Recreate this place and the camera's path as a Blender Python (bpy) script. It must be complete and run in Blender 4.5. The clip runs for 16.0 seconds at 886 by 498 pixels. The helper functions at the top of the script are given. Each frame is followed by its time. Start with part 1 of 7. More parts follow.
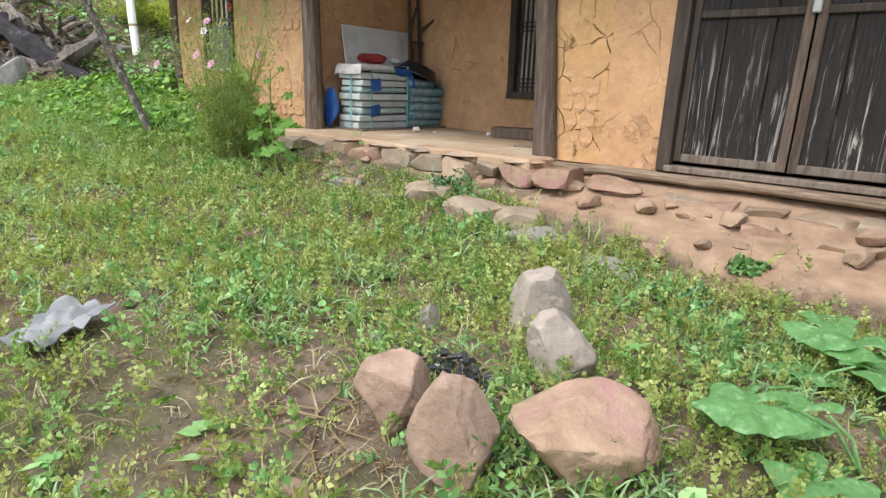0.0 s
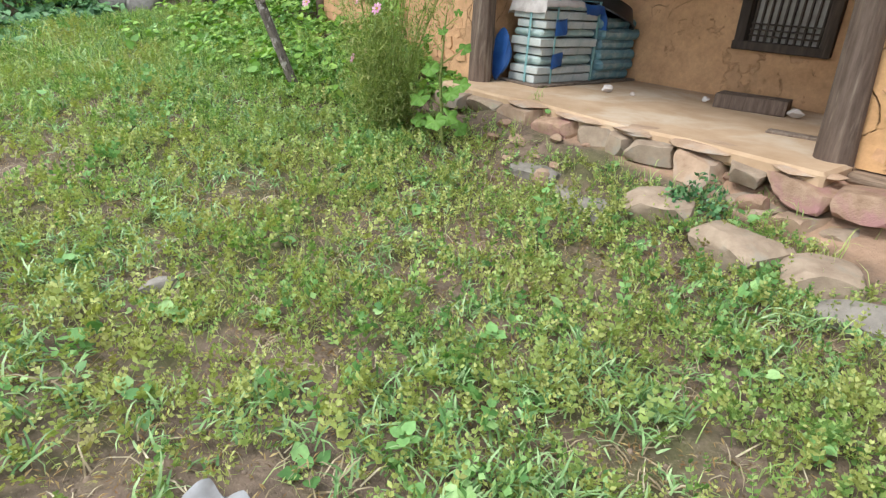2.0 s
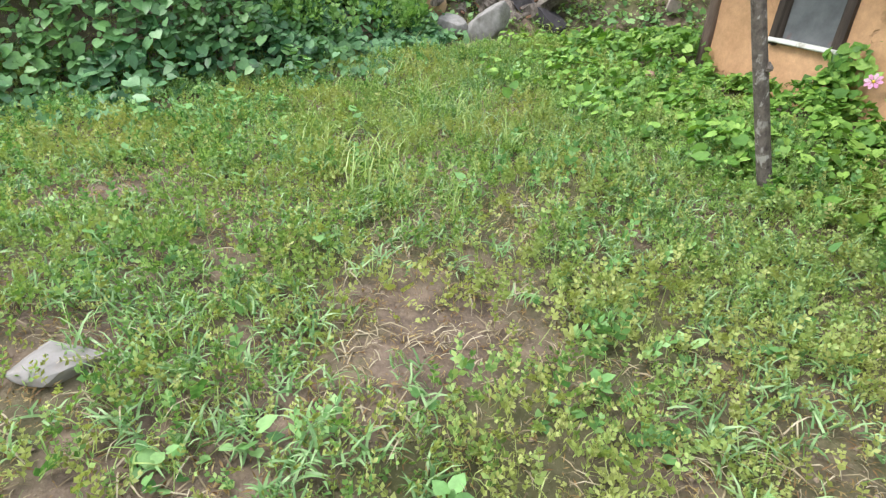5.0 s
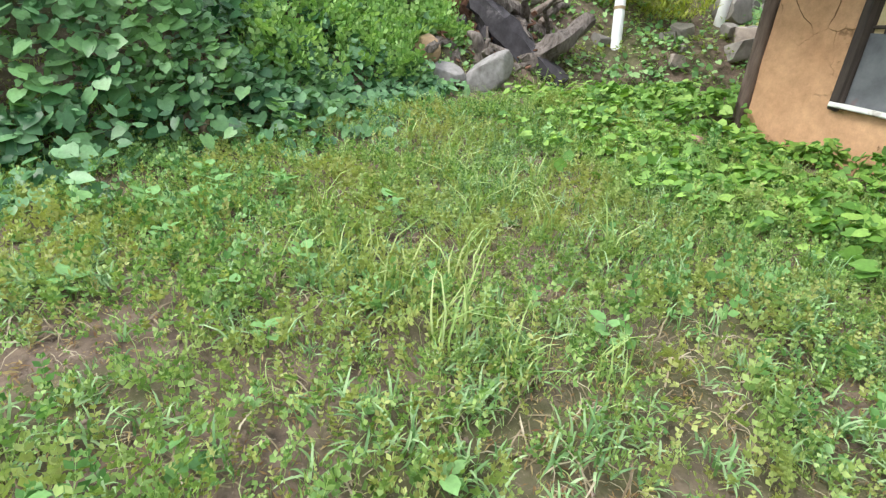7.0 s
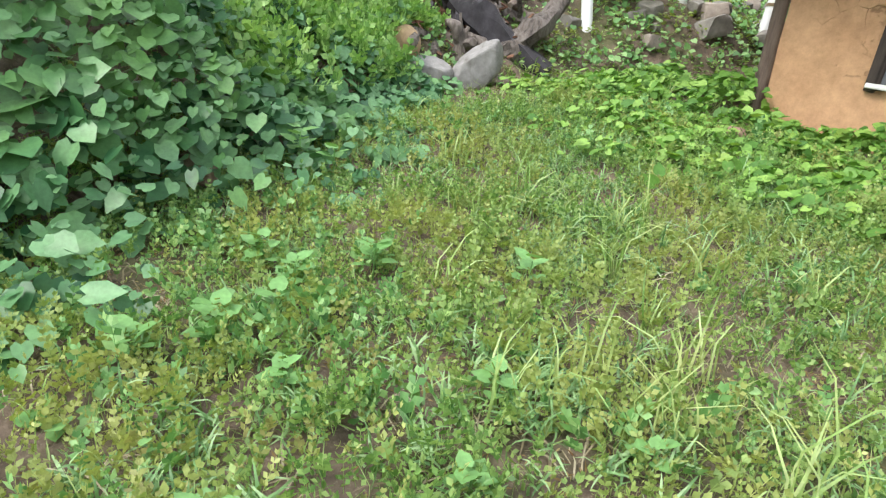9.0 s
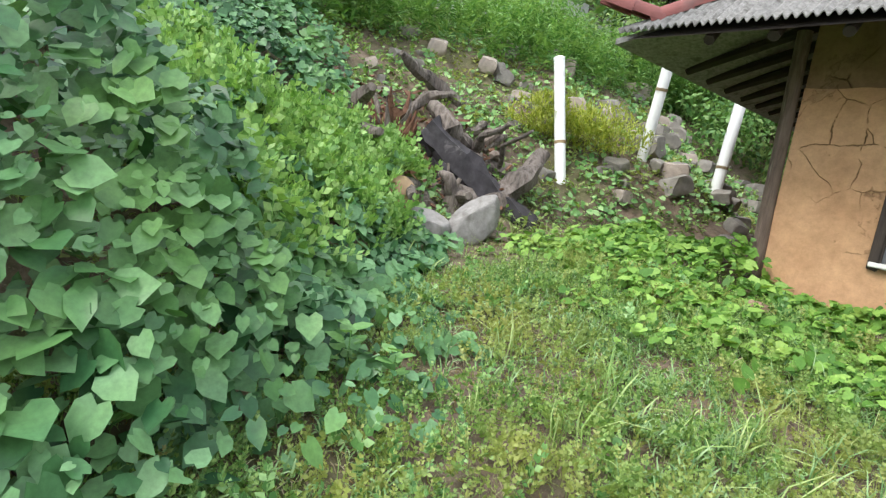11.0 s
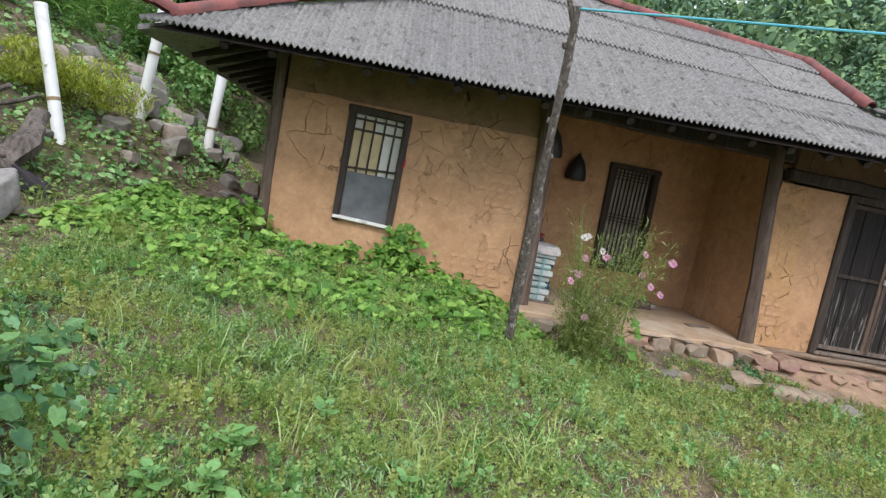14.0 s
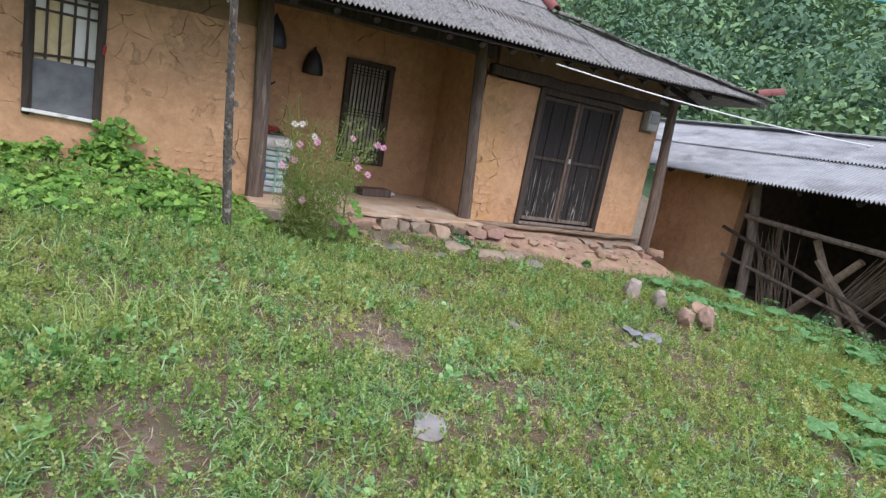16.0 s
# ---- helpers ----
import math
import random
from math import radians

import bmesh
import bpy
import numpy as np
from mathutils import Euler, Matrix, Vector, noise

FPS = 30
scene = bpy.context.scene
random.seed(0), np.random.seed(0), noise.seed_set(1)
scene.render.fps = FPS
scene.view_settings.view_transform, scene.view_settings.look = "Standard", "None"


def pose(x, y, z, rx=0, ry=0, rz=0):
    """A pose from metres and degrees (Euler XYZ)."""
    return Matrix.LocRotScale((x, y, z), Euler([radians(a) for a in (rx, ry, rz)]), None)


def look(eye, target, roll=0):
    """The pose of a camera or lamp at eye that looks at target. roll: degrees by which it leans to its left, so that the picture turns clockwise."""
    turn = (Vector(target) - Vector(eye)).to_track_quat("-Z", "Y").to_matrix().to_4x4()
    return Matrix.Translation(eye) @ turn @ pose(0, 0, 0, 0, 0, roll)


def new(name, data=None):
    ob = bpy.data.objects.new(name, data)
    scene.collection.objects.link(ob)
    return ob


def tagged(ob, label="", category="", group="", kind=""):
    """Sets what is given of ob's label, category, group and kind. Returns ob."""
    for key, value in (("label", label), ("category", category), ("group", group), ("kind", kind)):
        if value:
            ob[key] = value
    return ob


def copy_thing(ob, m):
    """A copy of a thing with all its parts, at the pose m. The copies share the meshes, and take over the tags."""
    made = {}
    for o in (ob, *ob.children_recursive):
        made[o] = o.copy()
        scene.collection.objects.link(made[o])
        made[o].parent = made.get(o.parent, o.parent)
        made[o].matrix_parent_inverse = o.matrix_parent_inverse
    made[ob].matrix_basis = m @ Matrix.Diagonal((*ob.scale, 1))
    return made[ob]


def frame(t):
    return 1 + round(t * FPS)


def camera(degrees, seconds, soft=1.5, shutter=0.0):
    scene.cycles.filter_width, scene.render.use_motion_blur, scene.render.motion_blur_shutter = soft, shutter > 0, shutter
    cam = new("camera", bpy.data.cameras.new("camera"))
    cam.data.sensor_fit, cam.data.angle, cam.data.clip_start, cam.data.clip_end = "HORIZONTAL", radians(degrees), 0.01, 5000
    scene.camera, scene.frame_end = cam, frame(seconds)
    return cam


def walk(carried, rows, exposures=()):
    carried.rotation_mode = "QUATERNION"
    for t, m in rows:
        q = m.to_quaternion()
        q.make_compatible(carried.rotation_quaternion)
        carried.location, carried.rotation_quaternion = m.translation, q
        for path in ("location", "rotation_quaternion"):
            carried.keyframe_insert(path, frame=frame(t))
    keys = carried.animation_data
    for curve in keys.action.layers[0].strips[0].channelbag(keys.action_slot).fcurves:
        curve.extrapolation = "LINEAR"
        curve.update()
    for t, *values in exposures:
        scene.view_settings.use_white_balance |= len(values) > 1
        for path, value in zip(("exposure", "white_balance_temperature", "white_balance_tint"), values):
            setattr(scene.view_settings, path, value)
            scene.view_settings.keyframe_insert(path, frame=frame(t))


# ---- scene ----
cam = camera(75.5, 16.0, soft=1.3)
PATH = [
    (0, (-0.076, 0.068, 0.503), (-1.294, 1.557, -0.04), 2.2),
    (0.5, (-0.387, 0.166, 0.536), (-1.673, 1.596, -0.016), 2.3),
    (1, (-0.78, 0.332, 0.573), (-2.089, 1.711, -0.049), 2.7),
    (1.5, (-1.101, 0.402, 0.661), (-2.487, 1.631, -0.091), 2.8),
    (2, (-1.48, 0.542, 0.753), (-2.872, 1.72, -0.07), 3.6),
    (2.5, (-1.767, 0.609, 0.884), (-3.182, 1.77, 0.077), 4.3),
    (3, (-2.154, 0.666, 0.888), (-3.572, 1.853, 0.129), 5.6),
    (3.5, (-2.543, 0.501, 0.857), (-4.022, 1.588, 0.062), 5.4),
    (4, (-2.968, 0.224, 0.868), (-4.552, 1.13, 0.05), 4.2),
    (4.5, (-3.403, 0.093, 0.841), (-5.083, 0.782, 0.004), 3.9),
    (5, (-3.749, -0.074, 0.852), (-5.458, 0.534, 0.01), 5.7),
    (5.2, (-3.864, -0.17, 0.86), (-5.572, 0.435, 0.012), 5.6),
    (7.3, (-5.286, -0.418, 0.775), (-6.948, 0.458, 0.089), 7.1),
    (7.5, (-5.421, -0.453, 0.763), (-7.063, 0.452, 0.067), 6.2),
    (8, (-5.804, -0.573, 0.766), (-7.414, 0.353, 0.025), 5.3),
    (8.5, (-6.065, -0.742, 0.765), (-7.614, 0.281, 0.022), 5.4),
    (9, (-6.3, -0.918, 0.803), (-7.79, 0.2, 0.073), 5.5),
    (9.5, (-6.611, -0.963, 0.796), (-8.055, 0.286, 0.202), 6.6),
    (10, (-6.909, -1.032, 0.82), (-8.354, 0.274, 0.365), 9.2),
    (10.2, (-7.006, -1.072, 0.826), (-8.454, 0.246, 0.417), 9.3),
    (12.3, (-7.678, -1.609, 1.367), (-8.734, 0.077, 1.168), 4.5),
    (12.5, (-7.698, -1.74, 1.383), (-8.605, 0.032, 1.188), 4.7),
    (13, (-7.648, -1.966, 1.381), (-8.242, -0.064, 1.203), 6.3),
    (13.5, (-7.598, -2.334, 1.306), (-7.821, -0.358, 1.088), 9.4),
    (14, (-7.643, -2.516, 1.333), (-7.406, -0.544, 1.093), 10.9),
    (14.5, (-7.653, -2.607, 1.38), (-7.073, -0.711, 1.12), 11.4),
    (15, (-7.475, -2.851, 1.321), (-6.768, -1.014, 0.969), 12.7),
    (15.5, (-7.229, -3.075, 1.33), (-6.38, -1.303, 0.959), 12.0),
    (16, (-6.914, -3.202, 1.271), (-5.995, -1.474, 0.859), 10.4),
]
EXPOSURES = [(0, 1.42, 6500, 10), (3, 1.48, 6500, 10), (9, 1.5, 6500, 10), (10, 1.5, 6500, 10), (12.3, 1.19, 6500, 10), (13.4, 0.99, 6350, 12), (14.3, 0.99, 6250, 14), (16, 1.0, 6050, 18)]
walk(cam, [(t, look(eye, target, roll)) for t, eye, target, roll in PATH], EXPOSURES)

# ---- world and light: a bright overcast day ----
world = bpy.data.worlds.new("overcast_sky")
scene.world = world
world.use_nodes = True
wn = world.node_tree.nodes
sky = wn.new("ShaderNodeTexSky")
sky.sky_type = "NISHITA"
sky.sun_disc = False
sky.sun_elevation = radians(58)
sky.sun_rotation = radians(200)
cloud = wn.new("ShaderNodeMix")
cloud.data_type = "RGBA"
cloud.inputs[0].default_value = 0.72
cloud.inputs[7].default_value = (8.2, 8.6, 9.0, 1)
world.node_tree.links.new(sky.outputs[0], cloud.inputs[6])
world.node_tree.links.new(cloud.outputs[2], wn["Background"].inputs[0])
wn["Background"].inputs[1].default_value = 0.11

sun_data = bpy.data.lights.new("sun", "SUN")
sun_data.energy, sun_data.angle, sun_data.color = 1.2, radians(25), (1.0, 0.96, 0.9)
sun = new("sun", sun_data)
sun.matrix_world = look((-6, -16, 26), (-3, 4, 0))

# ---- materials ----
rng = np.random.default_rng(11)


def links_of(m):
    return m.node_tree.nodes, m.node_tree.links


def ramp(nodes, links, source, stops):
    r = nodes.new("ShaderNodeValToRGB")
    el = r.color_ramp.elements
    while len(el) < len(stops):
        el.new(0.5)
    for e, (p, c) in zip(el, stops):
        e.position, e.color = p, (*c, 1)
    links.new(source, r.inputs[0])
    return r.outputs[0]


def mixed(nodes, links, fac, a, b, mode="MIX"):
    m = nodes.new("ShaderNodeMix")
    m.data_type, m.blend_type = "RGBA", mode
    for value, slot in ((fac, 0), (a, 6), (b, 7)):
        if isinstance(value, tuple):
            m.inputs[slot].default_value = (*value, 1)
        elif isinstance(value, float):
            m.inputs[slot].default_value = value
        else:
            links.new(value, m.inputs[slot])
    return m.outputs[2]


def noise_of(nodes, links, scale, detail=5.0, rough=0.6, stretch=(1, 1, 1), distort=0.0):
    tc = nodes.new("ShaderNodeTexCoord")
    mp = nodes.new("ShaderNodeMapping")
    mp.inputs["Scale"].default_value = stretch
    nz = nodes.new("ShaderNodeTexNoise")
    nz.inputs["Scale"].default_value, nz.inputs["Detail"].default_value = scale, detail
    nz.inputs["Roughness"].default_value, nz.inputs["Distortion"].default_value = rough, distort
    links.new(tc.outputs["Object"], mp.inputs[0])
    links.new(mp.outputs[0], nz.inputs[0])
    return nz.outputs[0]


def surface(name, dark, light, scale=6.0, stain=None, stain_scale=1.0, rough=0.85, bump=0.3, fine=60.0,
            stretch=(1, 1, 1), metal=0.0, vary=0.0, stain_at=(0.5, 0.7), depth=0.01):
    """A grained surface: two tones of one colour, stains of another, fine relief, and pieces that differ a little."""
    m = bpy.data.materials.new(name)
    m.use_nodes = True
    nodes, links = links_of(m)
    bsdf = nodes["Principled BSDF"]
    n1 = noise_of(nodes, links, scale, 6.0, 0.65, stretch)
    col = ramp(nodes, links, n1, [(0.3, dark), (0.7, light)])
    if stain:
        n2 = noise_of(nodes, links, stain_scale, 5.0, 0.6, stretch, 0.4)
        f = ramp(nodes, links, n2, [(stain_at[0], (0, 0, 0)), (stain_at[1], (1, 1, 1))])
        col = mixed(nodes, links, f, col, stain)
    if vary:
        info = nodes.new("ShaderNodeObjectInfo")
        geo = nodes.new("ShaderNodeNewGeometry")
        add = nodes.new("ShaderNodeMath")
        add.operation = "ADD"
        links.new(info.outputs["Random"], add.inputs[0])
        links.new(geo.outputs["Random Per Island"], add.inputs[1])
        half = nodes.new("ShaderNodeMath")
        half.operation = "MULTIPLY"
        half.inputs[1].default_value = 0.5
        links.new(add.outputs[0], half.inputs[0])
        tone = ramp(nodes, links, half.outputs[0], [(0.1, (1 - vary,) * 3), (0.9, (1 + vary * 0.6, 1 + vary * 0.5, 1 + vary * 0.4))])
        col = mixed(nodes, links, 1.0, col, tone, "MULTIPLY")
    links.new(col, bsdf.inputs["Base Color"])
    bsdf.inputs["Roughness"].default_value, bsdf.inputs["Metallic"].default_value = rough, metal
    if bump:
        n3 = noise_of(nodes, links, fine, 6.0, 0.7, stretch)
        b = nodes.new("ShaderNodeBump")
        b.inputs["Strength"].default_value, b.inputs["Distance"].default_value = bump, depth
        links.new(n3, b.inputs["Height"])
        links.new(b.outputs[0], bsdf.inputs["Normal"])
    return m


def leafy(name, low, mid, high, patch=None, patch_scale=0.8, patch_at=(0.45, 0.65), through_light=0.35, rough=0.55, span=0.9):
    """Leaves: a tone for each leaf, patches of another tone over the ground, and light that passes through."""
    m = bpy.data.materials.new(name)
    m.use_nodes = True
    nodes, links = links_of(m)
    bsdf, out = nodes["Principled BSDF"], nodes["Material Output"]
    geo = nodes.new("ShaderNodeNewGeometry")
    col = ramp(nodes, links, geo.outputs["Random Per Island"], [(0.0, low), (0.5, mid), (span, high)])
    if patch:
        n = noise_of(nodes, links, patch_scale, 4.0, 0.6)
        f = ramp(nodes, links, n, [(patch_at[0], (0, 0, 0)), (patch_at[1], (0.85, 0.85, 0.85))])
        col = mixed(nodes, links, f, col, patch)
    grain = noise_of(nodes, links, 45.0, 3.0)
    col = mixed(nodes, links, 1.0, col, ramp(nodes, links, grain, [(0.3, (0.8, 0.8, 0.8)), (0.7, (1.15, 1.15, 1.15))]), "MULTIPLY")
    links.new(col, bsdf.inputs["Base Color"])
    bsdf.inputs["Roughness"].default_value = rough
    bsdf.inputs["Specular IOR Level"].default_value = 0.35
    tr = nodes.new("ShaderNodeBsdfTranslucent")
    links.new(mixed(nodes, links, 1.0, col, (1.25, 1.3, 0.6), "MULTIPLY"), tr.inputs[0])
    mx = nodes.new("ShaderNodeMixShader")
    mx.inputs[0].default_value = through_light
    links.new(bsdf.outputs[0], mx.inputs[1])
    links.new(tr.outputs[0], mx.inputs[2])
    links.new(mx.outputs[0], out.inputs[0])
    return m


def clay(name, dark, light, crack, crack_scale=1.7, crack_width=0.016, stain=(0.3, 0.2, 0.12), amount=(0.47, 0.6), gate=(0.5, 0.62)):
    """Mud plaster with shrinkage cracks, scuffs and straw-like grain."""
    m = bpy.data.materials.new(name)
    m.use_nodes = True
    nodes, links = links_of(m)
    bsdf = nodes["Principled BSDF"]
    big = noise_of(nodes, links, 1.1, 6.0, 0.62)
    grain = noise_of(nodes, links, 28.0, 6.0, 0.7)
    col = ramp(nodes, links, big, [(0.3, dark), (0.68, light)])
    col = mixed(nodes, links, 1.0, col, ramp(nodes, links, grain, [(0.25, (0.86, 0.86, 0.86)), (0.75, (1.1, 1.1, 1.1))]), "MULTIPLY")
    scuff = ramp(nodes, links, noise_of(nodes, links, 2.3, 8.0, 0.7, (1, 1, 0.6), 0.6), [(amount[0] + 0.12, (0, 0, 0)), (amount[1] + 0.2, (0.55, 0.55, 0.55))])
    col = mixed(nodes, links, scuff, col, stain)
    tc = nodes.new("ShaderNodeTexCoord")
    warp = nodes.new("ShaderNodeTexNoise")
    warp.inputs["Scale"].default_value, warp.inputs["Detail"].default_value = 3.0, 4.0
    links.new(tc.outputs["Object"], warp.inputs[0])
    bend = nodes.new("ShaderNodeVectorMath")
    bend.operation = "MULTIPLY_ADD"
    bend.inputs[1].default_value = (0.2, 0.2, 0.2)
    links.new(warp.outputs["Color"], bend.inputs[0])
    links.new(tc.outputs["Object"], bend.inputs[2])
    vor = nodes.new("ShaderNodeTexVoronoi")
    vor.feature = "DISTANCE_TO_EDGE"
    vor.inputs["Scale"].default_value = crack_scale
    links.new(bend.outputs[0], vor.inputs[0])
    line = ramp(nodes, links, vor.outputs["Distance"], [(0.0, (1, 1, 1)), (crack_width, (0, 0, 0))])
    where = ramp(nodes, links, noise_of(nodes, links, 0.9, 3.0, 0.5), [(gate[0], (0, 0, 0)), (gate[1], (1, 1, 1))])
    both = mixed(nodes, links, 1.0, line, where, "MULTIPLY")
    broken = ramp(nodes, links, noise_of(nodes, links, 7.0, 5.0, 0.7), [(0.42, (0, 0, 0)), (0.52, (1, 1, 1))])
    both = mixed(nodes, links, 1.0, both, broken, "MULTIPLY")
    # flaked places where the top coat has come away, in uneven sheets
    flake = ramp(nodes, links, noise_of(nodes, links, 1.5, 9.0, 0.72, (1, 1, 1), 0.3), [(0.56, (0, 0, 0)), (0.585, (0.7, 0.7, 0.7))])
    col = mixed(nodes, links, flake, col, tuple(0.72 * v for v in light))
    mottle = noise_of(nodes, links, 6.0, 8.0, 0.75)
    col = mixed(nodes, links, 1.0, col, ramp(nodes, links, mottle, [(0.3, (0.78, 0.77, 0.75)), (0.6, (1.06, 1.06, 1.06))]), "MULTIPLY")
    col = mixed(nodes, links, both, col, crack)
    both = mixed(nodes, links, 0.35, both, flake)
    links.new(col, bsdf.inputs["Base Color"])
    bsdf.inputs["Roughness"].default_value = 0.95
    bsdf.inputs["Specular IOR Level"].default_value = 0.15
    b1 = nodes.new("ShaderNodeBump")
    b1.inputs["Strength"].default_value, b1.inputs["Distance"].default_value = 0.5, 0.006
    links.new(grain, b1.inputs["Height"])
    b2 = nodes.new("ShaderNodeBump")
    b2.invert = True
    b2.inputs["Strength"].default_value, b2.inputs["Distance"].default_value = 1.0, 0.02
    links.new(both, b2.inputs["Height"])
    links.new(b1.outputs[0], b2.inputs["Normal"])
    links.new(b2.outputs[0], bsdf.inputs["Normal"])
    return m


M = {}
M["clay"] = clay("ochre_clay", (0.48, 0.275, 0.15), (0.61, 0.375, 0.215), (0.16, 0.088, 0.045), 2.9, 0.014, gate=(0.5, 0.66))
M["clay_cracked"] = clay("cracked_clay", (0.5, 0.29, 0.14), (0.6, 0.37, 0.19), (0.15, 0.085, 0.045), 3.4, 0.026, gate=(0.36, 0.5))
# older clay, a darker tone than the ochre, for wall tops and partitions
M["clay_old"] = clay("dark_old_clay", (0.21, 0.135, 0.077), (0.32, 0.21, 0.125), (0.07, 0.04, 0.02), 1.3, 0.012)
M["clay_porch"] = clay("porch_clay", (0.49, 0.29, 0.155), (0.61, 0.375, 0.21), (0.12, 0.07, 0.035), 1.2, 0.008)
M["floor_clay"] = surface("porch_floor_clay", (0.38, 0.26, 0.16), (0.5, 0.37, 0.25), 3, (0.56, 0.48, 0.38), 1.4, 0.95, 0.4, 40)
M["wood_dark"] = surface("weathered_dark_wood", (0.032, 0.024, 0.019), (0.085, 0.063, 0.05), 5, (0.13, 0.1, 0.08), 3, 0.85, 0.5, 30, (6, 6, 0.6), vary=0.25, stain_at=(0.55, 0.8))
M["wood_grey"] = surface("weathered_grey_wood", (0.13, 0.1, 0.08), (0.27, 0.22, 0.18), 6, (0.08, 0.055, 0.04), 3, 0.9, 0.5, 40, (5, 5, 0.7), vary=0.2)
M["wood_brown"] = surface("bleached_brown_timber", (0.16, 0.11, 0.075), (0.33, 0.25, 0.18), 7, (0.1, 0.065, 0.045), 4, 0.9, 0.6, 40, (0.7, 5, 5), vary=0.15)
M["wood_post"] = surface("old_post_wood", (0.075, 0.05, 0.038), (0.19, 0.14, 0.11), 6, (0.3, 0.25, 0.2), 2.5, 0.9, 0.6, 35, (5, 5, 0.6), vary=0.15, stain_at=(0.58, 0.75))


def worn_planks():
    """Blackened planks, bleached in streaks over their lower half."""
    m = bpy.data.materials.new("blackened_door_plank")
    m.use_nodes = True
    nodes, links = links_of(m)
    bsdf = nodes["Principled BSDF"]
    col = ramp(nodes, links, noise_of(nodes, links, 7.0, 6.0, 0.65, (9, 9, 0.5)), [(0.3, (0.007, 0.006, 0.006)), (0.7, (0.03, 0.023, 0.02))])
    tc = nodes.new("ShaderNodeTexCoord")
    xyz = nodes.new("ShaderNodeSeparateXYZ")
    links.new(tc.outputs["Object"], xyz.inputs[0])
    low = ramp(nodes, links, xyz.outputs[2], [(0.0, (1, 1, 1)), (0.45, (0.75, 0.75, 0.75)), (1.0, (0.06, 0.06, 0.06))])
    streak = ramp(nodes, links, noise_of(nodes, links, 4.0, 10.0, 0.68, (8, 8, 0.42), 0.9), [(0.54, (0, 0, 0)), (0.66, (1, 1, 1))])
    col = mixed(nodes, links, mixed(nodes, links, 1.0, streak, low, "MULTIPLY"), col, (0.5, 0.46, 0.42))
    links.new(col, bsdf.inputs["Base Color"])
    bsdf.inputs["Roughness"].default_value = 0.85
    bp = nodes.new("ShaderNodeBump")
    bp.inputs["Strength"].default_value, bp.inputs["Distance"].default_value = 0.6, 0.01
    links.new(noise_of(nodes, links, 25.0, 6.0, 0.7, (6, 6, 0.4)), bp.inputs["Height"])
    links.new(bp.outputs[0], bsdf.inputs["Normal"])
    return m


M["door_plank"] = worn_planks()
# one near-black tone for rafters, soffit boards and porch ceiling
M["rafter"] = surface("near_black_rafter", (0.018, 0.013, 0.01), (0.045, 0.032, 0.024), 6, None, 1, 0.9, 0.4, 30, vary=0.3)
M["slate"] = surface("grey_corrugated_sheet", (0.13, 0.127, 0.12), (0.31, 0.305, 0.295), 34, (0.085, 0.08, 0.072), 11, 0.9, 0.7, 60, (1, 0.45, 1), vary=0.16, stain_at=(0.55, 0.7))
M["ridge"] = surface("red_ridge_tile", (0.17, 0.05, 0.045), (0.27, 0.085, 0.075), 8, (0.09, 0.05, 0.047), 3, 0.7, 0.3, 40, vary=0.25)
M["tin"] = surface("pale_corrugated_roof", (0.25, 0.26, 0.275), (0.36, 0.37, 0.38), 5, (0.16, 0.16, 0.17), 2.2, 0.75, 0.3, 40, (1, 0.5, 1), vary=0.08)
M["stone"] = surface("brown_field_stone", (0.27, 0.185, 0.125), (0.46, 0.34, 0.245), 5, (0.33, 0.31, 0.28), 3, 0.92, 0.6, 30, vary=0.25, depth=0.02)
M["stone_pink"] = surface("pinkish_field_stone", (0.24, 0.15, 0.095), (0.47, 0.33, 0.235), 9, (0.37, 0.2, 0.19), 3.2, 0.9, 0.9, 45, vary=0.15, depth=0.015, stain_at=(0.46, 0.6))
M["stone_tan"] = surface("tan_edge_stone", (0.24, 0.18, 0.13), (0.4, 0.32, 0.24), 8, (0.25, 0.24, 0.2), 4, 0.92, 0.5, 40, vary=0.12, depth=0.015)
M["stone_grey"] = surface("grey_field_stone", (0.18, 0.165, 0.145), (0.32, 0.3, 0.265), 6, (0.14, 0.13, 0.11), 4, 0.92, 0.6, 35, vary=0.2, depth=0.02)
M["stone_pale"] = surface("pale_boulder", (0.27, 0.23, 0.2), (0.44, 0.37, 0.31), 9, (0.22, 0.2, 0.2), 4, 0.9, 0.6, 40, vary=0.1, depth=0.02)
M["stone_white"] = surface("whitish_stone", (0.2, 0.185, 0.175), (0.32, 0.3, 0.29), 7, (0.22, 0.17, 0.14), 5, 0.9, 0.4, 40, depth=0.01)
M["stone_silver"] = surface("silver_grey_boulder", (0.2, 0.188, 0.178), (0.33, 0.315, 0.3), 14, (0.15, 0.135, 0.12), 6, 0.9, 0.7, 50, depth=0.012, stain_at=(0.52, 0.7))
M["stone_orange"] = surface("orange_boulder", (0.34, 0.22, 0.12), (0.46, 0.33, 0.2), 7, (0.26, 0.17, 0.1), 4, 0.9, 0.5, 40, depth=0.02)
M["soot_stone"] = surface("sooty_stone", (0.22, 0.14, 0.1), (0.44, 0.31, 0.235), 9, (0.08, 0.065, 0.065), 3.4, 0.9, 0.9, 45, stain_at=(0.6, 0.7), depth=0.012)
M["driftwood"] = surface("rotting_grey_log", (0.11, 0.085, 0.07), (0.3, 0.26, 0.23), 7, (0.05, 0.04, 0.035), 4, 0.9, 0.8, 25, (4, 4, 1), vary=0.2, depth=0.03)
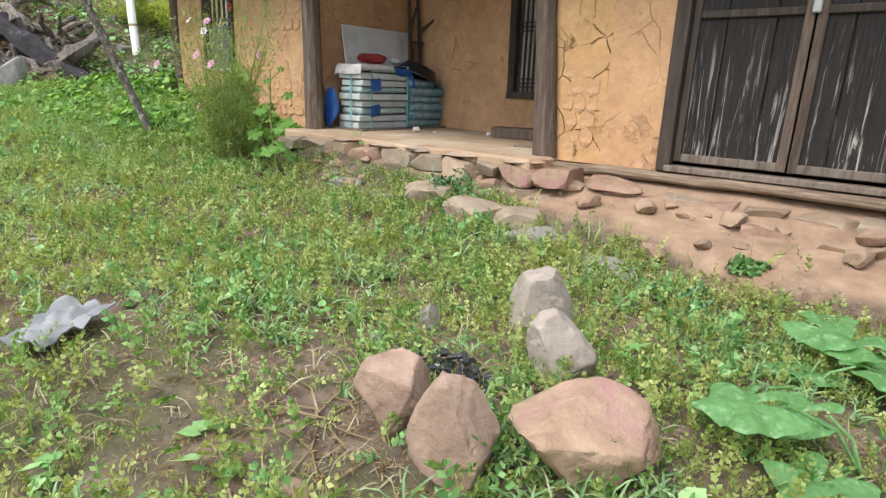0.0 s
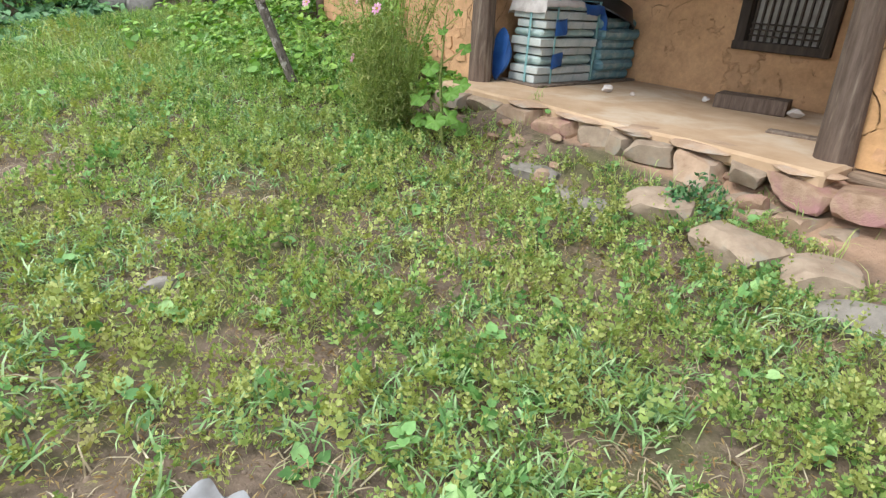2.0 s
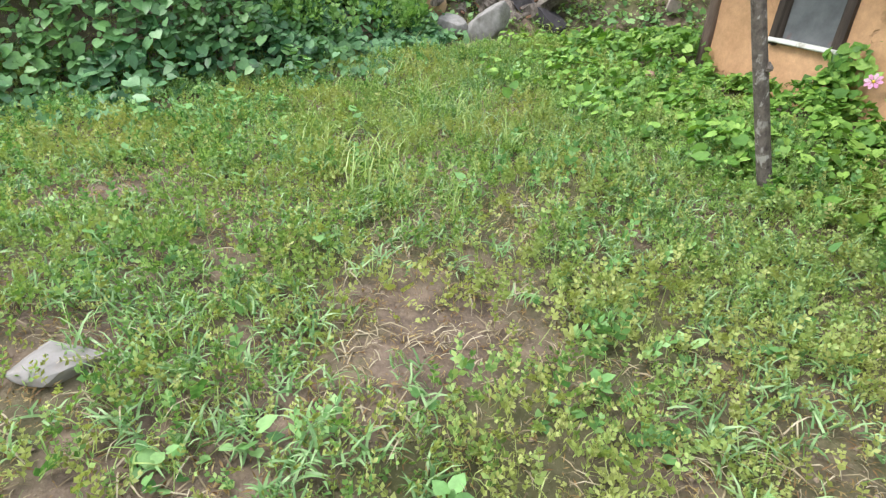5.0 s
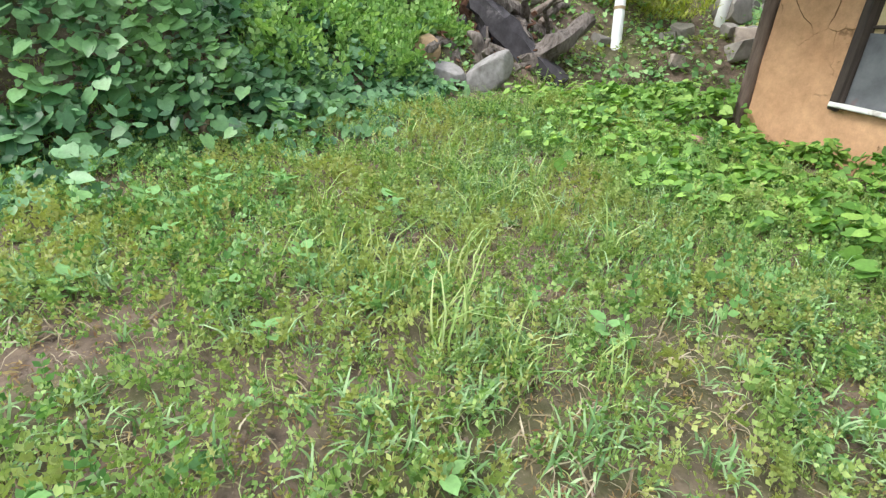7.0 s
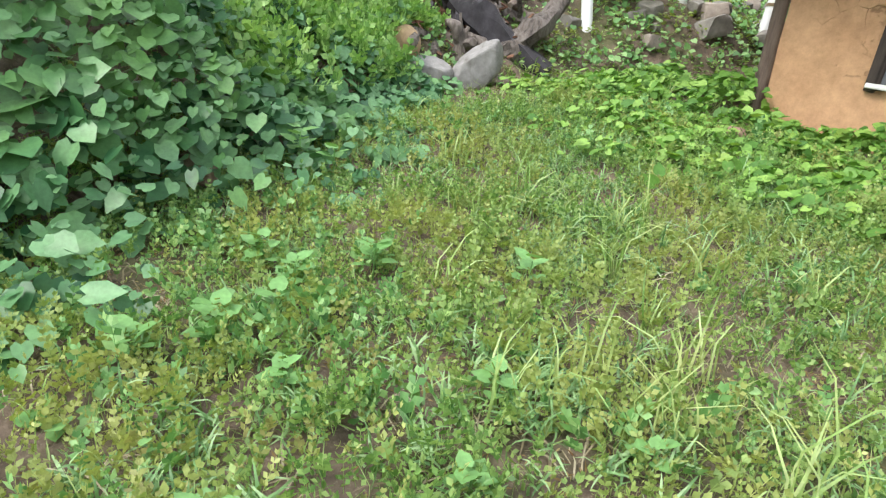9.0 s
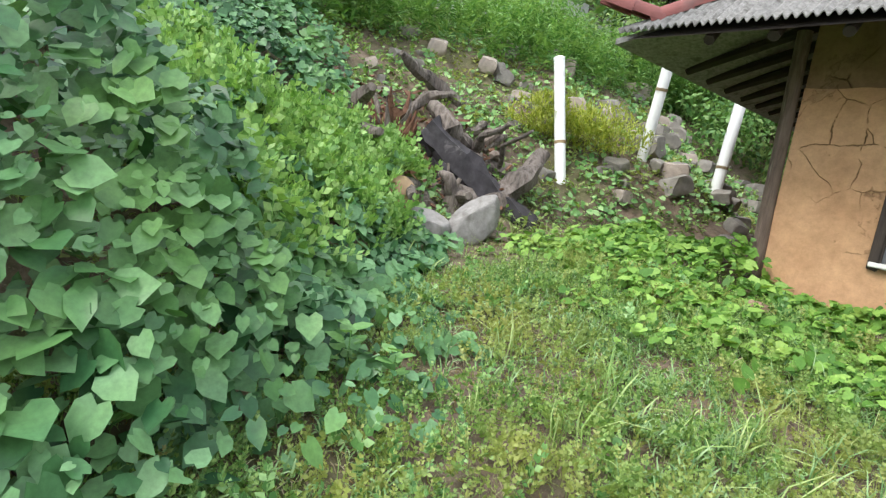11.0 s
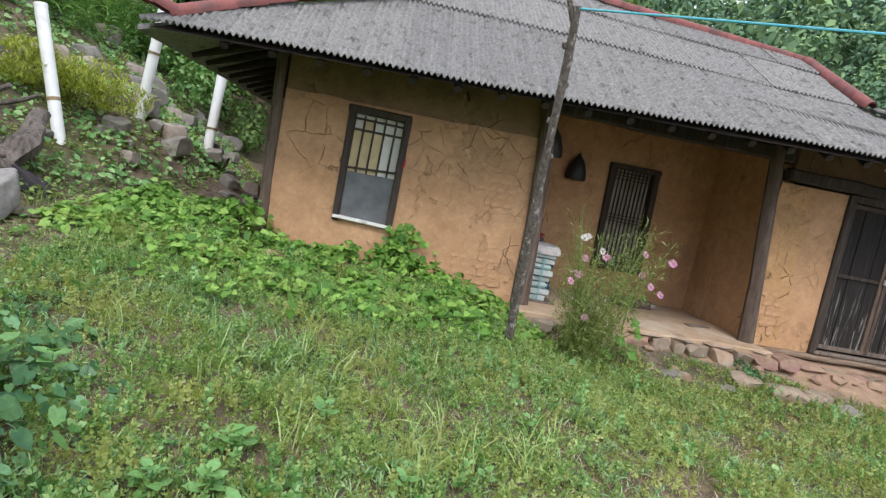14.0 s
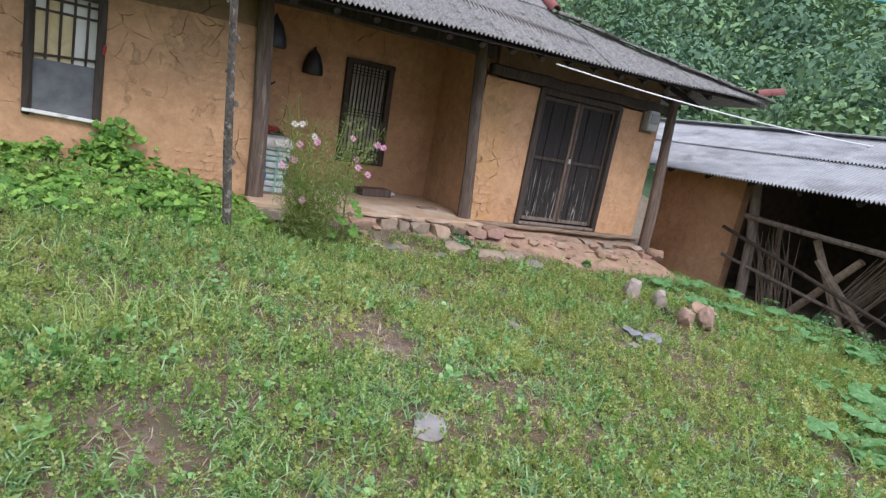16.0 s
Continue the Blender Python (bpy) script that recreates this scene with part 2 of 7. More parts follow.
M["rotwood"] = surface("red_brown_rotten_wood", (0.1, 0.045, 0.025), (0.25, 0.13, 0.08), 9, (0.05, 0.03, 0.02), 5, 0.95, 0.8, 25, vary=0.3, depth=0.03)
M["charred"] = surface("charred_log", (0.02, 0.018, 0.02), (0.07, 0.062, 0.07), 8, (0.22, 0.2, 0.2), 5, 0.85, 0.7, 30, vary=0.15, stain_at=(0.6, 0.72))
M["pipe"] = surface("white_plastic_pipe", (0.7, 0.71, 0.7), (0.82, 0.83, 0.82), 6, (0.5, 0.49, 0.45), 4, 0.45, 0.05, 40, stain_at=(0.6, 0.8))
M["bag_white"] = surface("pale_paper_carton", (0.4, 0.46, 0.46), (0.58, 0.63, 0.62), 7, (0.26, 0.36, 0.37), 5, 0.7, 0.2, 30, vary=0.2)
M["bag_mint"] = surface("mint_printed_carton", (0.28, 0.42, 0.41), (0.46, 0.58, 0.56), 7, (0.6, 0.64, 0.62), 5, 0.65, 0.2, 30, vary=0.2)
M["bag_teal"] = surface("teal_printed_sack", (0.08, 0.2, 0.26), (0.18, 0.36, 0.42), 8, (0.4, 0.5, 0.5), 6, 0.6, 0.25, 30, vary=0.35)
M["sheet_blue"] = surface("blue_plastic_tarp", (0.012, 0.06, 0.24), (0.03, 0.13, 0.42), 6, None, 1, 0.45, 0.3, 20, vary=0.1)
M["strap"] = surface("teal_strap", (0.16, 0.36, 0.38), (0.26, 0.46, 0.48), 10, None, 1, 0.5, 0.0)
M["board"] = surface("pale_board", (0.55, 0.55, 0.53), (0.68, 0.67, 0.65), 3, (0.4, 0.38, 0.36), 2, 0.7, 0.1, 30)
M["cloth_white"] = surface("dirty_white_cloth", (0.52, 0.47, 0.45), (0.7, 0.66, 0.63), 9, (0.35, 0.3, 0.28), 4, 0.9, 0.3, 60)
M["cloth_red"] = surface("red_cloth", (0.3, 0.025, 0.03), (0.48, 0.06, 0.07), 9, (0.1, 0.03, 0.03), 6, 0.85, 0.3, 60)
M["black"] = surface("black_plastic", (0.01, 0.01, 0.012), (0.028, 0.026, 0.028), 8, None, 1, 0.5, 0.1, 30)
M["paper"] = surface("window_paper", (0.7, 0.68, 0.6), (0.82, 0.81, 0.76), 2.4, (0.62, 0.55, 0.4), 1.7, 0.8, 0.1, 40)
M["paper_tan"] = surface("yellowed_window_paper", (0.6, 0.47, 0.24), (0.74, 0.62, 0.38), 5, (0.5, 0.38, 0.2), 4, 0.8, 0.1, 40)
M["paper_grey"] = surface("grey_window_paper", (0.3, 0.28, 0.25), (0.42, 0.39, 0.35), 3, (0.2, 0.17, 0.14), 2, 0.85, 0.1, 40)
M["panel"] = surface("grey_metal_panel", (0.085, 0.09, 0.095), (0.17, 0.18, 0.185), 5, (0.2, 0.07, 0.06), 3.3, 0.55, 0.2, 30, stain_at=(0.6, 0.76))
M["trim_white"] = surface("worn_white_paint", (0.62, 0.62, 0.58), (0.75, 0.75, 0.7), 12, (0.3, 0.24, 0.18), 8, 0.7, 0.2, 50, stain_at=(0.58, 0.7))
M["meter"] = surface("grey_meter_plastic", (0.36, 0.38, 0.37), (0.48, 0.49, 0.48), 9, (0.25, 0.24, 0.22), 5, 0.5, 0.05, 30)
M["glass"] = surface("dusty_meter_glass", (0.2, 0.22, 0.22), (0.3, 0.32, 0.32), 9, None, 1, 0.2, 0.0)
M["cable"] = surface("white_cable", (0.62, 0.63, 0.63), (0.74, 0.75, 0.75), 9, None, 1, 0.5, 0.0)
M["rope"] = surface("turquoise_line", (0.08, 0.42, 0.52), (0.14, 0.52, 0.62), 9, None, 1, 0.5, 0.0)
M["brush"] = surface("dry_brushwood", (0.19, 0.14, 0.1), (0.36, 0.29, 0.22), 12, None, 1, 0.95, 0.3, 40, vary=0.35)
M["sheet_grey"] = surface("crumpled_grey_sheet", (0.17, 0.175, 0.18), (0.3, 0.305, 0.31), 6, (0.15, 0.13, 0.11), 4, 0.6, 0.2, 40)
M["ash"] = surface("charcoal_and_ash", (0.015, 0.015, 0.018), (0.06, 0.06, 0.065), 30, (0.5, 0.5, 0.52), 14, 0.95, 0.5, 60, vary=0.4, stain_at=(0.58, 0.68))
M["twig"] = surface("dry_straw", (0.24, 0.17, 0.09), (0.4, 0.31, 0.18), 20, None, 1, 0.95, 0.1, 40, vary=0.4)
M["pole_bark"] = surface("lichen_spotted_pole", (0.06, 0.048, 0.04), (0.22, 0.185, 0.16), 20, (0.4, 0.37, 0.34), 13, 0.95, 0.9, 40, (1.5, 1.5, 1), depth=0.02, stain_at=(0.56, 0.64))
M["bark"] = surface("grey_bark", (0.06, 0.05, 0.04), (0.15, 0.13, 0.11), 8, None, 1, 0.95, 0.6, 30, (3, 3, 0.8))
M["concrete"] = surface("grey_block_wall", (0.36, 0.37, 0.37), (0.46, 0.47, 0.47), 2, (0.28, 0.28, 0.28), 1.2, 0.9, 0.2, 20)
# shed walls: the shade inside is put into this dark brown
M["shed_shade"] = surface("cow_shed_shade", (0.06, 0.045, 0.032), (0.13, 0.1, 0.07), 5, None, 1, 0.95, 0.3, 30)

M["weed"] = leafy("low_weed_leaves", (0.085, 0.18, 0.045), (0.19, 0.33, 0.09), (0.37, 0.51, 0.18), (0.37, 0.39, 0.12), 1.1, (0.46, 0.64), through_light=0.3, rough=0.5)
M["weed_dark"] = leafy("broad_weed_leaves", (0.07, 0.18, 0.05), (0.17, 0.35, 0.11), (0.34, 0.53, 0.22), through_light=0.25, rough=0.45)
M["weed_yellow"] = leafy("yellowing_weed_leaves", (0.19, 0.205, 0.06), (0.33, 0.38, 0.11), (0.5, 0.54, 0.21), (0.26, 0.2, 0.09), 2.3, (0.58, 0.74), through_light=0.3, rough=0.5)
M["weed_dry"] = leafy("drying_weed_leaves", (0.17, 0.085, 0.04), (0.3, 0.2, 0.09), (0.42, 0.33, 0.16), None)
M["crumb"] = surface("soil_crumb", (0.1, 0.075, 0.055), (0.3, 0.24, 0.19), 30, None, 1, 0.95, 0.2, 60, vary=0.5)
M["straw"] = leafy("bleached_straw", (0.2, 0.15, 0.09), (0.33, 0.27, 0.17), (0.47, 0.41, 0.29), None, through_light=0.1)
M["mint_blade"] = leafy("pale_creeping_grass", (0.1, 0.21, 0.075), (0.21, 0.36, 0.14), (0.35, 0.5, 0.25), None, through_light=0.25, rough=0.42)
M["blade"] = leafy("grass_blades", (0.12, 0.23, 0.05), (0.27, 0.43, 0.12), (0.45, 0.57, 0.25), (0.42, 0.46, 0.18), 0.9, through_light=0.25)
M["vine"] = leafy("dark_vine_leaves", (0.022, 0.085, 0.034), (0.07, 0.185, 0.068), (0.17, 0.33, 0.15), (0.15, 0.3, 0.085), 1.1, (0.5, 0.66), through_light=0.18, rough=0.4)
M["vine_bright"] = leafy("bright_vine_leaves", (0.065, 0.17, 0.028), (0.15, 0.31, 0.05), (0.29, 0.47, 0.1), (0.3, 0.36, 0.07), 1.5, (0.6, 0.78), through_light=0.25)
M["squash"] = leafy("squash_leaves", (0.1, 0.25, 0.08), (0.16, 0.34, 0.12), (0.25, 0.44, 0.18), (0.32, 0.5, 0.28), 22.0, (0.55, 0.72), rough=0.6)
M["feather"] = leafy("feathery_leaves", (0.14, 0.22, 0.06), (0.26, 0.34, 0.1), (0.4, 0.44, 0.18), None)
M["yellow_bush"] = leafy("yellow_green_bush", (0.2, 0.26, 0.04), (0.32, 0.37, 0.06), (0.42, 0.45, 0.1), None)
M["brush_light"] = leafy("light_bank_leaves", (0.12, 0.26, 0.065), (0.24, 0.42, 0.12), (0.38, 0.56, 0.21), None, through_light=0.3)
M["tall_weed"] = leafy("tall_weed_leaves", (0.08, 0.2, 0.06), (0.17, 0.33, 0.1), (0.29, 0.45, 0.17), None)
# far woods: distance haze is painted in as paler, bluer leaf tones
M["forest"] = leafy("hazed_forest_leaves", (0.12, 0.21, 0.1), (0.165, 0.28, 0.125), (0.225, 0.35, 0.145), (0.085, 0.165, 0.11), 0.1, (0.42, 0.56), through_light=0.06, rough=0.8)
M["tree_leaf"] = leafy("tree_leaves", (0.05, 0.11, 0.035), (0.11, 0.21, 0.06), (0.22, 0.31, 0.1), None, through_light=0.3)
M["petal"] = leafy("pink_petals", (0.55, 0.2, 0.4), (0.65, 0.3, 0.5), (0.75, 0.45, 0.6), None)
M["petal_white"] = leafy("white_petals", (0.7, 0.62, 0.68), (0.75, 0.7, 0.74), (0.8, 0.76, 0.8), None)
M["pollen"] = surface("yellow_flower_centre", (0.5, 0.33, 0.03), (0.6, 0.42, 0.05), 30, None, 1, 0.9, 0.2, 90)


def ground_material():
    m = bpy.data.materials.new("yard_soil")
    m.use_nodes = True
    nodes, links = links_of(m)
    bsdf = nodes["Principled BSDF"]
    soil = ramp(nodes, links, noise_of(nodes, links, 9.0, 8.0, 0.7), [(0.3, (0.06, 0.042, 0.03)), (0.7, (0.26, 0.19, 0.14))])
    moss = ramp(nodes, links, noise_of(nodes, links, 5.0, 6.0, 0.65), [(0.3, (0.045, 0.052, 0.018)), (0.7, (0.125, 0.135, 0.045))])
    where = ramp(nodes, links, noise_of(nodes, links, 1.3, 5.0, 0.65), [(0.46, (0, 0, 0)), (0.6, (0.75, 0.75, 0.75))])
    col = mixed(nodes, links, where, soil, moss)
    bits = ramp(nodes, links, noise_of(nodes, links, 75.0, 3.0, 0.6), [(0.6, (0, 0, 0)), (0.7, (0.7, 0.7, 0.7))])
    col = mixed(nodes, links, bits, col, (0.3, 0.24, 0.17))
    # bare red earth along the foot of the house
    tc = nodes.new("ShaderNodeTexCoord")
    xyz = nodes.new("ShaderNodeSeparateXYZ")
    links.new(tc.outputs["Object"], xyz.inputs[0])

    def calc(op, p, q, r=None):
        n = nodes.new("ShaderNodeMath")
        n.operation = op
        for k, v in enumerate((p, q, r)):
            if v is None:
                continue
            if isinstance(v, float):
                n.inputs[k].default_value = v
            else:
                links.new(v, n.inputs[k])
        return n.outputs[0]
    up = calc("MULTIPLY_ADD", xyz.outputs[0], 0.14, -3.35)
    up = calc("ADD", up, xyz.outputs[1])
    up = calc("MULTIPLY_ADD", noise_of(nodes, links, 1.6, 6.0, 0.65), 0.8, calc("ADD", up, -0.4))
    earth = ramp(nodes, links, noise_of(nodes, links, 5.0, 8.0, 0.7), [(0.25, (0.22, 0.135, 0.085)), (0.72, (0.5, 0.34, 0.235))])
    here = calc("MULTIPLY", calc("GREATER_THAN", xyz.outputs[0], -5.5), calc("LESS_THAN", xyz.outputs[0], 1.9))
    here = calc("MULTIPLY", here, ramp(nodes, links, up, [(0.0, (0, 0, 0)), (0.16, (1, 1, 1))]))
    col = mixed(nodes, links, here, col, earth)
    links.new(col, bsdf.inputs["Base Color"])
    bsdf.inputs["Roughness"].default_value = 0.95
    b = nodes.new("ShaderNodeBump")
    b.inputs["Strength"].default_value, b.inputs["Distance"].default_value = 0.8, 0.02
    links.new(noise_of(nodes, links, 40.0, 8.0, 0.7), b.inputs["Height"])
    links.new(b.outputs[0], bsdf.inputs["Normal"])
    return m


M["ground"] = ground_material()
M["mountain"] = surface("forest_floor", (0.02, 0.045, 0.015), (0.045, 0.085, 0.03), 0.3, None, 1, 0.95, 0.0)


# ---- building blocks ----
def part(name, bm, material, parent=None, label="", smooth=True, angle=35):
    """Links a bmesh as one mesh object, under a thing or a part where one is given."""
    me = bpy.data.meshes.new(name)
    bm.to_mesh(me)
    bm.free()
    me.materials.append(material)
    if smooth:
        me.shade_smooth()
        me.set_sharp_from_angle(angle=radians(angle))
    ob = new(name, me)
    if parent:
        ob.parent = parent
    if label:
        ob["label"] = label
    return ob


def thing(name, label, category, group="", kind="", at=(0, 0, 0)):
    ob = new(name)
    ob.location = at
    ob.empty_display_size = 0.1
    return tagged(ob, label, category, group, kind)


def box(bm, size, centre, rot=(0, 0, 0), bevel=0.0, jitter=0.0):
    m = pose(*centre, *rot) @ Matrix.Diagonal((*size, 1))
    vs = bmesh.ops.create_cube(bm, size=1.0, matrix=m)["verts"]
    if bevel:
        es = list({e for v in vs for e in v.link_edges})
        vs = bmesh.ops.bevel(bm, geom=es, offset=bevel, segments=1, affect="EDGES")["verts"]
    if jitter:
        for v in vs:
            v.co += Vector([random.uniform(-jitter, jitter) for _ in range(3)])


def boxed(size, centre, rot=(0, 0, 0), bevel=0.0, jitter=0.0):
    bm = bmesh.new()
    box(bm, size, centre, rot, bevel, jitter)
    return bm


def tube(bm, pts, radii, sides=8, rough=0.0, seed=0.0):
    """A round bar through the points, closed at both ends."""
    pts = [Vector(p) for p in pts]
    rings = []
    for i, p in enumerate(pts):
        d = (pts[min(i + 1, len(pts) - 1)] - pts[max(i - 1, 0)]).normalized()
        a = d.orthogonal().normalized() if i == 0 else (rings_axis - d * rings_axis.dot(d)).normalized()
        rings_axis = a
        b = d.cross(a)
        r = radii[i] if isinstance(radii, (list, tuple)) else radii
        ring = []
        for k in range(sides):
            w = 2 * math.pi * k / sides
            q = p + (a * math.cos(w) + b * math.sin(w)) * r
            if rough:
                q += (q - p) * rough * noise.noise(q * 9 + Vector((seed, seed, seed)))
            ring.append(bm.verts.new(q))
        rings.append(ring)
    for r0, r1 in zip(rings, rings[1:]):
        for k in range(sides):
            bm.faces.new((r0[k], r0[(k + 1) % sides], r1[(k + 1) % sides], r1[k]))
    bm.faces.new(rings[0][::-1])
    bm.faces.new(rings[-1])


def tubed(pts, radii, sides=8, rough=0.0, seed=0.0):
    bm = bmesh.new()
    tube(bm, pts, radii, sides, rough, seed)
    return bm


def rock(size, seed, sub=3, cuts=9, rough=0.06, blocky=0.0, hewn=()):
    """A broken stone: a ball cut by flat faces (chosen ones, or at random), with a rough skin, its base at zero."""
    rnd = random.Random(seed)
    bm = bmesh.new()
    bmesh.ops.create_icosphere(bm, subdivisions=sub, radius=1.0)
    sides = [Vector(v) for v in ((1, 0, 0), (-1, 0, 0), (0, 1, 0), (0, -1, 0), (0, 0, 1), (0, 0, -1))] if blocky else []
    for nx, ny, nz, d in hewn:
        n = Vector((nx, ny, nz)).normalized()
        for v in bm.verts:
            over = v.co.dot(n) - d
            if over > 0:
                v.co -= n * over * 0.93
    for k in range(0 if hewn else cuts + 5 + len(sides)):
        if k < len(sides):
            n = (sides[k] + Vector([rnd.gauss(0, 0.16) for _ in range(3)])).normalized()
            d = blocky
        else:
            n = Vector([rnd.gauss(0, 1) for _ in range(3)]).normalized()
            d = rnd.uniform(0.5, 0.8) if not blocky else rnd.uniform(0.72, 0.9)
        for v in bm.verts:
            over = v.co.dot(n) - d
            if over > 0:
                v.co -= n * over
    off = Vector((seed * 3.1, seed * 1.7, seed * 0.9))
    for v in bm.verts:
        v.co += v.co.normalized() * (noise.noise(v.co * 1.6 + off) * rough * 1.3 + noise.noise(v.co * 5 + off) * rough * 0.6 + noise.noise(v.co * 11 + off) * rough * 0.35)
    lo = [min(v.co[i] for v in bm.verts) for i in range(3)]
    hi = [max(v.co[i] for v in bm.verts) for i in range(3)]
    for v in bm.verts:
        v.co = Vector([((v.co[i] - lo[i]) / (hi[i] - lo[i]) - (0.5 if i < 2 else 0)) * size[i] for i in range(3)])
    return bm


def many(name, tv, tf, pos, basis, size, material, label="", category="", parent=None, bend=None):
    """One mesh of many copies of a small template: vertices tv, faces tf of one length, laid at pos, turned by basis, scaled by size."""
    tv, tf = np.asarray(tv, float), np.asarray(tf, int)
    n, k = len(pos), len(tv)
    size = np.asarray(size, float).reshape(n, 1, -1)
    co = np.einsum("nij,nkj->nki", basis, tv[None] * size) + pos[:, None, :]
    faces = (np.arange(n)[:, None, None] * k + tf[None]).reshape(-1, tf.shape[1])
    me = bpy.data.meshes.new(name)
    me.vertices.add(n * k)
    me.vertices.foreach_set("co", co.reshape(-1).astype(np.float32))
    me.loops.add(faces.size)
    me.loops.foreach_set("vertex_index", faces.reshape(-1).astype(np.int32))
    me.polygons.add(len(faces))
    me.polygons.foreach_set("loop_start", (np.arange(len(faces)) * tf.shape[1]).astype(np.int32))
    me.update(calc_edges=True)
    me.validate()
    me.materials.append(material)
    ob = new(name, me)
    if parent:
        ob.parent = parent
    return tagged(ob, label, category, kind="stuff")


def turned(n, tilt, yaw=None, spread=0.3):
    """Random bases: local x points along a leaf, z is its face; tilt is the mean lift of the leaf's tip in radians."""
    yaw = rng.uniform(0, 2 * np.pi, n) if yaw is None else yaw
    lift = np.asarray(tilt) + rng.normal(0, spread, n)
    roll = rng.normal(0, spread, n)
    x = np.stack([np.cos(yaw) * np.cos(lift), np.sin(yaw) * np.cos(lift), np.sin(lift)], 1)
    s = np.stack([-np.sin(yaw), np.cos(yaw), np.zeros(n)], 1)
    u = np.cross(x, s)
    y = s * np.cos(roll)[:, None] + u * np.sin(roll)[:, None]
    return np.stack([x, y, np.cross(x, y)], 2)


LEAF = ([(0, 0, 0), (0.45, -0.3, 0.07), (1, 0, -0.06), (0.45, 0.3, 0.07)], [(0, 1, 2, 3)])
SLIM = ([(0, 0, 0), (0.45, -0.19, 0.06), (1, 0, -0.1), (0.45, 0.19, 0.06)], [(0, 1, 2, 3)])
LANCE = ([(0, 0, 0), (0.4, -0.1, 0.03), (1, 0, -0.18), (0.4, 0.1, 0.03)], [(0, 1, 2, 3)])
FINE = ([(0, -0.02, 0), (0, 0.02, 0), (0.55, -0.015, 0.12), (0.55, 0.015, 0.12), (1, -0.002, 0.0), (1, 0.002, 0.0)], [(0, 2, 3, 1), (2, 4, 5, 3)])
BLADE = ([(0, -0.02, 0), (0, 0.02, 0), (0.4, -0.018, 0.1), (0.4, 0.018, 0.1), (0.78, -0.011, 0.06), (0.78, 0.011, 0.06), (1, -0.001, -0.06), (1, 0.001, -0.06)],
         [(0, 2, 3, 1), (2, 4, 5, 3), (4, 6, 7, 5)])
HEART = ([(0.05, 0, 0), (-0.12, -0.22, 0.03), (0.1, -0.44, 0.05), (0.52, -0.42, 0.03), (0.98, 0, -0.07), (0.52, 0.42, 0.03), (0.1, 0.44, 0.05), (-0.12, 0.22, 0.03), (0.45, 0, -0.03)],
         [(0, 1, 2, 8), (8, 2, 3, 4), (0, 8, 6, 7), (8, 4, 5, 6)])


# ---- the lie of the land ----
BANK = np.array([(-8.9, -9), (-8.7, -4), (-8.5, -1.7), (-9.3, -0.4), (-10.3, 1.2), (-10.9, 2.2), (-11.2, 3.3), (-10.9, 4.9), (-10.3, 6.0), (-10.2, 12.0), (-4, 16), (30, 22)])


def bank_depth(x, y):
    """Metres behind the foot of the bank (minus: in the yard)."""
    best = np.full(np.shape(x), 1e9)
    sign = np.ones(np.shape(x))
    for (ax, ay), (bx, by) in zip(BANK[:-1], BANK[1:]):
        dx, dy = bx - ax, by - ay
        t = np.clip(((x - ax) * dx + (y - ay) * dy) / (dx * dx + dy * dy), 0, 1)
        d = np.hypot(x - ax - t * dx, y - ay - t * dy)
        side = dx * (y - ay) - dy * (x - ax)
        near = d < best
        best = np.where(near, d, best)
        sign = np.where(near, np.where(side > 0, 1, -1), sign)
    return best * sign


def smooth(a, b, v):
    t = np.clip((v - a) / (b - a), 0, 1)
    return t * t * (3 - 2 * t)


def ripple(x, y):
    return (np.sin(x * 2.1 + 1.3 * np.sin(y * 1.7)) * np.sin(y * 2.6 + 0.8 * np.sin(x * 1.3)) * 0.6
            + np.sin(x * 5.3 + y * 2.2) * np.sin(y * 4.7 - x * 1.9) * 0.3 + np.sin(x * 11.1 - y * 7.3) * np.sin(y * 12.7 + x * 5.1) * 0.15)


def ground_z(x, y):
    x, y = np.asarray(x, float), np.asarray(y, float)
    z = np.interp(x, [-14, -10, -9, -8, -6.3, -4, -1, 1, 2.8, 6, 14, 60], [0.15, 0.02, -0.1, -0.16, -0.23, -0.43, -0.52, -0.57, -0.78, -1.0, -1.6, -3])
    left = smooth(-5.2, -7.0, x)
    z = z + left * 0.1 * np.clip(y - 1, 0, 3.6) - 0.05 * np.clip(0.4 - y, 0, 3)
    right = smooth(-5.5, -5.0, x) * smooth(1.7, 1.2, x)
    z = z + right * (0.2 * smooth(3.25, 4.0, y) + 0.1 * smooth(4.0, 4.2, y))
    under = smooth(4.3, 4.6, y) * smooth(-9.4, -8.9, x) * smooth(1.5, 1.0, x) * smooth(10.2, 9.6, y)
    z = z * (1 - under) + under * (-0.12)
    d = bank_depth(x, y)
    hill = np.where(d > 0, 0.66 * np.minimum(d, 3.3) + 0.34 * np.clip(d - 3.3, 0, 45), 0) * smooth(40, 4, y - 16 + np.clip(x, 0, 100) * 0.6)
    z = z + hill + np.where(d > 0, 0.16, 0.022) * ripple(x, y) * smooth(60, 20, np.hypot(x, y))
    z = z + 0.5 * np.exp(-((x + 10.9) / 0.9) ** 2 - ((y - 7.0) / 1.0) ** 2)
    far = smooth(28, 155, 0.75 * y + 0.65 * x)
    return z + (44.5 + 11 * smooth(-0.1, 0.5, (y - 1.2 * x) / (np.abs(x) + np.abs(y) + 1))) * far + 3.0 * far * np.sin(x * 0.06 + 1) * np.sin(y * 0.05) * 2


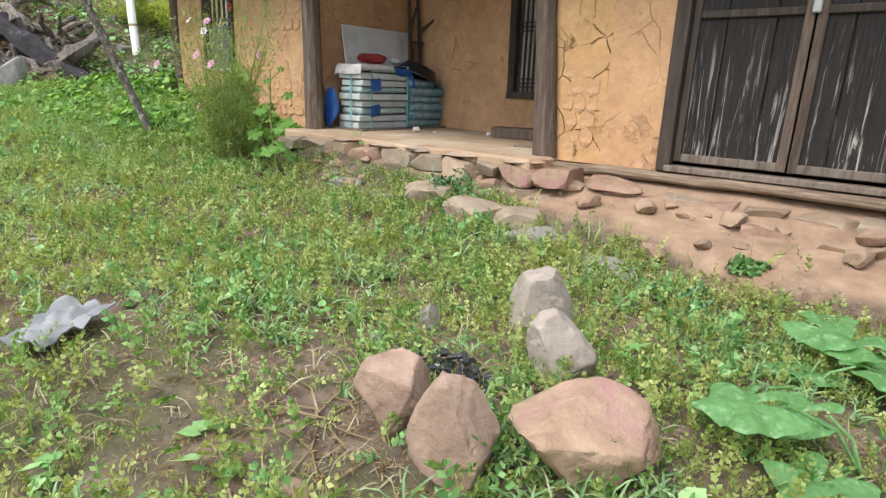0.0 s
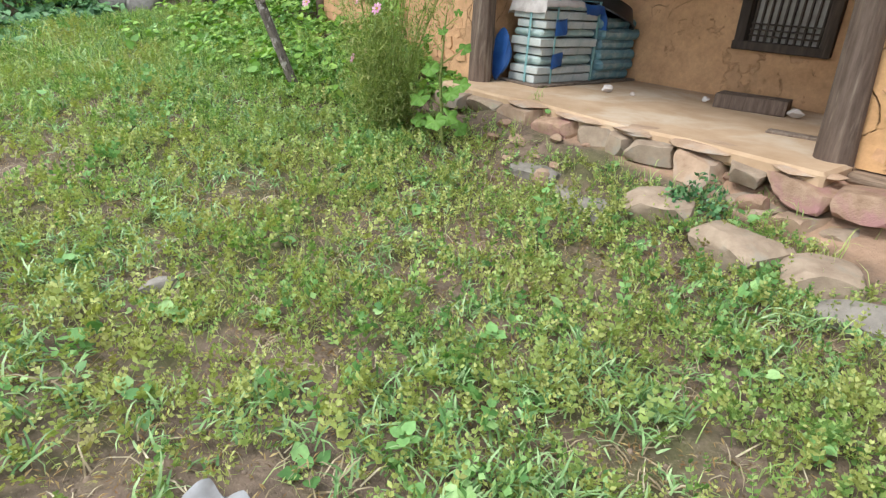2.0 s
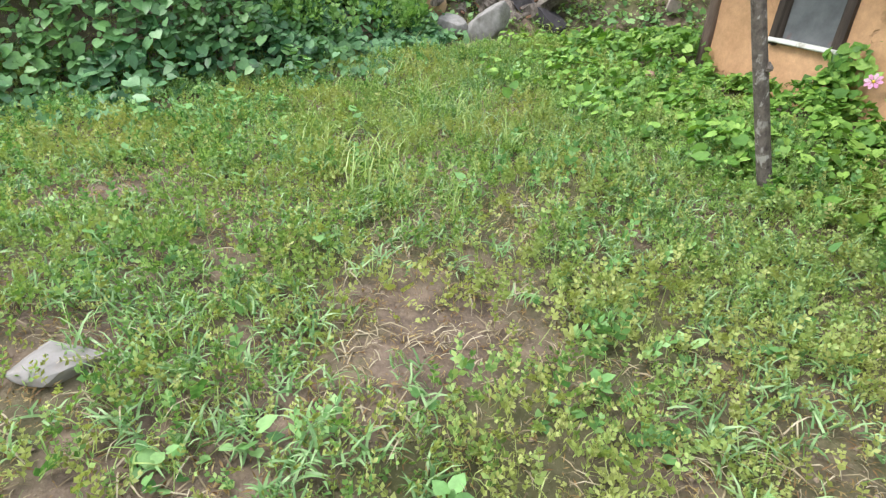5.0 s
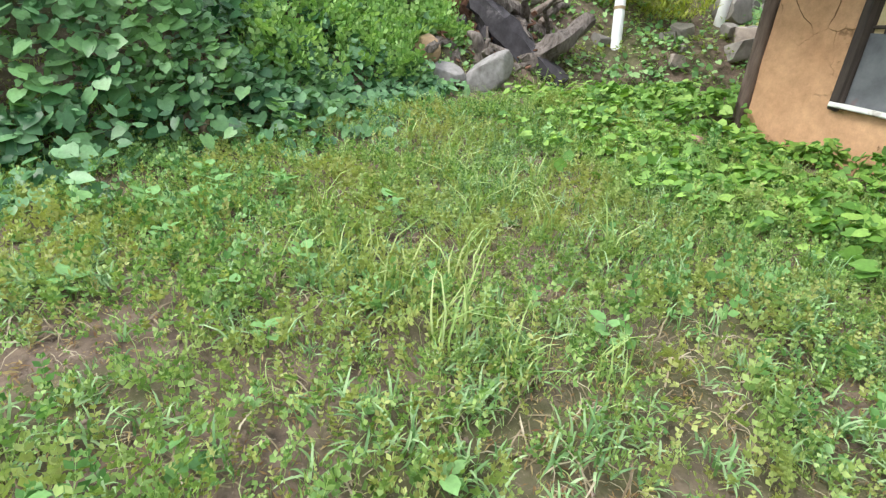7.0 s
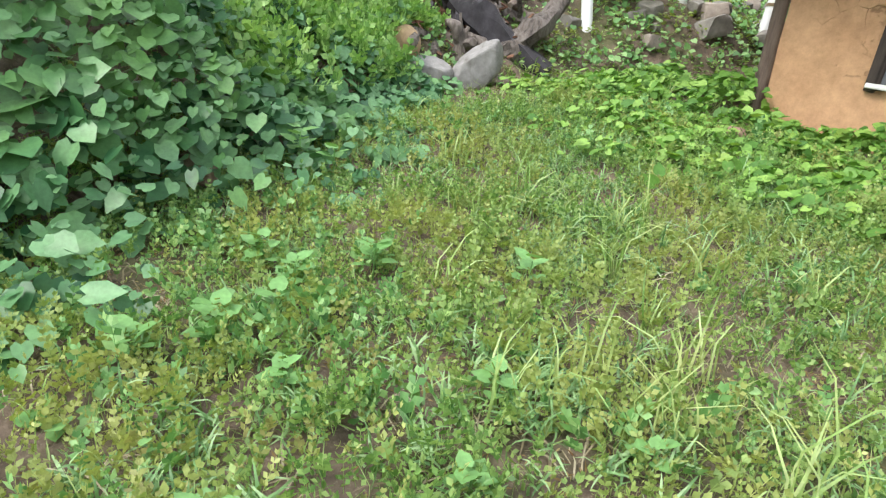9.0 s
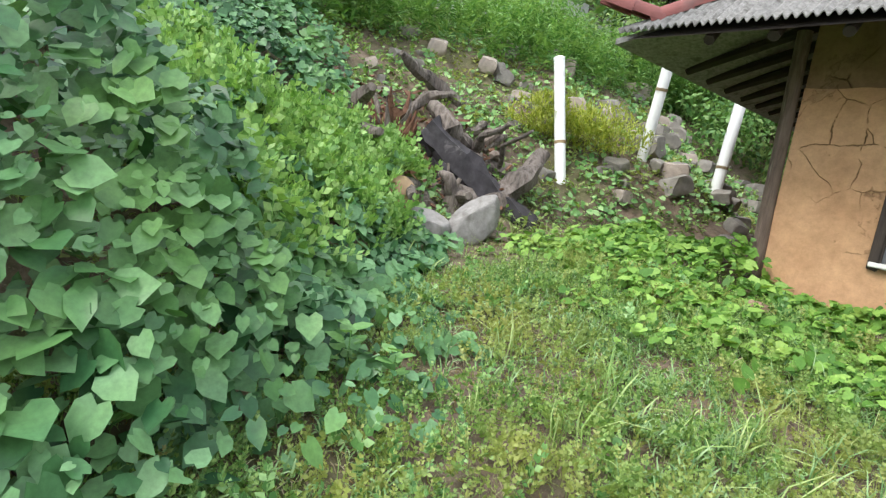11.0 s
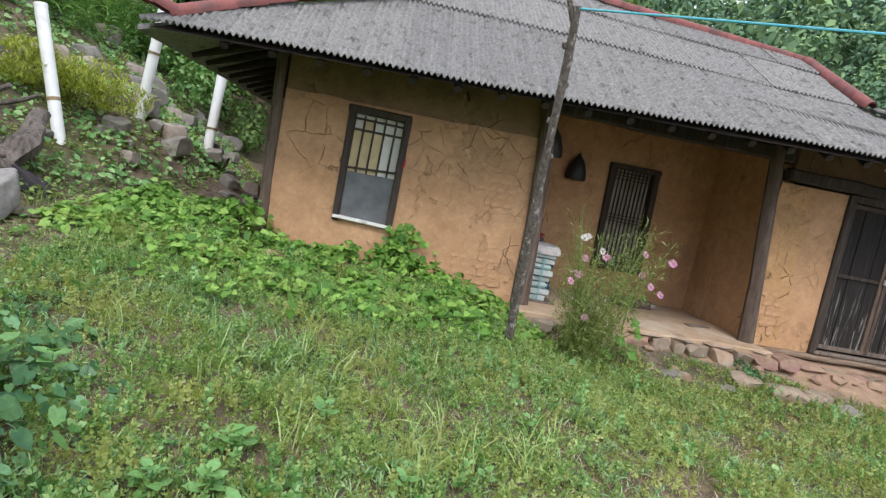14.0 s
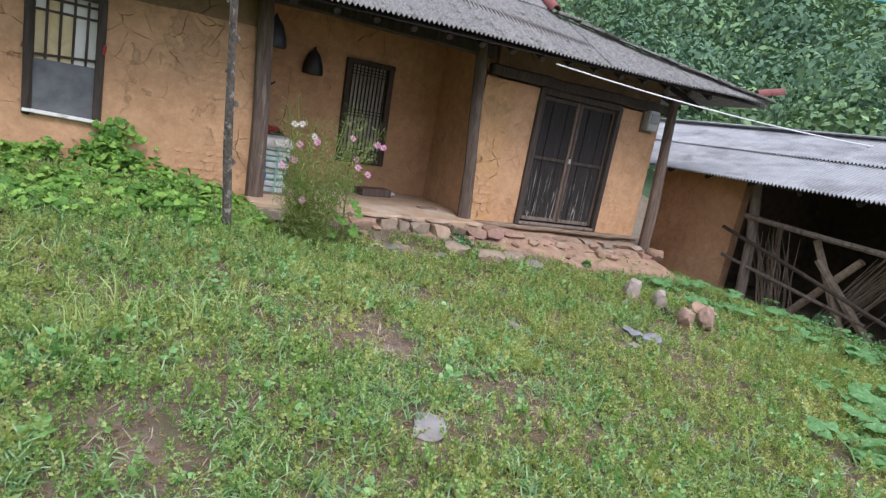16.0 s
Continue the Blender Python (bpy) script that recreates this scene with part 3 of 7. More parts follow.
def axis(lo, hi, step, reach, n):
    inner = np.arange(lo, hi + step / 2, step)
    grow = np.geomspace(step, reach, n)
    return np.concatenate([(lo - np.cumsum(grow))[::-1], inner, hi + np.cumsum(grow)])


gx, gy = axis(-13.5, 4.5, 0.075, 60, 46), axis(-5.0, 6.5, 0.075, 60, 46)
GX, GY = np.meshgrid(gx, gy, indexing="ij")
GZ = ground_z(GX, GY)
gv = np.stack([GX, GY, GZ], 2).reshape(-1, 3)
ni, nj = len(gx), len(gy)
ii, jj = np.meshgrid(np.arange(ni - 1), np.arange(nj - 1), indexing="ij")
a = (ii * nj + jj).reshape(-1)
gf = np.stack([a, a + nj, a + nj + 1, a + 1], 1)
gme = bpy.data.meshes.new("ground")
gme.from_pydata(gv.tolist(), [], gf.tolist())
gme.materials.append(M["ground"])
gme.materials.append(M["mountain"])
cx, cy = GX.reshape(-1)[a], GY.reshape(-1)[a]
gme.polygons.foreach_set("material_index", np.where(0.75 * cy + 0.65 * cx > 30, 1, 0).astype(np.int32))
gme.shade_smooth()
tagged(new("ground", gme), "sloping yard soil with moss, bare earth and weeds", "ground", kind="structure")

# ---- the farmhouse: walls of clay, posts, floor ----
WALL_Y = 4.52


def clay_wall(name, label, u0, u1, z0, z1, material, holes=(), place=None, thick=0.2, uneven=0.014, step=0.14, wavy_top=0.0):
    """A wall along local x, its face at local y = 0 towards -y, with openings cut through."""
    def cuts(lo, hi, extra):
        n = max(2, round((hi - lo) / step))
        vals = set(np.round(np.linspace(lo, hi, n + 1), 4)) | {round(e, 4) for e in extra if lo < e < hi}
        vals = sorted(vals)
        keep = {round(e, 4) for e in extra} | {round(lo, 4), round(hi, 4)}
        out = []
        for v in vals:
            if out and v - out[-1] < 0.03 and v not in keep:
                continue
            if out and v - out[-1] < 0.03 and out[-1] not in keep:
                out.pop()
            out.append(v)
        return out
    us = cuts(u0, u1, [e for h in holes for e in h[:2]])
    zs = cuts(z0, z1, [e for h in holes for e in h[2:]])
    bm = bmesh.new()
    grid = {}

    def vert(i, j, side):
        key = (i, j, side)
        if key not in grid:
            u, z = us[i], zs[j]
            dy = thick if side else uneven * (noise.noise(Vector((u * 1.7, z * 1.7, u0))) + 0.5 * noise.noise(Vector((u * 5, z * 5, u0))))
            if wavy_top and j == len(zs) - 1:
                z += wavy_top * noise.noise(Vector((u * 2.2, 3.1, 0)))
            grid[key] = bm.verts.new((u, dy, z))
        return grid[key]

    def solid(i, j):
        if not (0 <= i < len(us) - 1 and 0 <= j < len(zs) - 1):
            return False
        u, z = (us[i] + us[i + 1]) / 2, (zs[j] + zs[j + 1]) / 2
        return not any(h[0] < u < h[1] and h[2] < z < h[3] for h in holes)
    for i in range(len(us) - 1):
        for j in range(len(zs) - 1):
            if not solid(i, j):
                continue
            q = [(i, j), (i + 1, j), (i + 1, j + 1), (i, j + 1)]
            bm.faces.new([vert(*c, 0) for c in q])
            bm.faces.new([vert(*c, 1) for c in q[::-1]])
            for k, (di, dj) in enumerate(((0, -1), (1, 0), (0, 1), (-1, 0))):
                if not solid(i + di, j + dj):
                    p, r = q[k], q[(k + 1) % 4]
                    bm.faces.new([vert(*r, 0), vert(*p, 0), vert(*p, 1), vert(*r, 1)])
    bmesh.ops.recalc_face_normals(bm, faces=bm.faces)
    if place:
        bmesh.ops.transform(bm, matrix=place, verts=bm.verts)
    return tagged(part(name, bm, material), label, "wall", kind="structure")


front = pose(0, WALL_Y, 0)
WIN1 = (-8.17, -7.5, 0.62, 1.95)
DOOR = (-1.62, 0.09, -0.06, 2.14)
clay_wall("wall_front_left", "cracked ochre clay house wall with a window opening", -8.97, -5.83, -0.12, 2.03, M["clay"], [WIN1], front, wavy_top=0.05)
clay_wall("wall_front_left_top", "darker old clay above the ochre plaster", -8.97, -5.83, 1.9, 3.0, M["clay_old"], [(-8.17, -7.5, 1.5, 1.95)], pose(0, WALL_Y + 0.022, 0))
clay_wall("wall_front_right", "ochre clay house wall round a plank double door", -2.1, 1.02, -0.06, 2.12, M["clay"], [DOOR], front)
clay_wall("wall_front_mid", "deeply cracked patch of ochre clay beside the porch post", -2.6, -2.1, -0.06, 2.12, M["clay_cracked"], (), front)
clay_wall("wall_porch_back", "shaded clay wall at the back of the porch", -5.85, -2.4, -0.05, 3.2, M["clay_porch"], [(-4.2, -3.4, 0.44, 2.06)], pose(0, 6.3, 0))
clay_wall("wall_porch_left", "shaded clay side wall of the porch", 0.2, 2.0, -0.05, 3.2, M["clay_porch"], (), pose(-5.83, WALL_Y, 0, 0, 0, 90))
clay_wall("wall_porch_right", "shaded clay side wall of the porch", -2.0, -0.2, -0.05, 3.2, M["clay_porch"], (), pose(-2.48, WALL_Y, 0, 0, 0, -90))
clay_wall("wall_left_end", "ochre clay end wall of the house", -5.2, -0.15, -0.1, 2.9, M["clay"], (), pose(-8.97, WALL_Y, 0, 0, 0, -90))
clay_wall("wall_right_end", "ochre clay end wall of the house", 0.2, 5.2, -0.15, 2.9, M["clay"], (), pose(1.02, WALL_Y, 0, 0, 0, 90))
clay_wall("wall_back", "ochre clay rear wall of the house", -1.02, 8.97, -0.1, 2.9, M["clay"], (), pose(0, 9.72, 0, 0, 0, 180))
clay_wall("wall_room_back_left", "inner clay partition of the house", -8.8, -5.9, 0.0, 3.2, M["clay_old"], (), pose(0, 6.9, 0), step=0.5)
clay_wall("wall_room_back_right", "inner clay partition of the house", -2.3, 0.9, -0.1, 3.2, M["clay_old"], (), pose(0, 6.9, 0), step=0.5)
def crumbled_patch(x0, x1, z0, z1, seed):
    """A place where the clay has broken into loose plates: each a thin uneven slab bedded in the wall."""
    patch_of = thing("crumbled_clay", "loose broken plates of clay on the weathered wall", "plaster", kind="structure", at=((x0 + x1) / 2, WALL_Y, (z0 + z1) / 2))
    rr = random.Random(seed)
    cx0, cz0, ax, az = (x0 + x1) / 2, (z0 + z1) / 2, (x1 - x0) / 2, (z1 - z0) / 2
    z = z0
    while z < z1:
        h = rr.uniform(0.06, 0.15)
        x = x0 + rr.uniform(0, 0.08)
        while x < x1:
            w = rr.uniform(0.07, 0.2)
            if ((x + w / 2 - cx0) / ax) ** 2 + ((z + h / 2 - cz0) / az) ** 2 < rr.uniform(0.6, 1.1):
                bm = bmesh.new()
                n = rr.choice((4, 5, 5, 6))
                turn = rr.uniform(0.5, 1.1)
                ring = [(math.cos(2 * math.pi * k / n + turn) * w * 0.6 * rr.uniform(0.88, 1.1), math.sin(2 * math.pi * k / n + turn) * h * 0.62 * rr.uniform(0.88, 1.1)) for k in range(n)]
                tilt = rr.uniform(-0.05, 0.05)
                low = [bm.verts.new((p, 0.03, q)) for p, q in ring]
                up = [bm.verts.new((p * 0.97, -0.006 + p * tilt + 0.003 * rr.uniform(-1, 1), q * 0.97)) for p, q in ring]
                for k in range(n):
                    bm.faces.new((low[k], low[(k + 1) % n], up[(k + 1) % n], up[k]))
                bm.faces.new(up)
                bmesh.ops.recalc_face_normals(bm, faces=bm.faces)
                part("clay_plate", bm, M["clay"], patch_of, smooth=False).location = (x + w / 2 - cx0, rr.uniform(-0.004, 0.006), z + h / 2 - cz0)
            x += w
        z += h
    return patch_of


crumbled_patch(-6.75, -5.98, 0.02, 0.62, 4)
crumbled_patch(-6.6, -6.0, 1.1, 1.5, 6)
crumbled_patch(-2.5, -2.14, 0.0, 0.75, 8)
crumbled_patch(0.28, 0.62, 0.0, 0.6, 9)
bm = boxed((3.35, 2.45, 0.1), (-4.15, 5.3, -0.08), bevel=0.02)
bmesh.ops.subdivide_edges(bm, edges=bm.edges, cuts=7, use_grid_fill=True)
for v in bm.verts:
    v.co.z += 0.012 * noise.noise(v.co * 2.0)
    if v.co.y < 4.15:
        v.co.y += 0.1 * noise.noise(Vector((v.co.x * 2.3, 0, 7)))
tagged(part("floor_porch", bm, M["floor_clay"]), "worn beaten clay floor of the open porch", "floor", kind="structure")


def post(name, pts, radii, label, square=False):
    p = thing(name, label, "post", kind="", at=pts[0])
    bm = tubed([Vector(q) - Vector(pts[0]) for q in pts], radii, 6 if square else 10, 0.18, pts[0][0])
    part("shaft", bm, M["wood_post"], p)
    return p


post("house_post", [(-5.72, 4.47, -0.06), (-5.74, 4.47, 0.9), (-5.78, 4.47, 1.7), (-5.83, 4.48, 2.6)], [0.115, 0.105, 0.1, 0.095], "rough weathered porch post, splintered at the foot")
post("house_post", [(-2.58, 4.46, -0.08), (-2.64, 4.46, 0.8), (-2.72, 4.46, 1.5), (-2.8, 4.47, 2.6)], [0.105, 0.09, 0.088, 0.085], "grey weathered porch post set on stones")
post("house_post", [(-9.0, 4.5, 0.05), (-9.03, 4.5, 1.0), (-9.06, 4.5, 2.5)], [0.065, 0.06, 0.06], "dark corner post of the clay house")
post("house_post", [(1.16, 4.3, -0.25), (1.16, 4.32, 0.6), (1.17, 4.38, 1.5), (1.17, 4.45, 2.5)], [0.105, 0.1, 0.085, 0.08], "leaning weathered corner post standing clear of the wall")
for name, size, at, mat, label in (
    ("beam", (3.3, 0.16, 0.18), (-4.2, 4.5, 2.46), "wood_dark", "dark lintel beam across the porch"),
    ("beam", (3.75, 0.15, 0.16), (-0.7, 4.5, 2.23), "wood_dark", "dark beam over the plank door"),
    ("sill_beam", (3.55, 0.15, 0.07), (-0.72, 4.475, -0.095), "wood_brown", "long weathered sill beam on stones under the door"),
):
    bm = boxed(size, (0, 0, 0), bevel=0.022)
    bmesh.ops.subdivide_edges(bm, edges=[e for e in bm.edges if abs((e.verts[0].co - e.verts[1].co).x) > 1], cuts=14)
    for v in bm.verts:
        v.co += Vector((0, 0.02 * noise.noise(v.co * 1.9 + Vector(at)), 0.02 * noise.noise(v.co * 2.3 - Vector(at)))) + Vector((0, 0.006, 0.006)) * noise.noise(v.co * 15)
    ob = part(name, bm, M[mat])
    ob.location = at
    tagged(ob, label, "beam")
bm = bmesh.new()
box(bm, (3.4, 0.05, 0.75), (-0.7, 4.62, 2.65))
tagged(part("wall_front_right_top", bm, M["clay_old"], smooth=False), "dark old clay infill over the door beam", "wall", kind="structure")


# ---- double plank door ----
def plank_door():
    d = thing("door_1", "closed blackened plank double door, whitened by wear at the foot", "door", kind="structure", at=(-0.765, WALL_Y, 0))
    for x in (-0.81, 0.81):
        part("jamb", boxed((0.1, 0.16, 2.16), (x, 0.03, 1.03), bevel=0.012, jitter=0.004), M["wood_dark"], d)
    part("lintel", boxed((1.7, 0.15, 0.1), (0, 0.03, 2.09), bevel=0.012), M["wood_dark"], d)
    part("threshold", boxed((1.58, 0.14, 0.05), (0, 0.0, -0.02), bevel=0.01, jitter=0.004), M["wood_grey"], d)
    for s in (-1, 1):
        leaf = part("door_leaf", boxed((0.74, 0.02, 2.0), (s * 0.38, 0.07, 1.03)), M["door_plank"], d, smooth=False)
        for k, (w, off) in enumerate(((0.2, -0.265), (0.3, -0.01), (0.22, 0.255))):
            bm = boxed((w - 0.005, 0.024, 1.96), (s * (0.38 + off), 0.048 - 0.004 * (k % 2), 1.03), bevel=0.004)
            part("plank", bm, M["door_plank"], leaf)
        for x in (s * 0.38 - 0.345, s * 0.38 + 0.345):
            part("stile", boxed((0.055, 0.04, 2.0), (x, 0.03, 1.03), bevel=0.006, jitter=0.003), M["wood_dark" if abs(x) > 0.2 else "wood_post"], leaf)
        part("rail", boxed((0.64, 0.035, 0.06), (s * 0.38, 0.03, 0.06), bevel=0.006), M["wood_grey"], leaf)
        part("rail", boxed((0.64, 0.035, 0.06), (s * 0.38, 0.03, 2.0), bevel=0.006), M["wood_dark"], leaf)
        part("rail", boxed((0.64, 0.035, 0.05), (s * 0.38, 0.028, 1.06), bevel=0.006), M["wood_dark"], leaf)
    part("latch", boxed((0.05, 0.03, 0.08), (0.0, -0.005, 1.08), bevel=0.008), M["meter"], d, "pale metal latch")
    return d


plank_door()


# ---- lattice windows ----
def window_near():
    w = thing("window_1", "papered lattice window over a grey metal panel, in a dark frame", "window", kind="structure", at=(-7.835, WALL_Y, 0))
    for x in (-0.325, 0.325):
        part("window_frame", boxed((0.085, 0.15, 1.36), (x * 1.02, 0.03, 1.285), (0, 0.6, 0), 0.012, 0.006), M["wood_dark"], w)
    part("window_frame", boxed((0.76, 0.15, 0.09), (0, 0.03, 1.945), (0, 0.6, 0), 0.012, 0.006), M["wood_dark"], w)
    part("window_sill", boxed((0.74, 0.13, 0.035), (0, 0.0, 0.635), (0, 2.6, 0), 0.008, 0.004), M["trim_white"], w, "worn white painted sill")
    for k in range(5):
        x0, x1 = (-0.29, -0.18, -0.055, 0.07, 0.195)[k], (-0.18, -0.055, 0.07, 0.195, 0.29)[k]
        for z0, z1, tan in ((1.19, 1.72, k < 3), (1.72, 1.845, k == 1), (1.845, 1.91, False)):
            part("pane", boxed((x1 - x0 - 0.004, 0.012, z1 - z0 - 0.004), ((x0 + x1) / 2, 0.07, (z0 + z1) / 2)), M["paper_tan" if tan else "paper"], w, "yellowed window paper" if tan else "white window paper", smooth=False)
    part("panel", boxed((0.59, 0.02, 0.57), (0, 0.04, 0.925), bevel=0.004), M["panel"], w, "scratched grey metal panel with rusty spots")
    for k in range(4):
        part("muntin", boxed((0.024, 0.03, 0.68), (-0.18 + 0.125 * k, 0.045, 1.55), (0, 1.0, 0), 0.004), M["wood_dark"], w)
    for z, tilt in ((1.845, 1.0), (1.72, 0.5), (1.27, -3.0)):
        part("muntin", boxed((0.58, 0.03, 0.026), (0, 0.047, z), (0, tilt, 0), 0.004), M["wood_dark"], w)
    part("hasp", boxed((0.03, 0.05, 0.11), (0.37, -0.05, 1.42), (0, 8, 0), 0.008), M["cloth_red"], w, "red tag on a short chain")
    return w


def window_porch():
    w = thing("window_2", "fine dark lattice window backed with grey paper", "window", kind="structure", at=(-3.8, 6.3, 0.04))
    for x in (-0.37, 0.37):
        part("window_frame", boxed((0.09, 0.14, 1.68), (x, 0.0, 1.21), (0, -1.2, 0), 0.01, 0.004), M["wood_dark"], w)
    for z in (2.01, 0.41):
        part("window_frame", boxed((0.82, 0.14, 0.08), (0, 0, z), bevel=0.01), M["wood_dark"], w)
    part("pane", boxed((0.66, 0.012, 1.54), (0, 0.06, 1.21)), M["paper_grey"], w, smooth=False)
    for k in range(10):
        part("slat", boxed((0.018, 0.026, 1.52), (-0.292 + 0.065 * k, 0.03, 1.21), bevel=0.003), M["wood_dark"], w)
    for z in (0.5, 0.55, 0.6, 1.15, 1.2, 1.25, 1.82, 1.87, 1.92):
        part("slat", boxed((0.66, 0.024, 0.014), (0, 0.018, z), bevel=0.003), M["wood_dark"], w)
    return w


window_near()
window_porch()


# ---- the roof ----
def eave_z(x):
    return 2.36 + 0.025 * (x + 7)


def ridge_z(x):
    return 4.21 - 0.055 * (x + 1.25)


Y0, Y1 = 3.4, 6.5


def roof_z(x, y):
    t = (y - Y0) / (Y1 - Y0)
    return eave_z(x) * (1 - t) + ridge_z(x) * t


def left_edge(y):
    return np.interp(y, [3.4, 4.9, 6.5], [-10.2, -7.75, -7.75])


def right_edge(y):
    return np.interp(y, [3.4, 4.75, 6.5], [2.2, -1.5, -1.35])


PITCH = 0.065
roof = thing("roof", "hipped roof of weathered grey corrugated sheets with red ridge tiles", "roof", kind="structure")


def roof_sheet(x0, x1, y0, y1, lift):
    """One corrugated sheet of the front slope, cut off at the hips."""
    xs = np.arange(x0, x1 + 1e-6, PITCH / 6)
    ys = np.linspace(y0, y1, 7)
    top, low = [], []
    for y in ys:
        lo, hi = left_edge(y), right_edge(y)
        row = [(min(max(x, lo), hi), y, roof_z(x, y) + lift + 0.015 * math.sin(x * 1.1 + y * 1.6) + 0.018 * math.cos(2 * math.pi * x / PITCH)) for x in xs]
        top.append(row)
        low.append([(p[0], p[1] + 0.004, p[2] - 0.012) for p in row])
    bm = bmesh.new()
    vt = [[bm.verts.new(p) for p in r] for r in top]
    vl = [[bm.verts.new(p) for p in r] for r in low]
    for j in range(6):
        for i in range(len(xs) - 1):
            if abs(top[j][i][0] - top[j][i + 1][0]) < 1e-5 and abs(top[j + 1][i][0] - top[j + 1][i + 1][0]) < 1e-5:
                continue
            bm.faces.new((vt[j][i], vt[j][i + 1], vt[j + 1][i + 1], vt[j + 1][i]))
            bm.faces.new((vl[j][i], vl[j + 1][i], vl[j + 1][i + 1], vl[j][i + 1]))
            if j == 0:
                bm.faces.new((vt[0][i], vl[0][i], vl[0][i + 1], vt[0][i + 1]))
    bmesh.ops.dissolve_degenerate(bm, dist=1e-5, edges=bm.edges)
    loose = [v for v in bm.verts if not v.link_faces]
    bmesh.ops.delete(bm, geom=loose, context="VERTS")
    if len(bm.faces) == 0:
        bm.free()
        return
    part("corrugated_sheet", bm, M["slate"], roof, angle=60)


for r, (ya, yb) in enumerate(((3.4, 4.95), (4.87, 5.95), (5.87, 6.52))):
    x = -10.4 + 0.31 * (r % 2)
    while x < 2.3:
        roof_sheet(x, x + 14 * PITCH, ya, yb, 0.03 * r + random.uniform(0, 0.012))
        x += 14 * PITCH


def roof_plane(name, corners, label=""):
    bm = bmesh.new()
    vs = [bm.verts.new(c) for c in corners]
    f = bm.faces.new(vs)
    ex = bmesh.ops.extrude_face_region(bm, geom=[f])
    for g in ex["geom"]:
        if isinstance(g, bmesh.types.BMVert):
            g.co.z -= 0.05
    bmesh.ops.recalc_face_normals(bm, faces=bm.faces)
    part(name, bm, M["slate"], roof, label, smooth=False)


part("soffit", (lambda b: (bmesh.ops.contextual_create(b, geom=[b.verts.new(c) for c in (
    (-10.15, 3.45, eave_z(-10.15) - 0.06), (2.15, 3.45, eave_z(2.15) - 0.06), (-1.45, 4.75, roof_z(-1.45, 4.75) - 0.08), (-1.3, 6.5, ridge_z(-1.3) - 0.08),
    (-7.75, 6.5, ridge_z(-7.75) - 0.08), (-7.75, 4.9, roof_z(-7.75, 4.9) - 0.08))]), b)[1])(bmesh.new()), M["rafter"], roof, "near-black underside of boards", smooth=False)
roof_plane("side_slope", [(-10.2, 3.4, eave_z(-10.2) - 0.06), (-7.78, 4.9, roof_z(-7.75, 4.9) - 0.1), (-7.78, 8.1, 3.3), (-10.2, 9.9, 2.2)])
roof_plane("side_slope", [(2.2, 3.4, eave_z(2.2) - 0.02), (2.2, 9.9, 2.5), (-1.4, 8.2, 3.2), (-1.45, 4.75, roof_z(-1.45, 4.75) - 0.03)])
roof_plane("rear_slope", [(-7.75, 6.52, ridge_z(-7.75) - 0.02), (-1.35, 6.52, ridge_z(-1.35) - 0.02), (-1.35, 8.2, 3.2), (2.2, 9.9, 2.5), (-10.2, 9.9, 2.3), (-7.75, 8.1, 3.4)])
roof_plane("gable", [(-7.76, 4.9, roof_z(-7.75, 4.9) - 0.03), (-7.76, 6.5, ridge_z(-7.75) - 0.03), (-7.76, 8.1, 3.4)])
roof_plane("gable", [(-1.44, 4.75, roof_z(-1.45, 4.75) - 0.03), (-1.36, 6.5, ridge_z(-1.35) - 0.03), (-1.36, 8.2, 3.2)])


def ridge_tiles(a, b, r=0.085, lift=0.05, n=None):
    """A run of half-round tiles, each lapped over the next."""
    a, b = Vector(a), Vector(b)
    n = n or max(2, round((b - a).length / 0.3))
    d = (b - a) / n
    u = d.normalized()
    s = u.cross(Vector((0, 0, 1))).normalized()
    w = s.cross(u)
    for k in range(n):
        p, q = a + d * k + w * lift, a + d * (k + 1.06) + w * (lift + 0.012)
        bm = bmesh.new()
        rings = []
        for c, rr in ((p, r * 1.06), (q, r * 0.94)):
            outer = [bm.verts.new(c + s * rr * math.cos(t) + w * rr * math.sin(t)) for t in np.linspace(-0.35, math.pi + 0.35, 9)]
            inner = [bm.verts.new(c + s * (rr - 0.02) * math.cos(t) + w * (rr - 0.02) * math.sin(t)) for t in np.linspace(-0.35, math.pi + 0.35, 9)]
            rings.append(outer + inner[::-1])
        k2 = len(rings[0])
        for i in range(k2):
            bm.faces.new((rings[0][i], rings[0][(i + 1) % k2], rings[1][(i + 1) % k2], rings[1][i]))
        for ring in rings:
            for i in range(8):
                bm.faces.new((ring[i], ring[i + 1], ring[k2 - 2 - i], ring[k2 - 1 - i]))
        bmesh.ops.recalc_face_normals(bm, faces=bm.faces)
        part("ridge_tile", bm, M["ridge"], roof)


hipL = (-7.75, 4.9, roof_z(-7.75, 4.9) + 0.02)
mid = (-8.95, 4.17, roof_z(-8.95, 4.17) + 0.0)
cornerL = (-10.25, 3.38, eave_z(-10.2) + 0.05)
ridge_tiles(hipL, mid)
ridge_tiles(mid, (-9.95, 3.55, eave_z(-10) + 0.06))
ridge_tiles((-9.9, 3.58, eave_z(-10) + 0.07), (-10.36, 3.3, eave_z(-10.2) + 0.2), n=2)
ridge_tiles((-7.75, 6.45, ridge_z(-7.75) + 0.02), (-7.75, 4.82, roof_z(-7.75, 4.9) + 0.06))
ridge_tiles((-7.8, 6.5, ridge_z(-7.8)), (-1.3, 6.5, ridge_z(-1.3)), 0.09)
ridge_tiles((-1.35, 6.45, ridge_z(-1.35)), (-1.5, 4.75, roof_z(-1.5, 4.75) + 0.03))
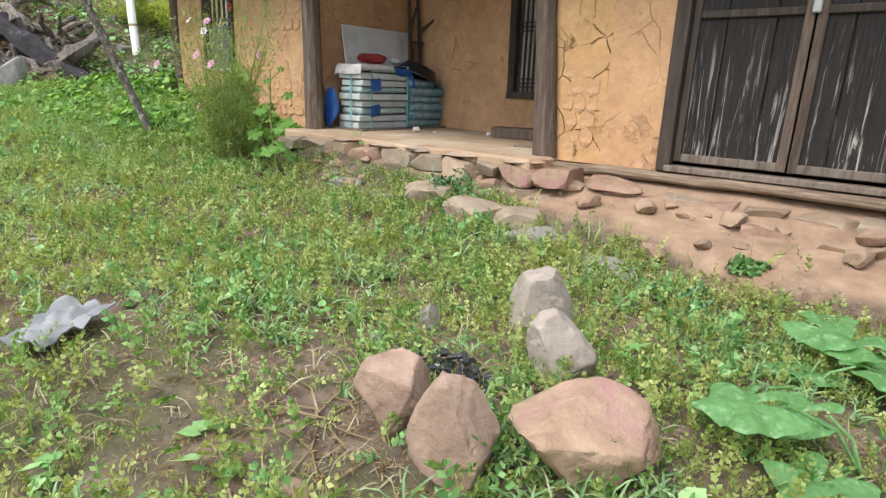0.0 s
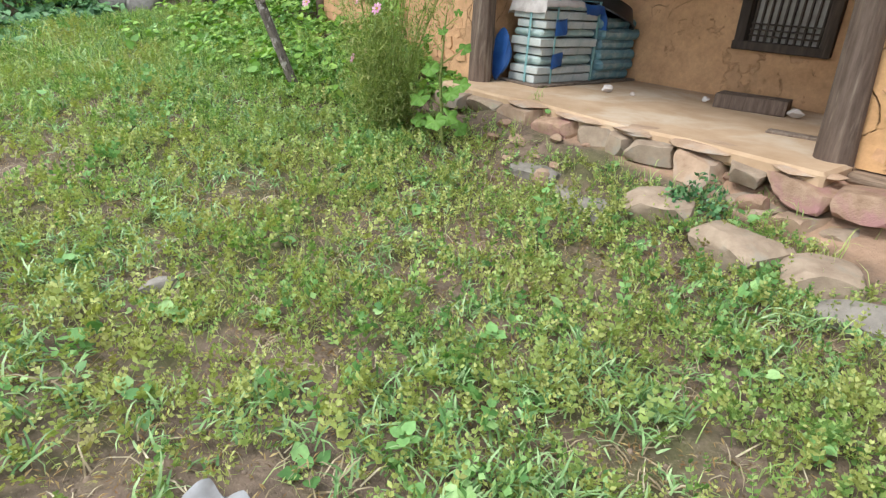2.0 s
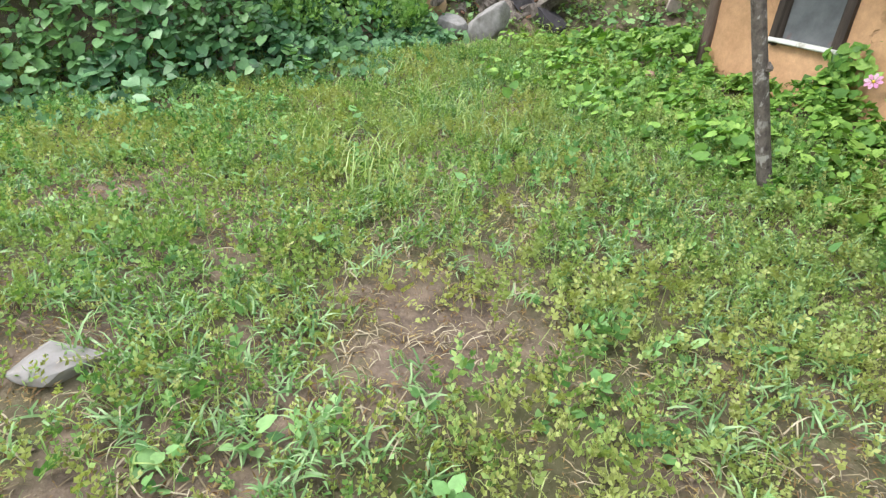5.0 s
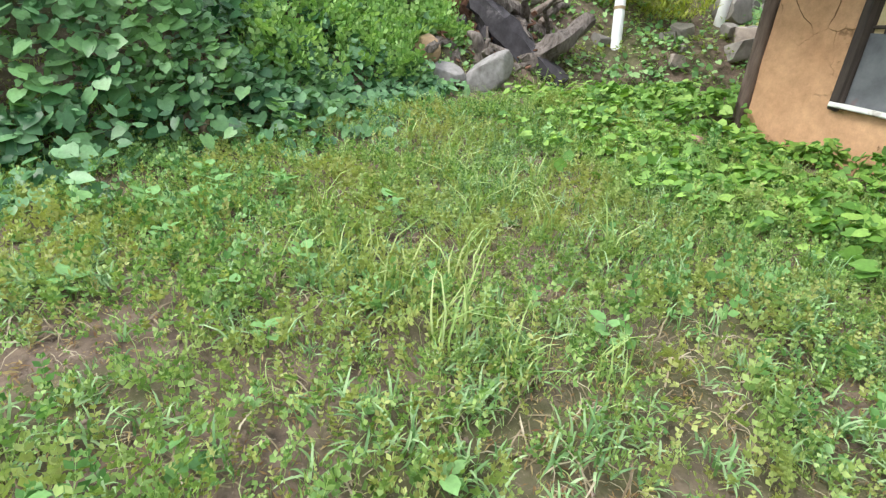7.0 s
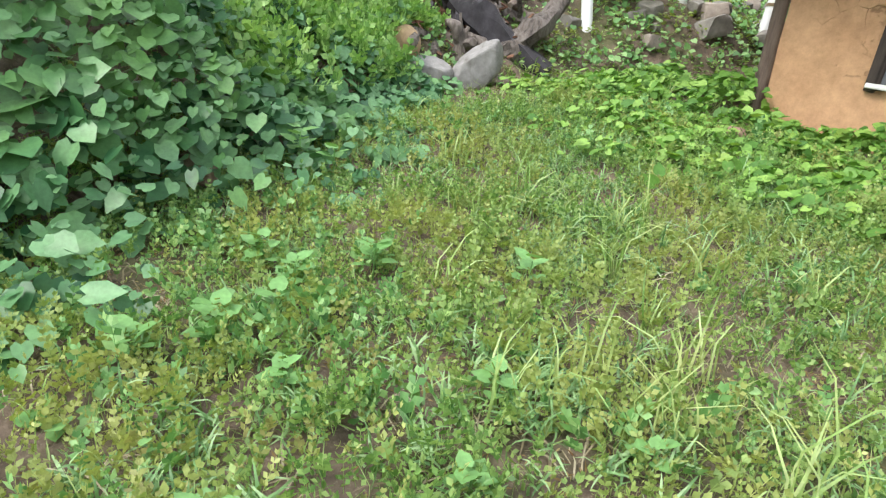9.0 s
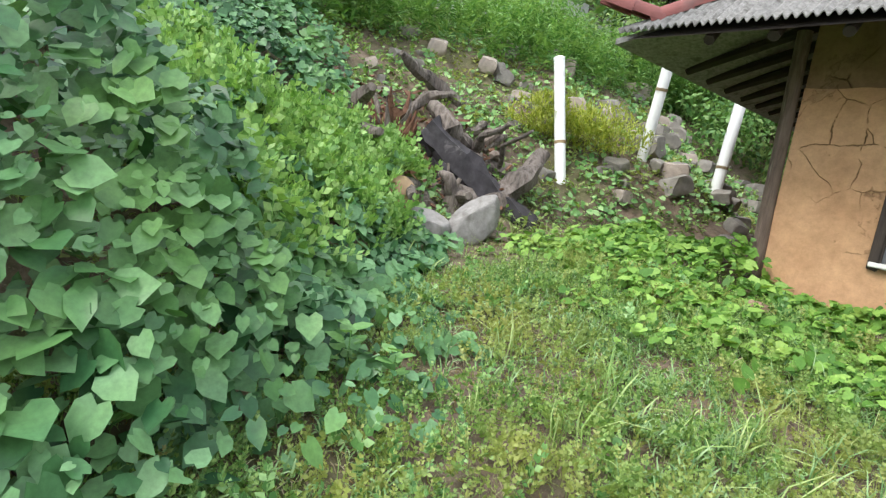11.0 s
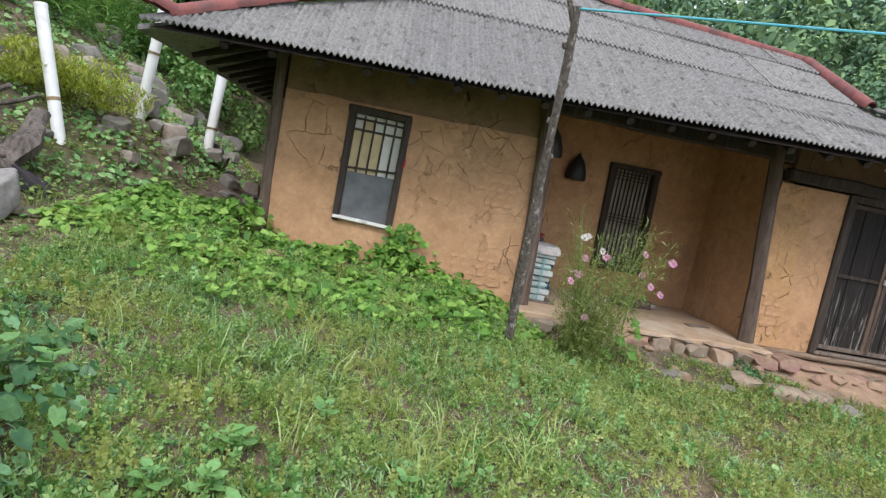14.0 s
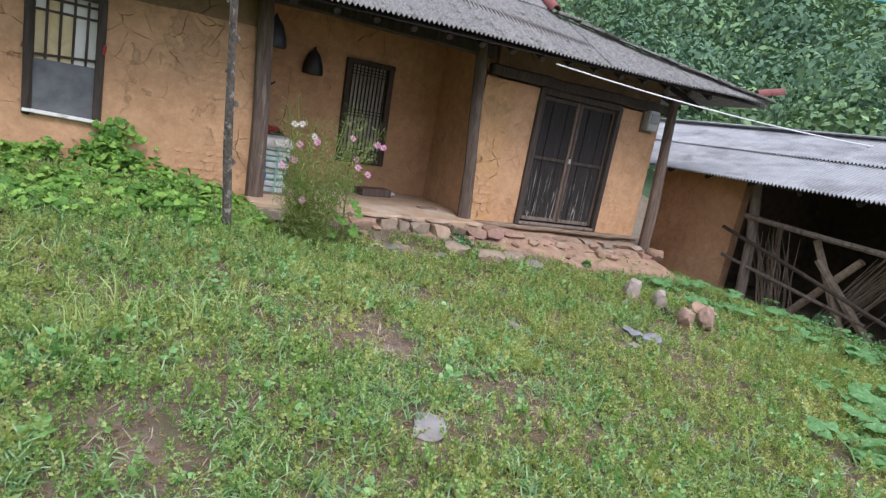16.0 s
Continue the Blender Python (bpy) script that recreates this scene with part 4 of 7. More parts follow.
ridge_tiles((1.95, 3.48, eave_z(2) + 0.06), (2.36, 3.32, eave_z(2.2) + 0.16), n=2)
x, k = -1.45, 0
while x < 2.0:
    y = np.interp(x, [-1.5, 2.2], [4.75, 3.4])
    ob = part("hip_slab", boxed((0.42, 0.3, 0.035), (x + 0.2, y - 0.05, roof_z(x + 0.2, y - 0.05) + 0.07), (10, 8, -20 + 6 * (k % 3)), 0.008, 0.01), M["slate"], roof)
    x, k = x + 0.33, k + 1
x = -9.9
while x < 2.0:
    y_in = min(WALL_Y + 0.5, float(np.interp(x, [-10.2, -7.75, -1.5, 2.2], [3.55, 4.9, 4.7, 3.55])) - 0.06)
    if y_in < 3.75:
        x += 0.47
        continue
    y_m = (3.5 + y_in) / 2
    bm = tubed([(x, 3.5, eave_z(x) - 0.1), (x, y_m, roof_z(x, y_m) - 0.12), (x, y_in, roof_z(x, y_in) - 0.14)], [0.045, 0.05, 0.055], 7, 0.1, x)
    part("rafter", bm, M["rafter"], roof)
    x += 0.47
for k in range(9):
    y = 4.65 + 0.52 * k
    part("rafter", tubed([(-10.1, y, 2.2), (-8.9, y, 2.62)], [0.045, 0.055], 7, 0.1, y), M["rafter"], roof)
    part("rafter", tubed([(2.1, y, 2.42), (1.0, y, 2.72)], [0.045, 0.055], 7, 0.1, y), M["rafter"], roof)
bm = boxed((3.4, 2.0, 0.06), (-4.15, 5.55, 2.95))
tagged(part("ceiling", bm, M["rafter"], smooth=False), "near-black boarded porch ceiling", "ceiling", kind="structure")


# ---- stones under the house ----
def stone(size, at, seed, mat="stone", rot=(0, 0, 0), name="stone", parent=None, sub=2, cuts=8, rough=0.05, blocky=0.0):
    ob = part(name, rock(size, seed, sub, cuts, rough, blocky), M[mat], parent, angle=28)
    ob.matrix_basis = pose(*at, *rot)
    return ob


retaining = thing("retaining_wall", "low dry-stone edging of brown field stones under the porch", "stone wall", kind="structure")
rnd = random.Random(5)
k = 0
for level, (za, zb, y0, depth, xa, xb) in enumerate(((-0.42, -0.24, 4.0, 0.36, -5.6, -2.25), (-0.26, -0.075, 4.1, 0.36, -5.8, -2.3), (-0.42, -0.27, 4.22, 0.36, -2.3, 1.2), (-0.29, -0.185, 4.34, 0.34, -2.3, 1.1))):
    x = xa
    while x < xb:
        w = rnd.uniform(0.14, 0.44)
        h = (zb - za) * rnd.uniform(0.8, 1.06)
        stone((w * 1.04, depth * rnd.uniform(0.8, 1.1), h), (x + w / 2, y0 + rnd.uniform(-0.05, 0.04), zb - h if level % 2 else za), 100 + k, rnd.choice(("stone", "stone_tan", "stone_tan", "stone_pink")),
              (rnd.uniform(-4, 4), rnd.uniform(-6, 6), rnd.uniform(-12, 12)), parent=retaining, cuts=7, rough=0.03, sub=3, blocky=0.58)
        x, k = x + w, k + 1
for k, (x, w) in enumerate(((-4.75, 0.5), (-4.2, 0.55), (-3.75, 0.4), (-3.2, 0.44), (-2.6, 0.4))):
    stone((w, 0.32, 0.05), (x, 4.14, -0.08), 260 + k, "stone", (3, rnd.uniform(-3, 3), rnd.uniform(-12, 12)), parent=retaining)
for k in range(4):
    stone((0.28, 0.26, 0.2), (1.12 + 0.09 * k, 4.18 - 0.08 * (k % 2), -0.52 + 0.13 * (k % 2)), 390 + k, "stone_pink", (0, 10 * k, 30 * k), parent=retaining)

flat = stone((0.5, 0.3, 0.07), (-1.83, 4.22, -0.2), 41, "stone_pink", (12, 6, -14), "flat_rock", None, 3, 7, 0.04)
tagged(flat, "thin flat sandstone slab tipped on the stone edging", "rock")
for k, (x, y, a, b, h, yaw, mat) in enumerate(((-4.05, 3.5, 0.42, 0.2, 0.12, 12, "stone_grey"), (-3.7, 3.42, 0.27, 0.2, 0.12, -15, "stone_grey"), (-3.44, 3.38, 0.3, 0.27, 0.14, 10, "stone_grey"), (-3.1, 3.58, 0.42, 0.32, 0.2, 8, "stone_tan"),
                                             (-2.6, 3.5, 0.5, 0.36, 0.21, -8, "stone_tan"), (-2.18, 3.52, 0.4, 0.32, 0.18, 20, "stone_tan"), (-1.93, 3.32, 0.42, 0.24, 0.18, 12, "stone_grey"), (-1.4, 3.15, 0.5, 0.3, 0.12, 12, "stone_grey"))):
    ob = stone((a, b, h), (x, y, float(ground_z(x, y)) - 0.07), 420 + k, mat, (4, -3, yaw), "drain_slab", None, 3, 5, 0.04, 0.72)
    tagged(ob, "flat lichen-grey slab half sunk at the yard's edge" if mat == "stone_grey" else "broad tan stone half sunk at the yard's edge", "stone", "slabs along the house drain")
for k in range(64):
    x, y = rnd.uniform(-4.8, 1.0), 4.12 - 0.75 * rnd.random() ** 2.2
    s = rnd.choice((0.03, 0.04, 0.05, 0.07, 0.1, 0.15))
    ob = stone((s * 1.4, s, s * 0.7), (x, y, float(ground_z(x, y)) - 0.01), 450 + k, rnd.choice(("stone", "stone_pink")), (0, 0, rnd.uniform(0, 180)), "bank_stone", None, 2, 6)
    tagged(ob, "small brown stone on the bare earth bank", "stone", "stones on the earth bank")

# ---- fire place in the yard ----
PIT = ((-1.16, 1.24, 0.23, 0.2, 0.29, "soot_stone", (0, -14, 38), ((-0.4, -1, 0.3, 0.55), (0.2, -0.3, 1, 0.68), (0.5, -0.8, -0.5, 0.62), (-0.9, -0.2, -0.4, 0.62), (1, -0.2, 0.1, 0.66))),
       (-0.85, 1.17, 0.26, 0.22, 0.37, "soot_stone", (-8, -16, 39), ((-0.15, -1, 0.2, 0.6), (0.85, -0.6, 0.25, 0.62), (-0.6, -0.2, -0.8, 0.7), (-0.6, 0.1, 0.8, 0.74), (0.7, -0.3, -0.7, 0.66))),
       (-0.65, 1.42, 0.44, 0.33, 0.29, "stone_pink", (0, 4, 39), ((0.12, -0.42, 1, 0.42), (0.1, -1, -0.15, 0.58), (-0.75, -0.3, -0.6, 0.6), (0.85, -0.35, 0.3, 0.7), (-0.55, 0.1, 0.8, 0.58), (0.6, -0.5, -0.6, 0.68))),
       (-0.9, 1.86, 0.24, 0.2, 0.32, "stone_pale", (-6, -20, 40), ((0.3, -1, 0.3, 0.6), (-0.9, -0.4, 0.1, 0.66), (0.8, -0.1, 0.5, 0.74), (0.2, -0.5, -0.8, 0.7))),
       (-1.2, 2.12, 0.29, 0.22, 0.35, "stone_pale", (4, 4, 38), ((0.1, -1, 0.15, 0.6), (-0.95, -0.2, 0.15, 0.66), (0.8, -0.2, 0.55, 0.6), (-0.2, 0, 1, 0.8))),
       (-1.57, 1.79, 0.13, 0.1, 0.17, "stone_grey", (0, 6, 30), ((-0.8, -0.3, 0.6, 0.45), (0.8, -0.3, 0.6, 0.5), (0, -1, 0.2, 0.6))))
for k, (x, y, a, b, h, mat, rot, hewn) in enumerate(PIT):
    ob = part("fire_stone", rock((a, b, h), 35 + 7 * k, 5, 0, 0.06, 0.0, hewn), M[mat], angle=40)
    ob.matrix_basis = pose(x, y, float(ground_z(x, y)) - 0.05, *rot)
    tagged(ob, ("sooty pinkish boulder ringing a cold fire place", "angular pinkish boulder ringing a cold fire place", "pale grey boulder ringing a cold fire place", "small grey stone beside a cold fire place")[0 if mat == "soot_stone" else 1 if mat == "stone_pink" else 2 if mat == "stone_pale" else 3], "rock", "stones round the fire place")
bm = bmesh.new()
for k in range(60):
    x, y = rnd.gauss(-1.22, 0.11), rnd.gauss(1.5, 0.09)
    box(bm, (rnd.uniform(0.015, 0.06), rnd.uniform(0.01, 0.03), rnd.uniform(0.008, 0.02)), (x, y, float(ground_z(x, y)) + 0.02 + 0.11 * rnd.random() * max(0.1, 1 - 5 * math.hypot(x + 1.22, y - 1.5))), (rnd.uniform(-30, 30), rnd.uniform(-30, 30), rnd.uniform(0, 180)), 0.0, 0.004)
tagged(part("fire_ash", bm, M["ash"], smooth=False), "charcoal and pale ash in the fire place", "ash", kind="stuff")
bm = bmesh.new()
for k in range(46):
    cxx, cyy = ((-1.1, 1.65), (-1.35, 0.98))[k % 2]
    x, y = rnd.gauss(cxx, 0.14), rnd.gauss(cyy, 0.12)
    z = float(ground_z(x, y)) + 0.01
    yaw, l, up = rnd.uniform(0, 6.28), rnd.uniform(0.1, 0.34), rnd.uniform(0, 0.5) * (1 - k % 2)
    tube(bm, [(x, y, z), (x + l * 0.5 * math.cos(yaw), y + l * 0.5 * math.sin(yaw), z + l * up * 0.6 + 0.01), (x + l * math.cos(yaw + 0.2), y + l * math.sin(yaw + 0.2), z + l * up)], [0.004, 0.0035, 0.002], 4)
tagged(part("dry_twigs", bm, M["twig"]), "dry straw-coloured twigs strewn round the fire place", "twigs", kind="stuff")
for k, (x, y, a, b, h, mat, label) in enumerate(((-1.14, 0.8, 0.13, 0.07, 0.05, "stone_pink", "small pinkish stone on bare soil"), (-0.83, 0.8, 0.14, 0.1, 0.07, "stone", "small brown stone on bare soil"),
                                               (-5.47, -0.7, 0.26, 0.2, 0.07, "stone_white", "pale whitish flat stone in the weedy yard"), (-3.8, 0.98, 0.17, 0.09, 0.06, "stone_grey", "grey splinter of stone in the weeds"),
                                               (-2.72, 0.5, 0.16, 0.12, 0.07, "stone_grey", "grey stone lying in the weeds"), (-8.69, 3.68, 0.2, 0.14, 0.12, "stone_pink", "stone among bright vine leaves"),
                                               (-9.3, -0.25, 0.24, 0.18, 0.2, "stone", "brown stone at the foot of the vine bank"), (-9.75, 0.25, 0.34, 0.26, 0.3, "stone", "brown stone under dark vine leaves"))):
    ob = stone((a, b, h), (x, y, float(ground_z(x, y)) - 0.01), 61 + k * 5, mat, (0, 0, 35 * k), "yard_stone", None, 3, 8)
    tagged(ob, label, "stone")
bm = bmesh.new()
bmesh.ops.create_grid(bm, x_segments=26, y_segments=20, size=0.5)
for v in bm.verts:
    u, w = v.co.x, v.co.y
    edge_r = 0.38 + 0.12 * noise.noise(Vector((math.atan2(w, u) * 1.3, 0, 4)))
    f = min(1.0, edge_r / max(abs(u), abs(w), 1e-4))
    px, py = u * f * 0.52, w * f * 0.25
    px, py = px * -0.56 - py * 0.83 - 2.43, px * 0.83 - py * 0.56 + 0.69
    fold = 0.07 * abs(noise.noise(Vector((px * 9, py * 4, 1)))) + 0.035 * abs(noise.noise(Vector((px * 16, py * 15, 2))))
    v.co = Vector((px, py, float(ground_z(px, py)) + 0.05 + fold))
bmesh.ops.solidify(bm, geom=list(bm.faces), thickness=0.006)
tagged(part("plastic_sheet", bm, M["sheet_grey"]), "crumpled pale grey plastic sheet lying in the weeds", "sheet")

# ---- the stack on the porch ----
def carton(size, at, mat, rot, soft):
    bm = boxed(size, (0, 0, size[2] / 2), bevel=min(0.03 if soft else 0.008, size[2] * 0.35))
    if soft:
        bmesh.ops.subdivide_edges(bm, edges=bm.edges, cuts=3, use_grid_fill=True)
        for v in bm.verts:
            n = noise.noise(v.co * 7 + Vector(at) * 5)
            v.co += Vector((n * 0.012, n * 0.012, 0.008 * n))
    ob = part("sack" if soft else "carton", bm, M[mat])
    ob.matrix_basis = pose(*at, 0, 0, rot)
    tagged(ob, "flattened printed sack in a stack" if soft else "pale grey-green carton strapped in a stack", "sack" if soft else "carton", "stacked sacks" if soft else "stacked cartons")
    return ob


part_pallet = part("stack_board", boxed((0.56, 1.56, 0.02), (0, 0, 0.01), bevel=0.004), M["wood_grey"])
part_pallet.location = (-5.46, 5.49, -0.03)
tagged(part_pallet, "thin grey board under the stacked cartons", "board")
z = -0.01
for k in range(9):
    h = (0.085, 0.08, 0.09, 0.08, 0.085, 0.075, 0.08, 0.085, 0.06)[k]
    carton((0.36 + 0.04 * rnd.random(), 0.78 + 0.03 * rnd.random(), h - 0.012), (-5.46 + rnd.uniform(-0.02, 0.02), 5.18 + rnd.uniform(-0.02, 0.02), z), ("bag_white", "bag_white", "bag_mint")[k % 3], rnd.uniform(-3, 3), k in (2, 5))
    z += h
z = -0.01
for k in range(6):
    carton((0.42, 0.62, 0.1), (-5.44 + rnd.uniform(-0.03, 0.03), 5.93 + rnd.uniform(-0.02, 0.02), z), "bag_teal", rnd.uniform(-4, 4), True)
    z += 0.1
for k, (y, wd) in enumerate(((4.95, 0.02), (5.56, 0.03))):
    s = thing("strap", "teal packing strap round the carton stack", "strap", "straps on the stack", at=(-5.46, y, 0))
    part("band", boxed((0.006, wd, 0.74), (0.207, 0, 0.36)), M["strap"], s, smooth=False)
    part("band", boxed((0.42, wd, 0.006), (0, 0, 0.735)), M["strap"], s, smooth=False)
    part("band", boxed((0.006, wd, 0.74), (-0.207, 0, 0.36)), M["strap"], s, smooth=False)
s = thing("strap", "teal packing strap round the carton stack", "strap", "straps on the stack", at=(-5.42, 4.77, 0))
part("band", boxed((0.025, 0.006, 0.74), (0, -0.004, 0.36)), M["strap"], s, smooth=False)


def draped(name, label, category, mat, x0, x1, y0, y1, z, drop, seed, n=22, fold=0.03, side=None):
    """A thin cloth that lies on a top and hangs over its edges."""
    bm = bmesh.new()
    bmesh.ops.create_grid(bm, x_segments=n, y_segments=n, size=0.5)
    ex0, ex1, ey0, ey1 = side or (-5.66, -5.25, 4.77, 5.6)
    for v in bm.verts:
        px, py = x0 + (v.co.x + 0.5) * (x1 - x0), y0 + (v.co.y + 0.5) * (y1 - y0)
        out = max(ex0 - px, px - ex1, ey0 - py, py - ey1, 0)
        w = noise.noise(Vector((px * 8, py * 8, seed)))
        qx, qy = min(max(px, ex0 - 0.012 - 0.15 * out), ex1 + 0.012 + 0.15 * out), min(max(py, ey0 - 0.012 - 0.15 * out), ey1 + 0.012 + 0.15 * out)
        v.co = Vector((qx + w * fold * 0.3, qy + w * fold * 0.3, z + fold * abs(w) - min(out, drop)))
    bmesh.ops.solidify(bm, geom=list(bm.faces), thickness=0.004)
    return tagged(part(name, bm, M[mat], angle=60), label, category)


draped("blue_tarp", "blue plastic tarp bunched behind the carton stack", "tarp", "sheet_blue", -5.72, -5.16, 5.32, 5.95, 0.7, 0.22, 3.0, fold=0.04)
draped("white_cloth", "dirty white cloth hanging over the carton stack", "cloth", "cloth_white", -5.8, -5.2, 4.66, 5.3, 0.725, 0.16, 5.0, fold=0.03)
for zq in (0.2, 0.5):
    flap = part("tarp_flap", boxed((0.012, 0.16, 0.13), (0, 0, 0), (6, 0, 4), 0.004, 0.012), M["sheet_blue"])
    flap.location = (-5.245, 5.0, zq)
    tagged(flap, "torn blue plastic flap hanging from a carton", "plastic", "blue flaps on the stack")
bm = rock((0.2, 0.12, 0.5), 77, 3, 4, 0.12)
ob = part("blue_sack", bm, M["sheet_blue"])
ob.location = (-5.66, 4.68, -0.03)
tagged(ob, "blue plastic sack wedged between post and stack", "sack")
ob = part("red_garment", rock((0.3, 0.5, 0.13), 78, 4, 3, 0.16), M["cloth_red"])
ob.matrix_basis = pose(-5.5, 5.2, 0.745, 0, 0, 10)
tagged(ob, "crumpled red garment on top of the carton stack", "garment")
ob = part("white_rag", rock((0.14, 0.2, 0.09), 79, 3, 3, 0.16), M["cloth_white"])
ob.matrix_basis = pose(-5.42, 5.52, 0.75, 0, 0, 30)
tagged(ob, "small white rag beside the red garment", "rag")
bm = bmesh.new()
prof = ((0.0, 0.012), (0.2, 0.0), (0.28, 0.13), (0.31, 0.14), (0.31, 0.125), (0.285, 0.115), (0.2, -0.012), (0.0, -0.002))
rings = []
for r, zz in prof:
    rings.append([bm.verts.new((max(r, 0.002) * math.cos(w), max(r, 0.002) * math.sin(w), zz)) for w in np.linspace(0, 2 * math.pi, 28, endpoint=False)])
for r0, r1 in zip(rings, rings[1:]):
    for i in range(28):
        bm.faces.new((r0[i], r0[(i + 1) % 28], r1[(i + 1) % 28], r1[i]))
bmesh.ops.recalc_face_normals(bm, faces=bm.faces)
ob = part("basin", bm, M["black"])
ob.matrix_basis = pose(-5.36, 5.92, 0.74, 160, 12, 0)
tagged(ob, "upturned black plastic basin on the teal sacks", "basin")
ob = part("pale_board", boxed((0.02, 1.2, 0.5), (0, 0, 0.25), bevel=0.004), M["board"])
ob.matrix_basis = pose(-5.68, 5.52, 0.7, 0, -10, 0)
tagged(ob, "pale board leaning on the porch wall behind the stack", "board")
rack = thing("carrying_frame", "dark wooden forked carrying frame against the wall", "frame", at=(-5.6, 6.12, -0.03))
for dy in (-0.12, 0.12):
    part("upright", tubed([(0, dy, 0), (-0.04, dy * 0.8, 0.9), (-0.1, dy * 0.7, 1.66)], [0.03, 0.028, 0.022], 8, 0.2, dy), M["wood_dark"], rack)
    part("prong", tubed([(-0.05, dy * 0.8, 1.25), (0.12, dy * 1.8, 1.42), (0.22, dy * 2.3, 1.5)], [0.024, 0.02, 0.014], 7, 0.2, dy), M["wood_dark"], rack)
for h in (0.4, 1.1):
    part("rung", tubed([(-0.03, -0.14, h), (-0.03, 0.14, h)], 0.016, 6), M["wood_dark"], rack)
ob = stone((0.11, 0.08, 0.07), (-4.78, 5.22, -0.03), 91, "cloth_white", (0, 0, 20), "paper_scrap", None, 2, 6, 0.1)
tagged(ob, "crumpled white paper scrap on the porch floor", "scrap", "paper scraps on the porch")
for k, (x, y, s) in enumerate(((-3.3, 5.72, 1.0), (-4.06, 5.72, 0.6), (-4.55, 5.3, 0.5))):
    ob = stone((0.13 * s, 0.1 * s, 0.08 * s), (x, y, -0.03), 92 + k, "cloth_white", (0, 0, 50 * k), "paper_scrap", None, 2, 6, 0.1)
    tagged(ob, "crumpled white paper scrap on the porch floor", "scrap", "paper scraps on the porch")
for k, (x, y, l, w, yaw, mat) in enumerate(((-3.66, 5.72, 0.56, 0.27, 14, "wood_post"), (-3.0, 4.95, 0.34, 0.14, 12, "wood_grey"))):
    ob = part("loose_plank", boxed((l, w, 0.12 if k < 1 else 0.02), (0, 0, 0.06 if k < 1 else 0.01), bevel=0.006, jitter=0.004), M[mat])
    ob.matrix_basis = pose(x, y, -0.03, 0, 0, yaw)
    tagged(ob, "short weathered plank lying on the porch floor", "plank", "planks on the porch")


def hanging_bag(at, s):
    bm = bmesh.new()
    prof = ((0.012, 0.0), (0.03, -0.03), (0.1, -0.12), (0.15, -0.26), (0.165, -0.37), (0.15, -0.4), (0.02, -0.41))
    rings = [[bm.verts.new((r * s * math.cos(w) * (1 + 0.1 * math.sin(3 * w)), r * s * math.sin(w) * 0.55, z * s)) for w in np.linspace(0, 2 * math.pi, 18, endpoint=False)] for r, z in prof]
    for r0, r1 in zip(rings, rings[1:]):
        for i in range(18):
            bm.faces.new((r0[i], r0[(i + 1) % 18], r1[(i + 1) % 18], r1[i]))
    bm.faces.new(rings[-1])
    bm.faces.new(rings[0][::-1])
    bmesh.ops.recalc_face_normals(bm, faces=bm.faces)
    t = thing("hanging_bag", "black bag hanging from a nail on the porch wall", "bag", at=at)
    part("bag", bm, M["black"], t)
    part("nail", tubed([(0, 0.12, 0.0), (0, -0.03, 0.01)], 0.008, 6), M["rafter"], t)


hanging_bag((-4.77, 6.2, 2.1), 1.0)
hanging_bag((-5.62, 4.85, 2.28), 1.0)

meter = thing("electric_meter", "grey electric meter box with a dusty window on the wall", "meter", at=(0.72, 4.43, 2.0))
part("case", boxed((0.25, 0.15, 0.34), (0, 0, 0), bevel=0.02), M["meter"], meter)
part("dial_window", boxed((0.17, 0.02, 0.17), (0, -0.078, 0.04), bevel=0.006), M["glass"], meter)
part("base_plate", boxed((0.3, 0.03, 0.4), (0, 0.07, -0.01), bevel=0.006), M["wood_grey"], meter)
t = thing("hanging_straw", "pale wisp of rope hanging under the eave", "rope", at=(-6.93, 4.0, 2.32))
part("strand", tubed([(0, 0, 0), (-0.02, 0, -0.12), (0.03, 0, -0.22), (0.0, 0.01, -0.27)], [0.008, 0.007, 0.006, 0.003], 5), M["twig"], t)
part("knot", tubed([(0.0, 0, 0.01), (0.05, 0, -0.09)], [0.02, 0.012], 6), M["rafter"], t)

# ---- pole, line and cable ----
pole = thing("yard_pole", "crooked bark-stripped pole with a forked top, set in the weeds", "pole", at=(-6.2, 2.8, -0.2))
part("shaft", tubed([(0, 0, 0), (-0.1, -0.31, 0.9), (-0.19, -0.66, 1.9), (-0.24, -0.9, 2.6), (-0.28, -1.01, 2.96)], [0.043, 0.039, 0.035, 0.031, 0.027], 10, 0.6, 2), M["pole_bark"], pole)
part("fork", tubed([(-0.26, -0.96, 2.82), (-0.36, -0.98, 3.02)], [0.03, 0.018], 7, 0.2), M["pole_bark"], pole)
for k in range(9):
    z0 = 0.5 + 0.27 * k
    part("knot", rock((0.05, 0.04, 0.06), 500 + k, 2, 4), M["pole_bark"], pole).location = (-0.097 * z0 + (0.035 if k % 2 else -0.035), -0.342 * z0, z0)
line = thing("clothes_line", "turquoise plastic clothes line tied to the pole", "line", at=(-6.48, 1.79, 2.74))
part("cord", tubed([(0, 0, 0), (2.4, -2.6, -0.42), (4.8, -5.4, -0.6), (7.5, -8.6, -0.7)], 0.008, 6), M["rope"], line)
cable = thing("power_cable", "white power cable slung from the eave", "cable", at=(-2.15, 3.5, 2.36))
pts = []
for k in range(15):
    s = k / 14
    pts.append((11.0 * s, -1.4 * s, 0.25 * s - 1.0 * s * (1 - s)))
part("wire", tubed(pts, 0.011, 6), M["cable"], cable)

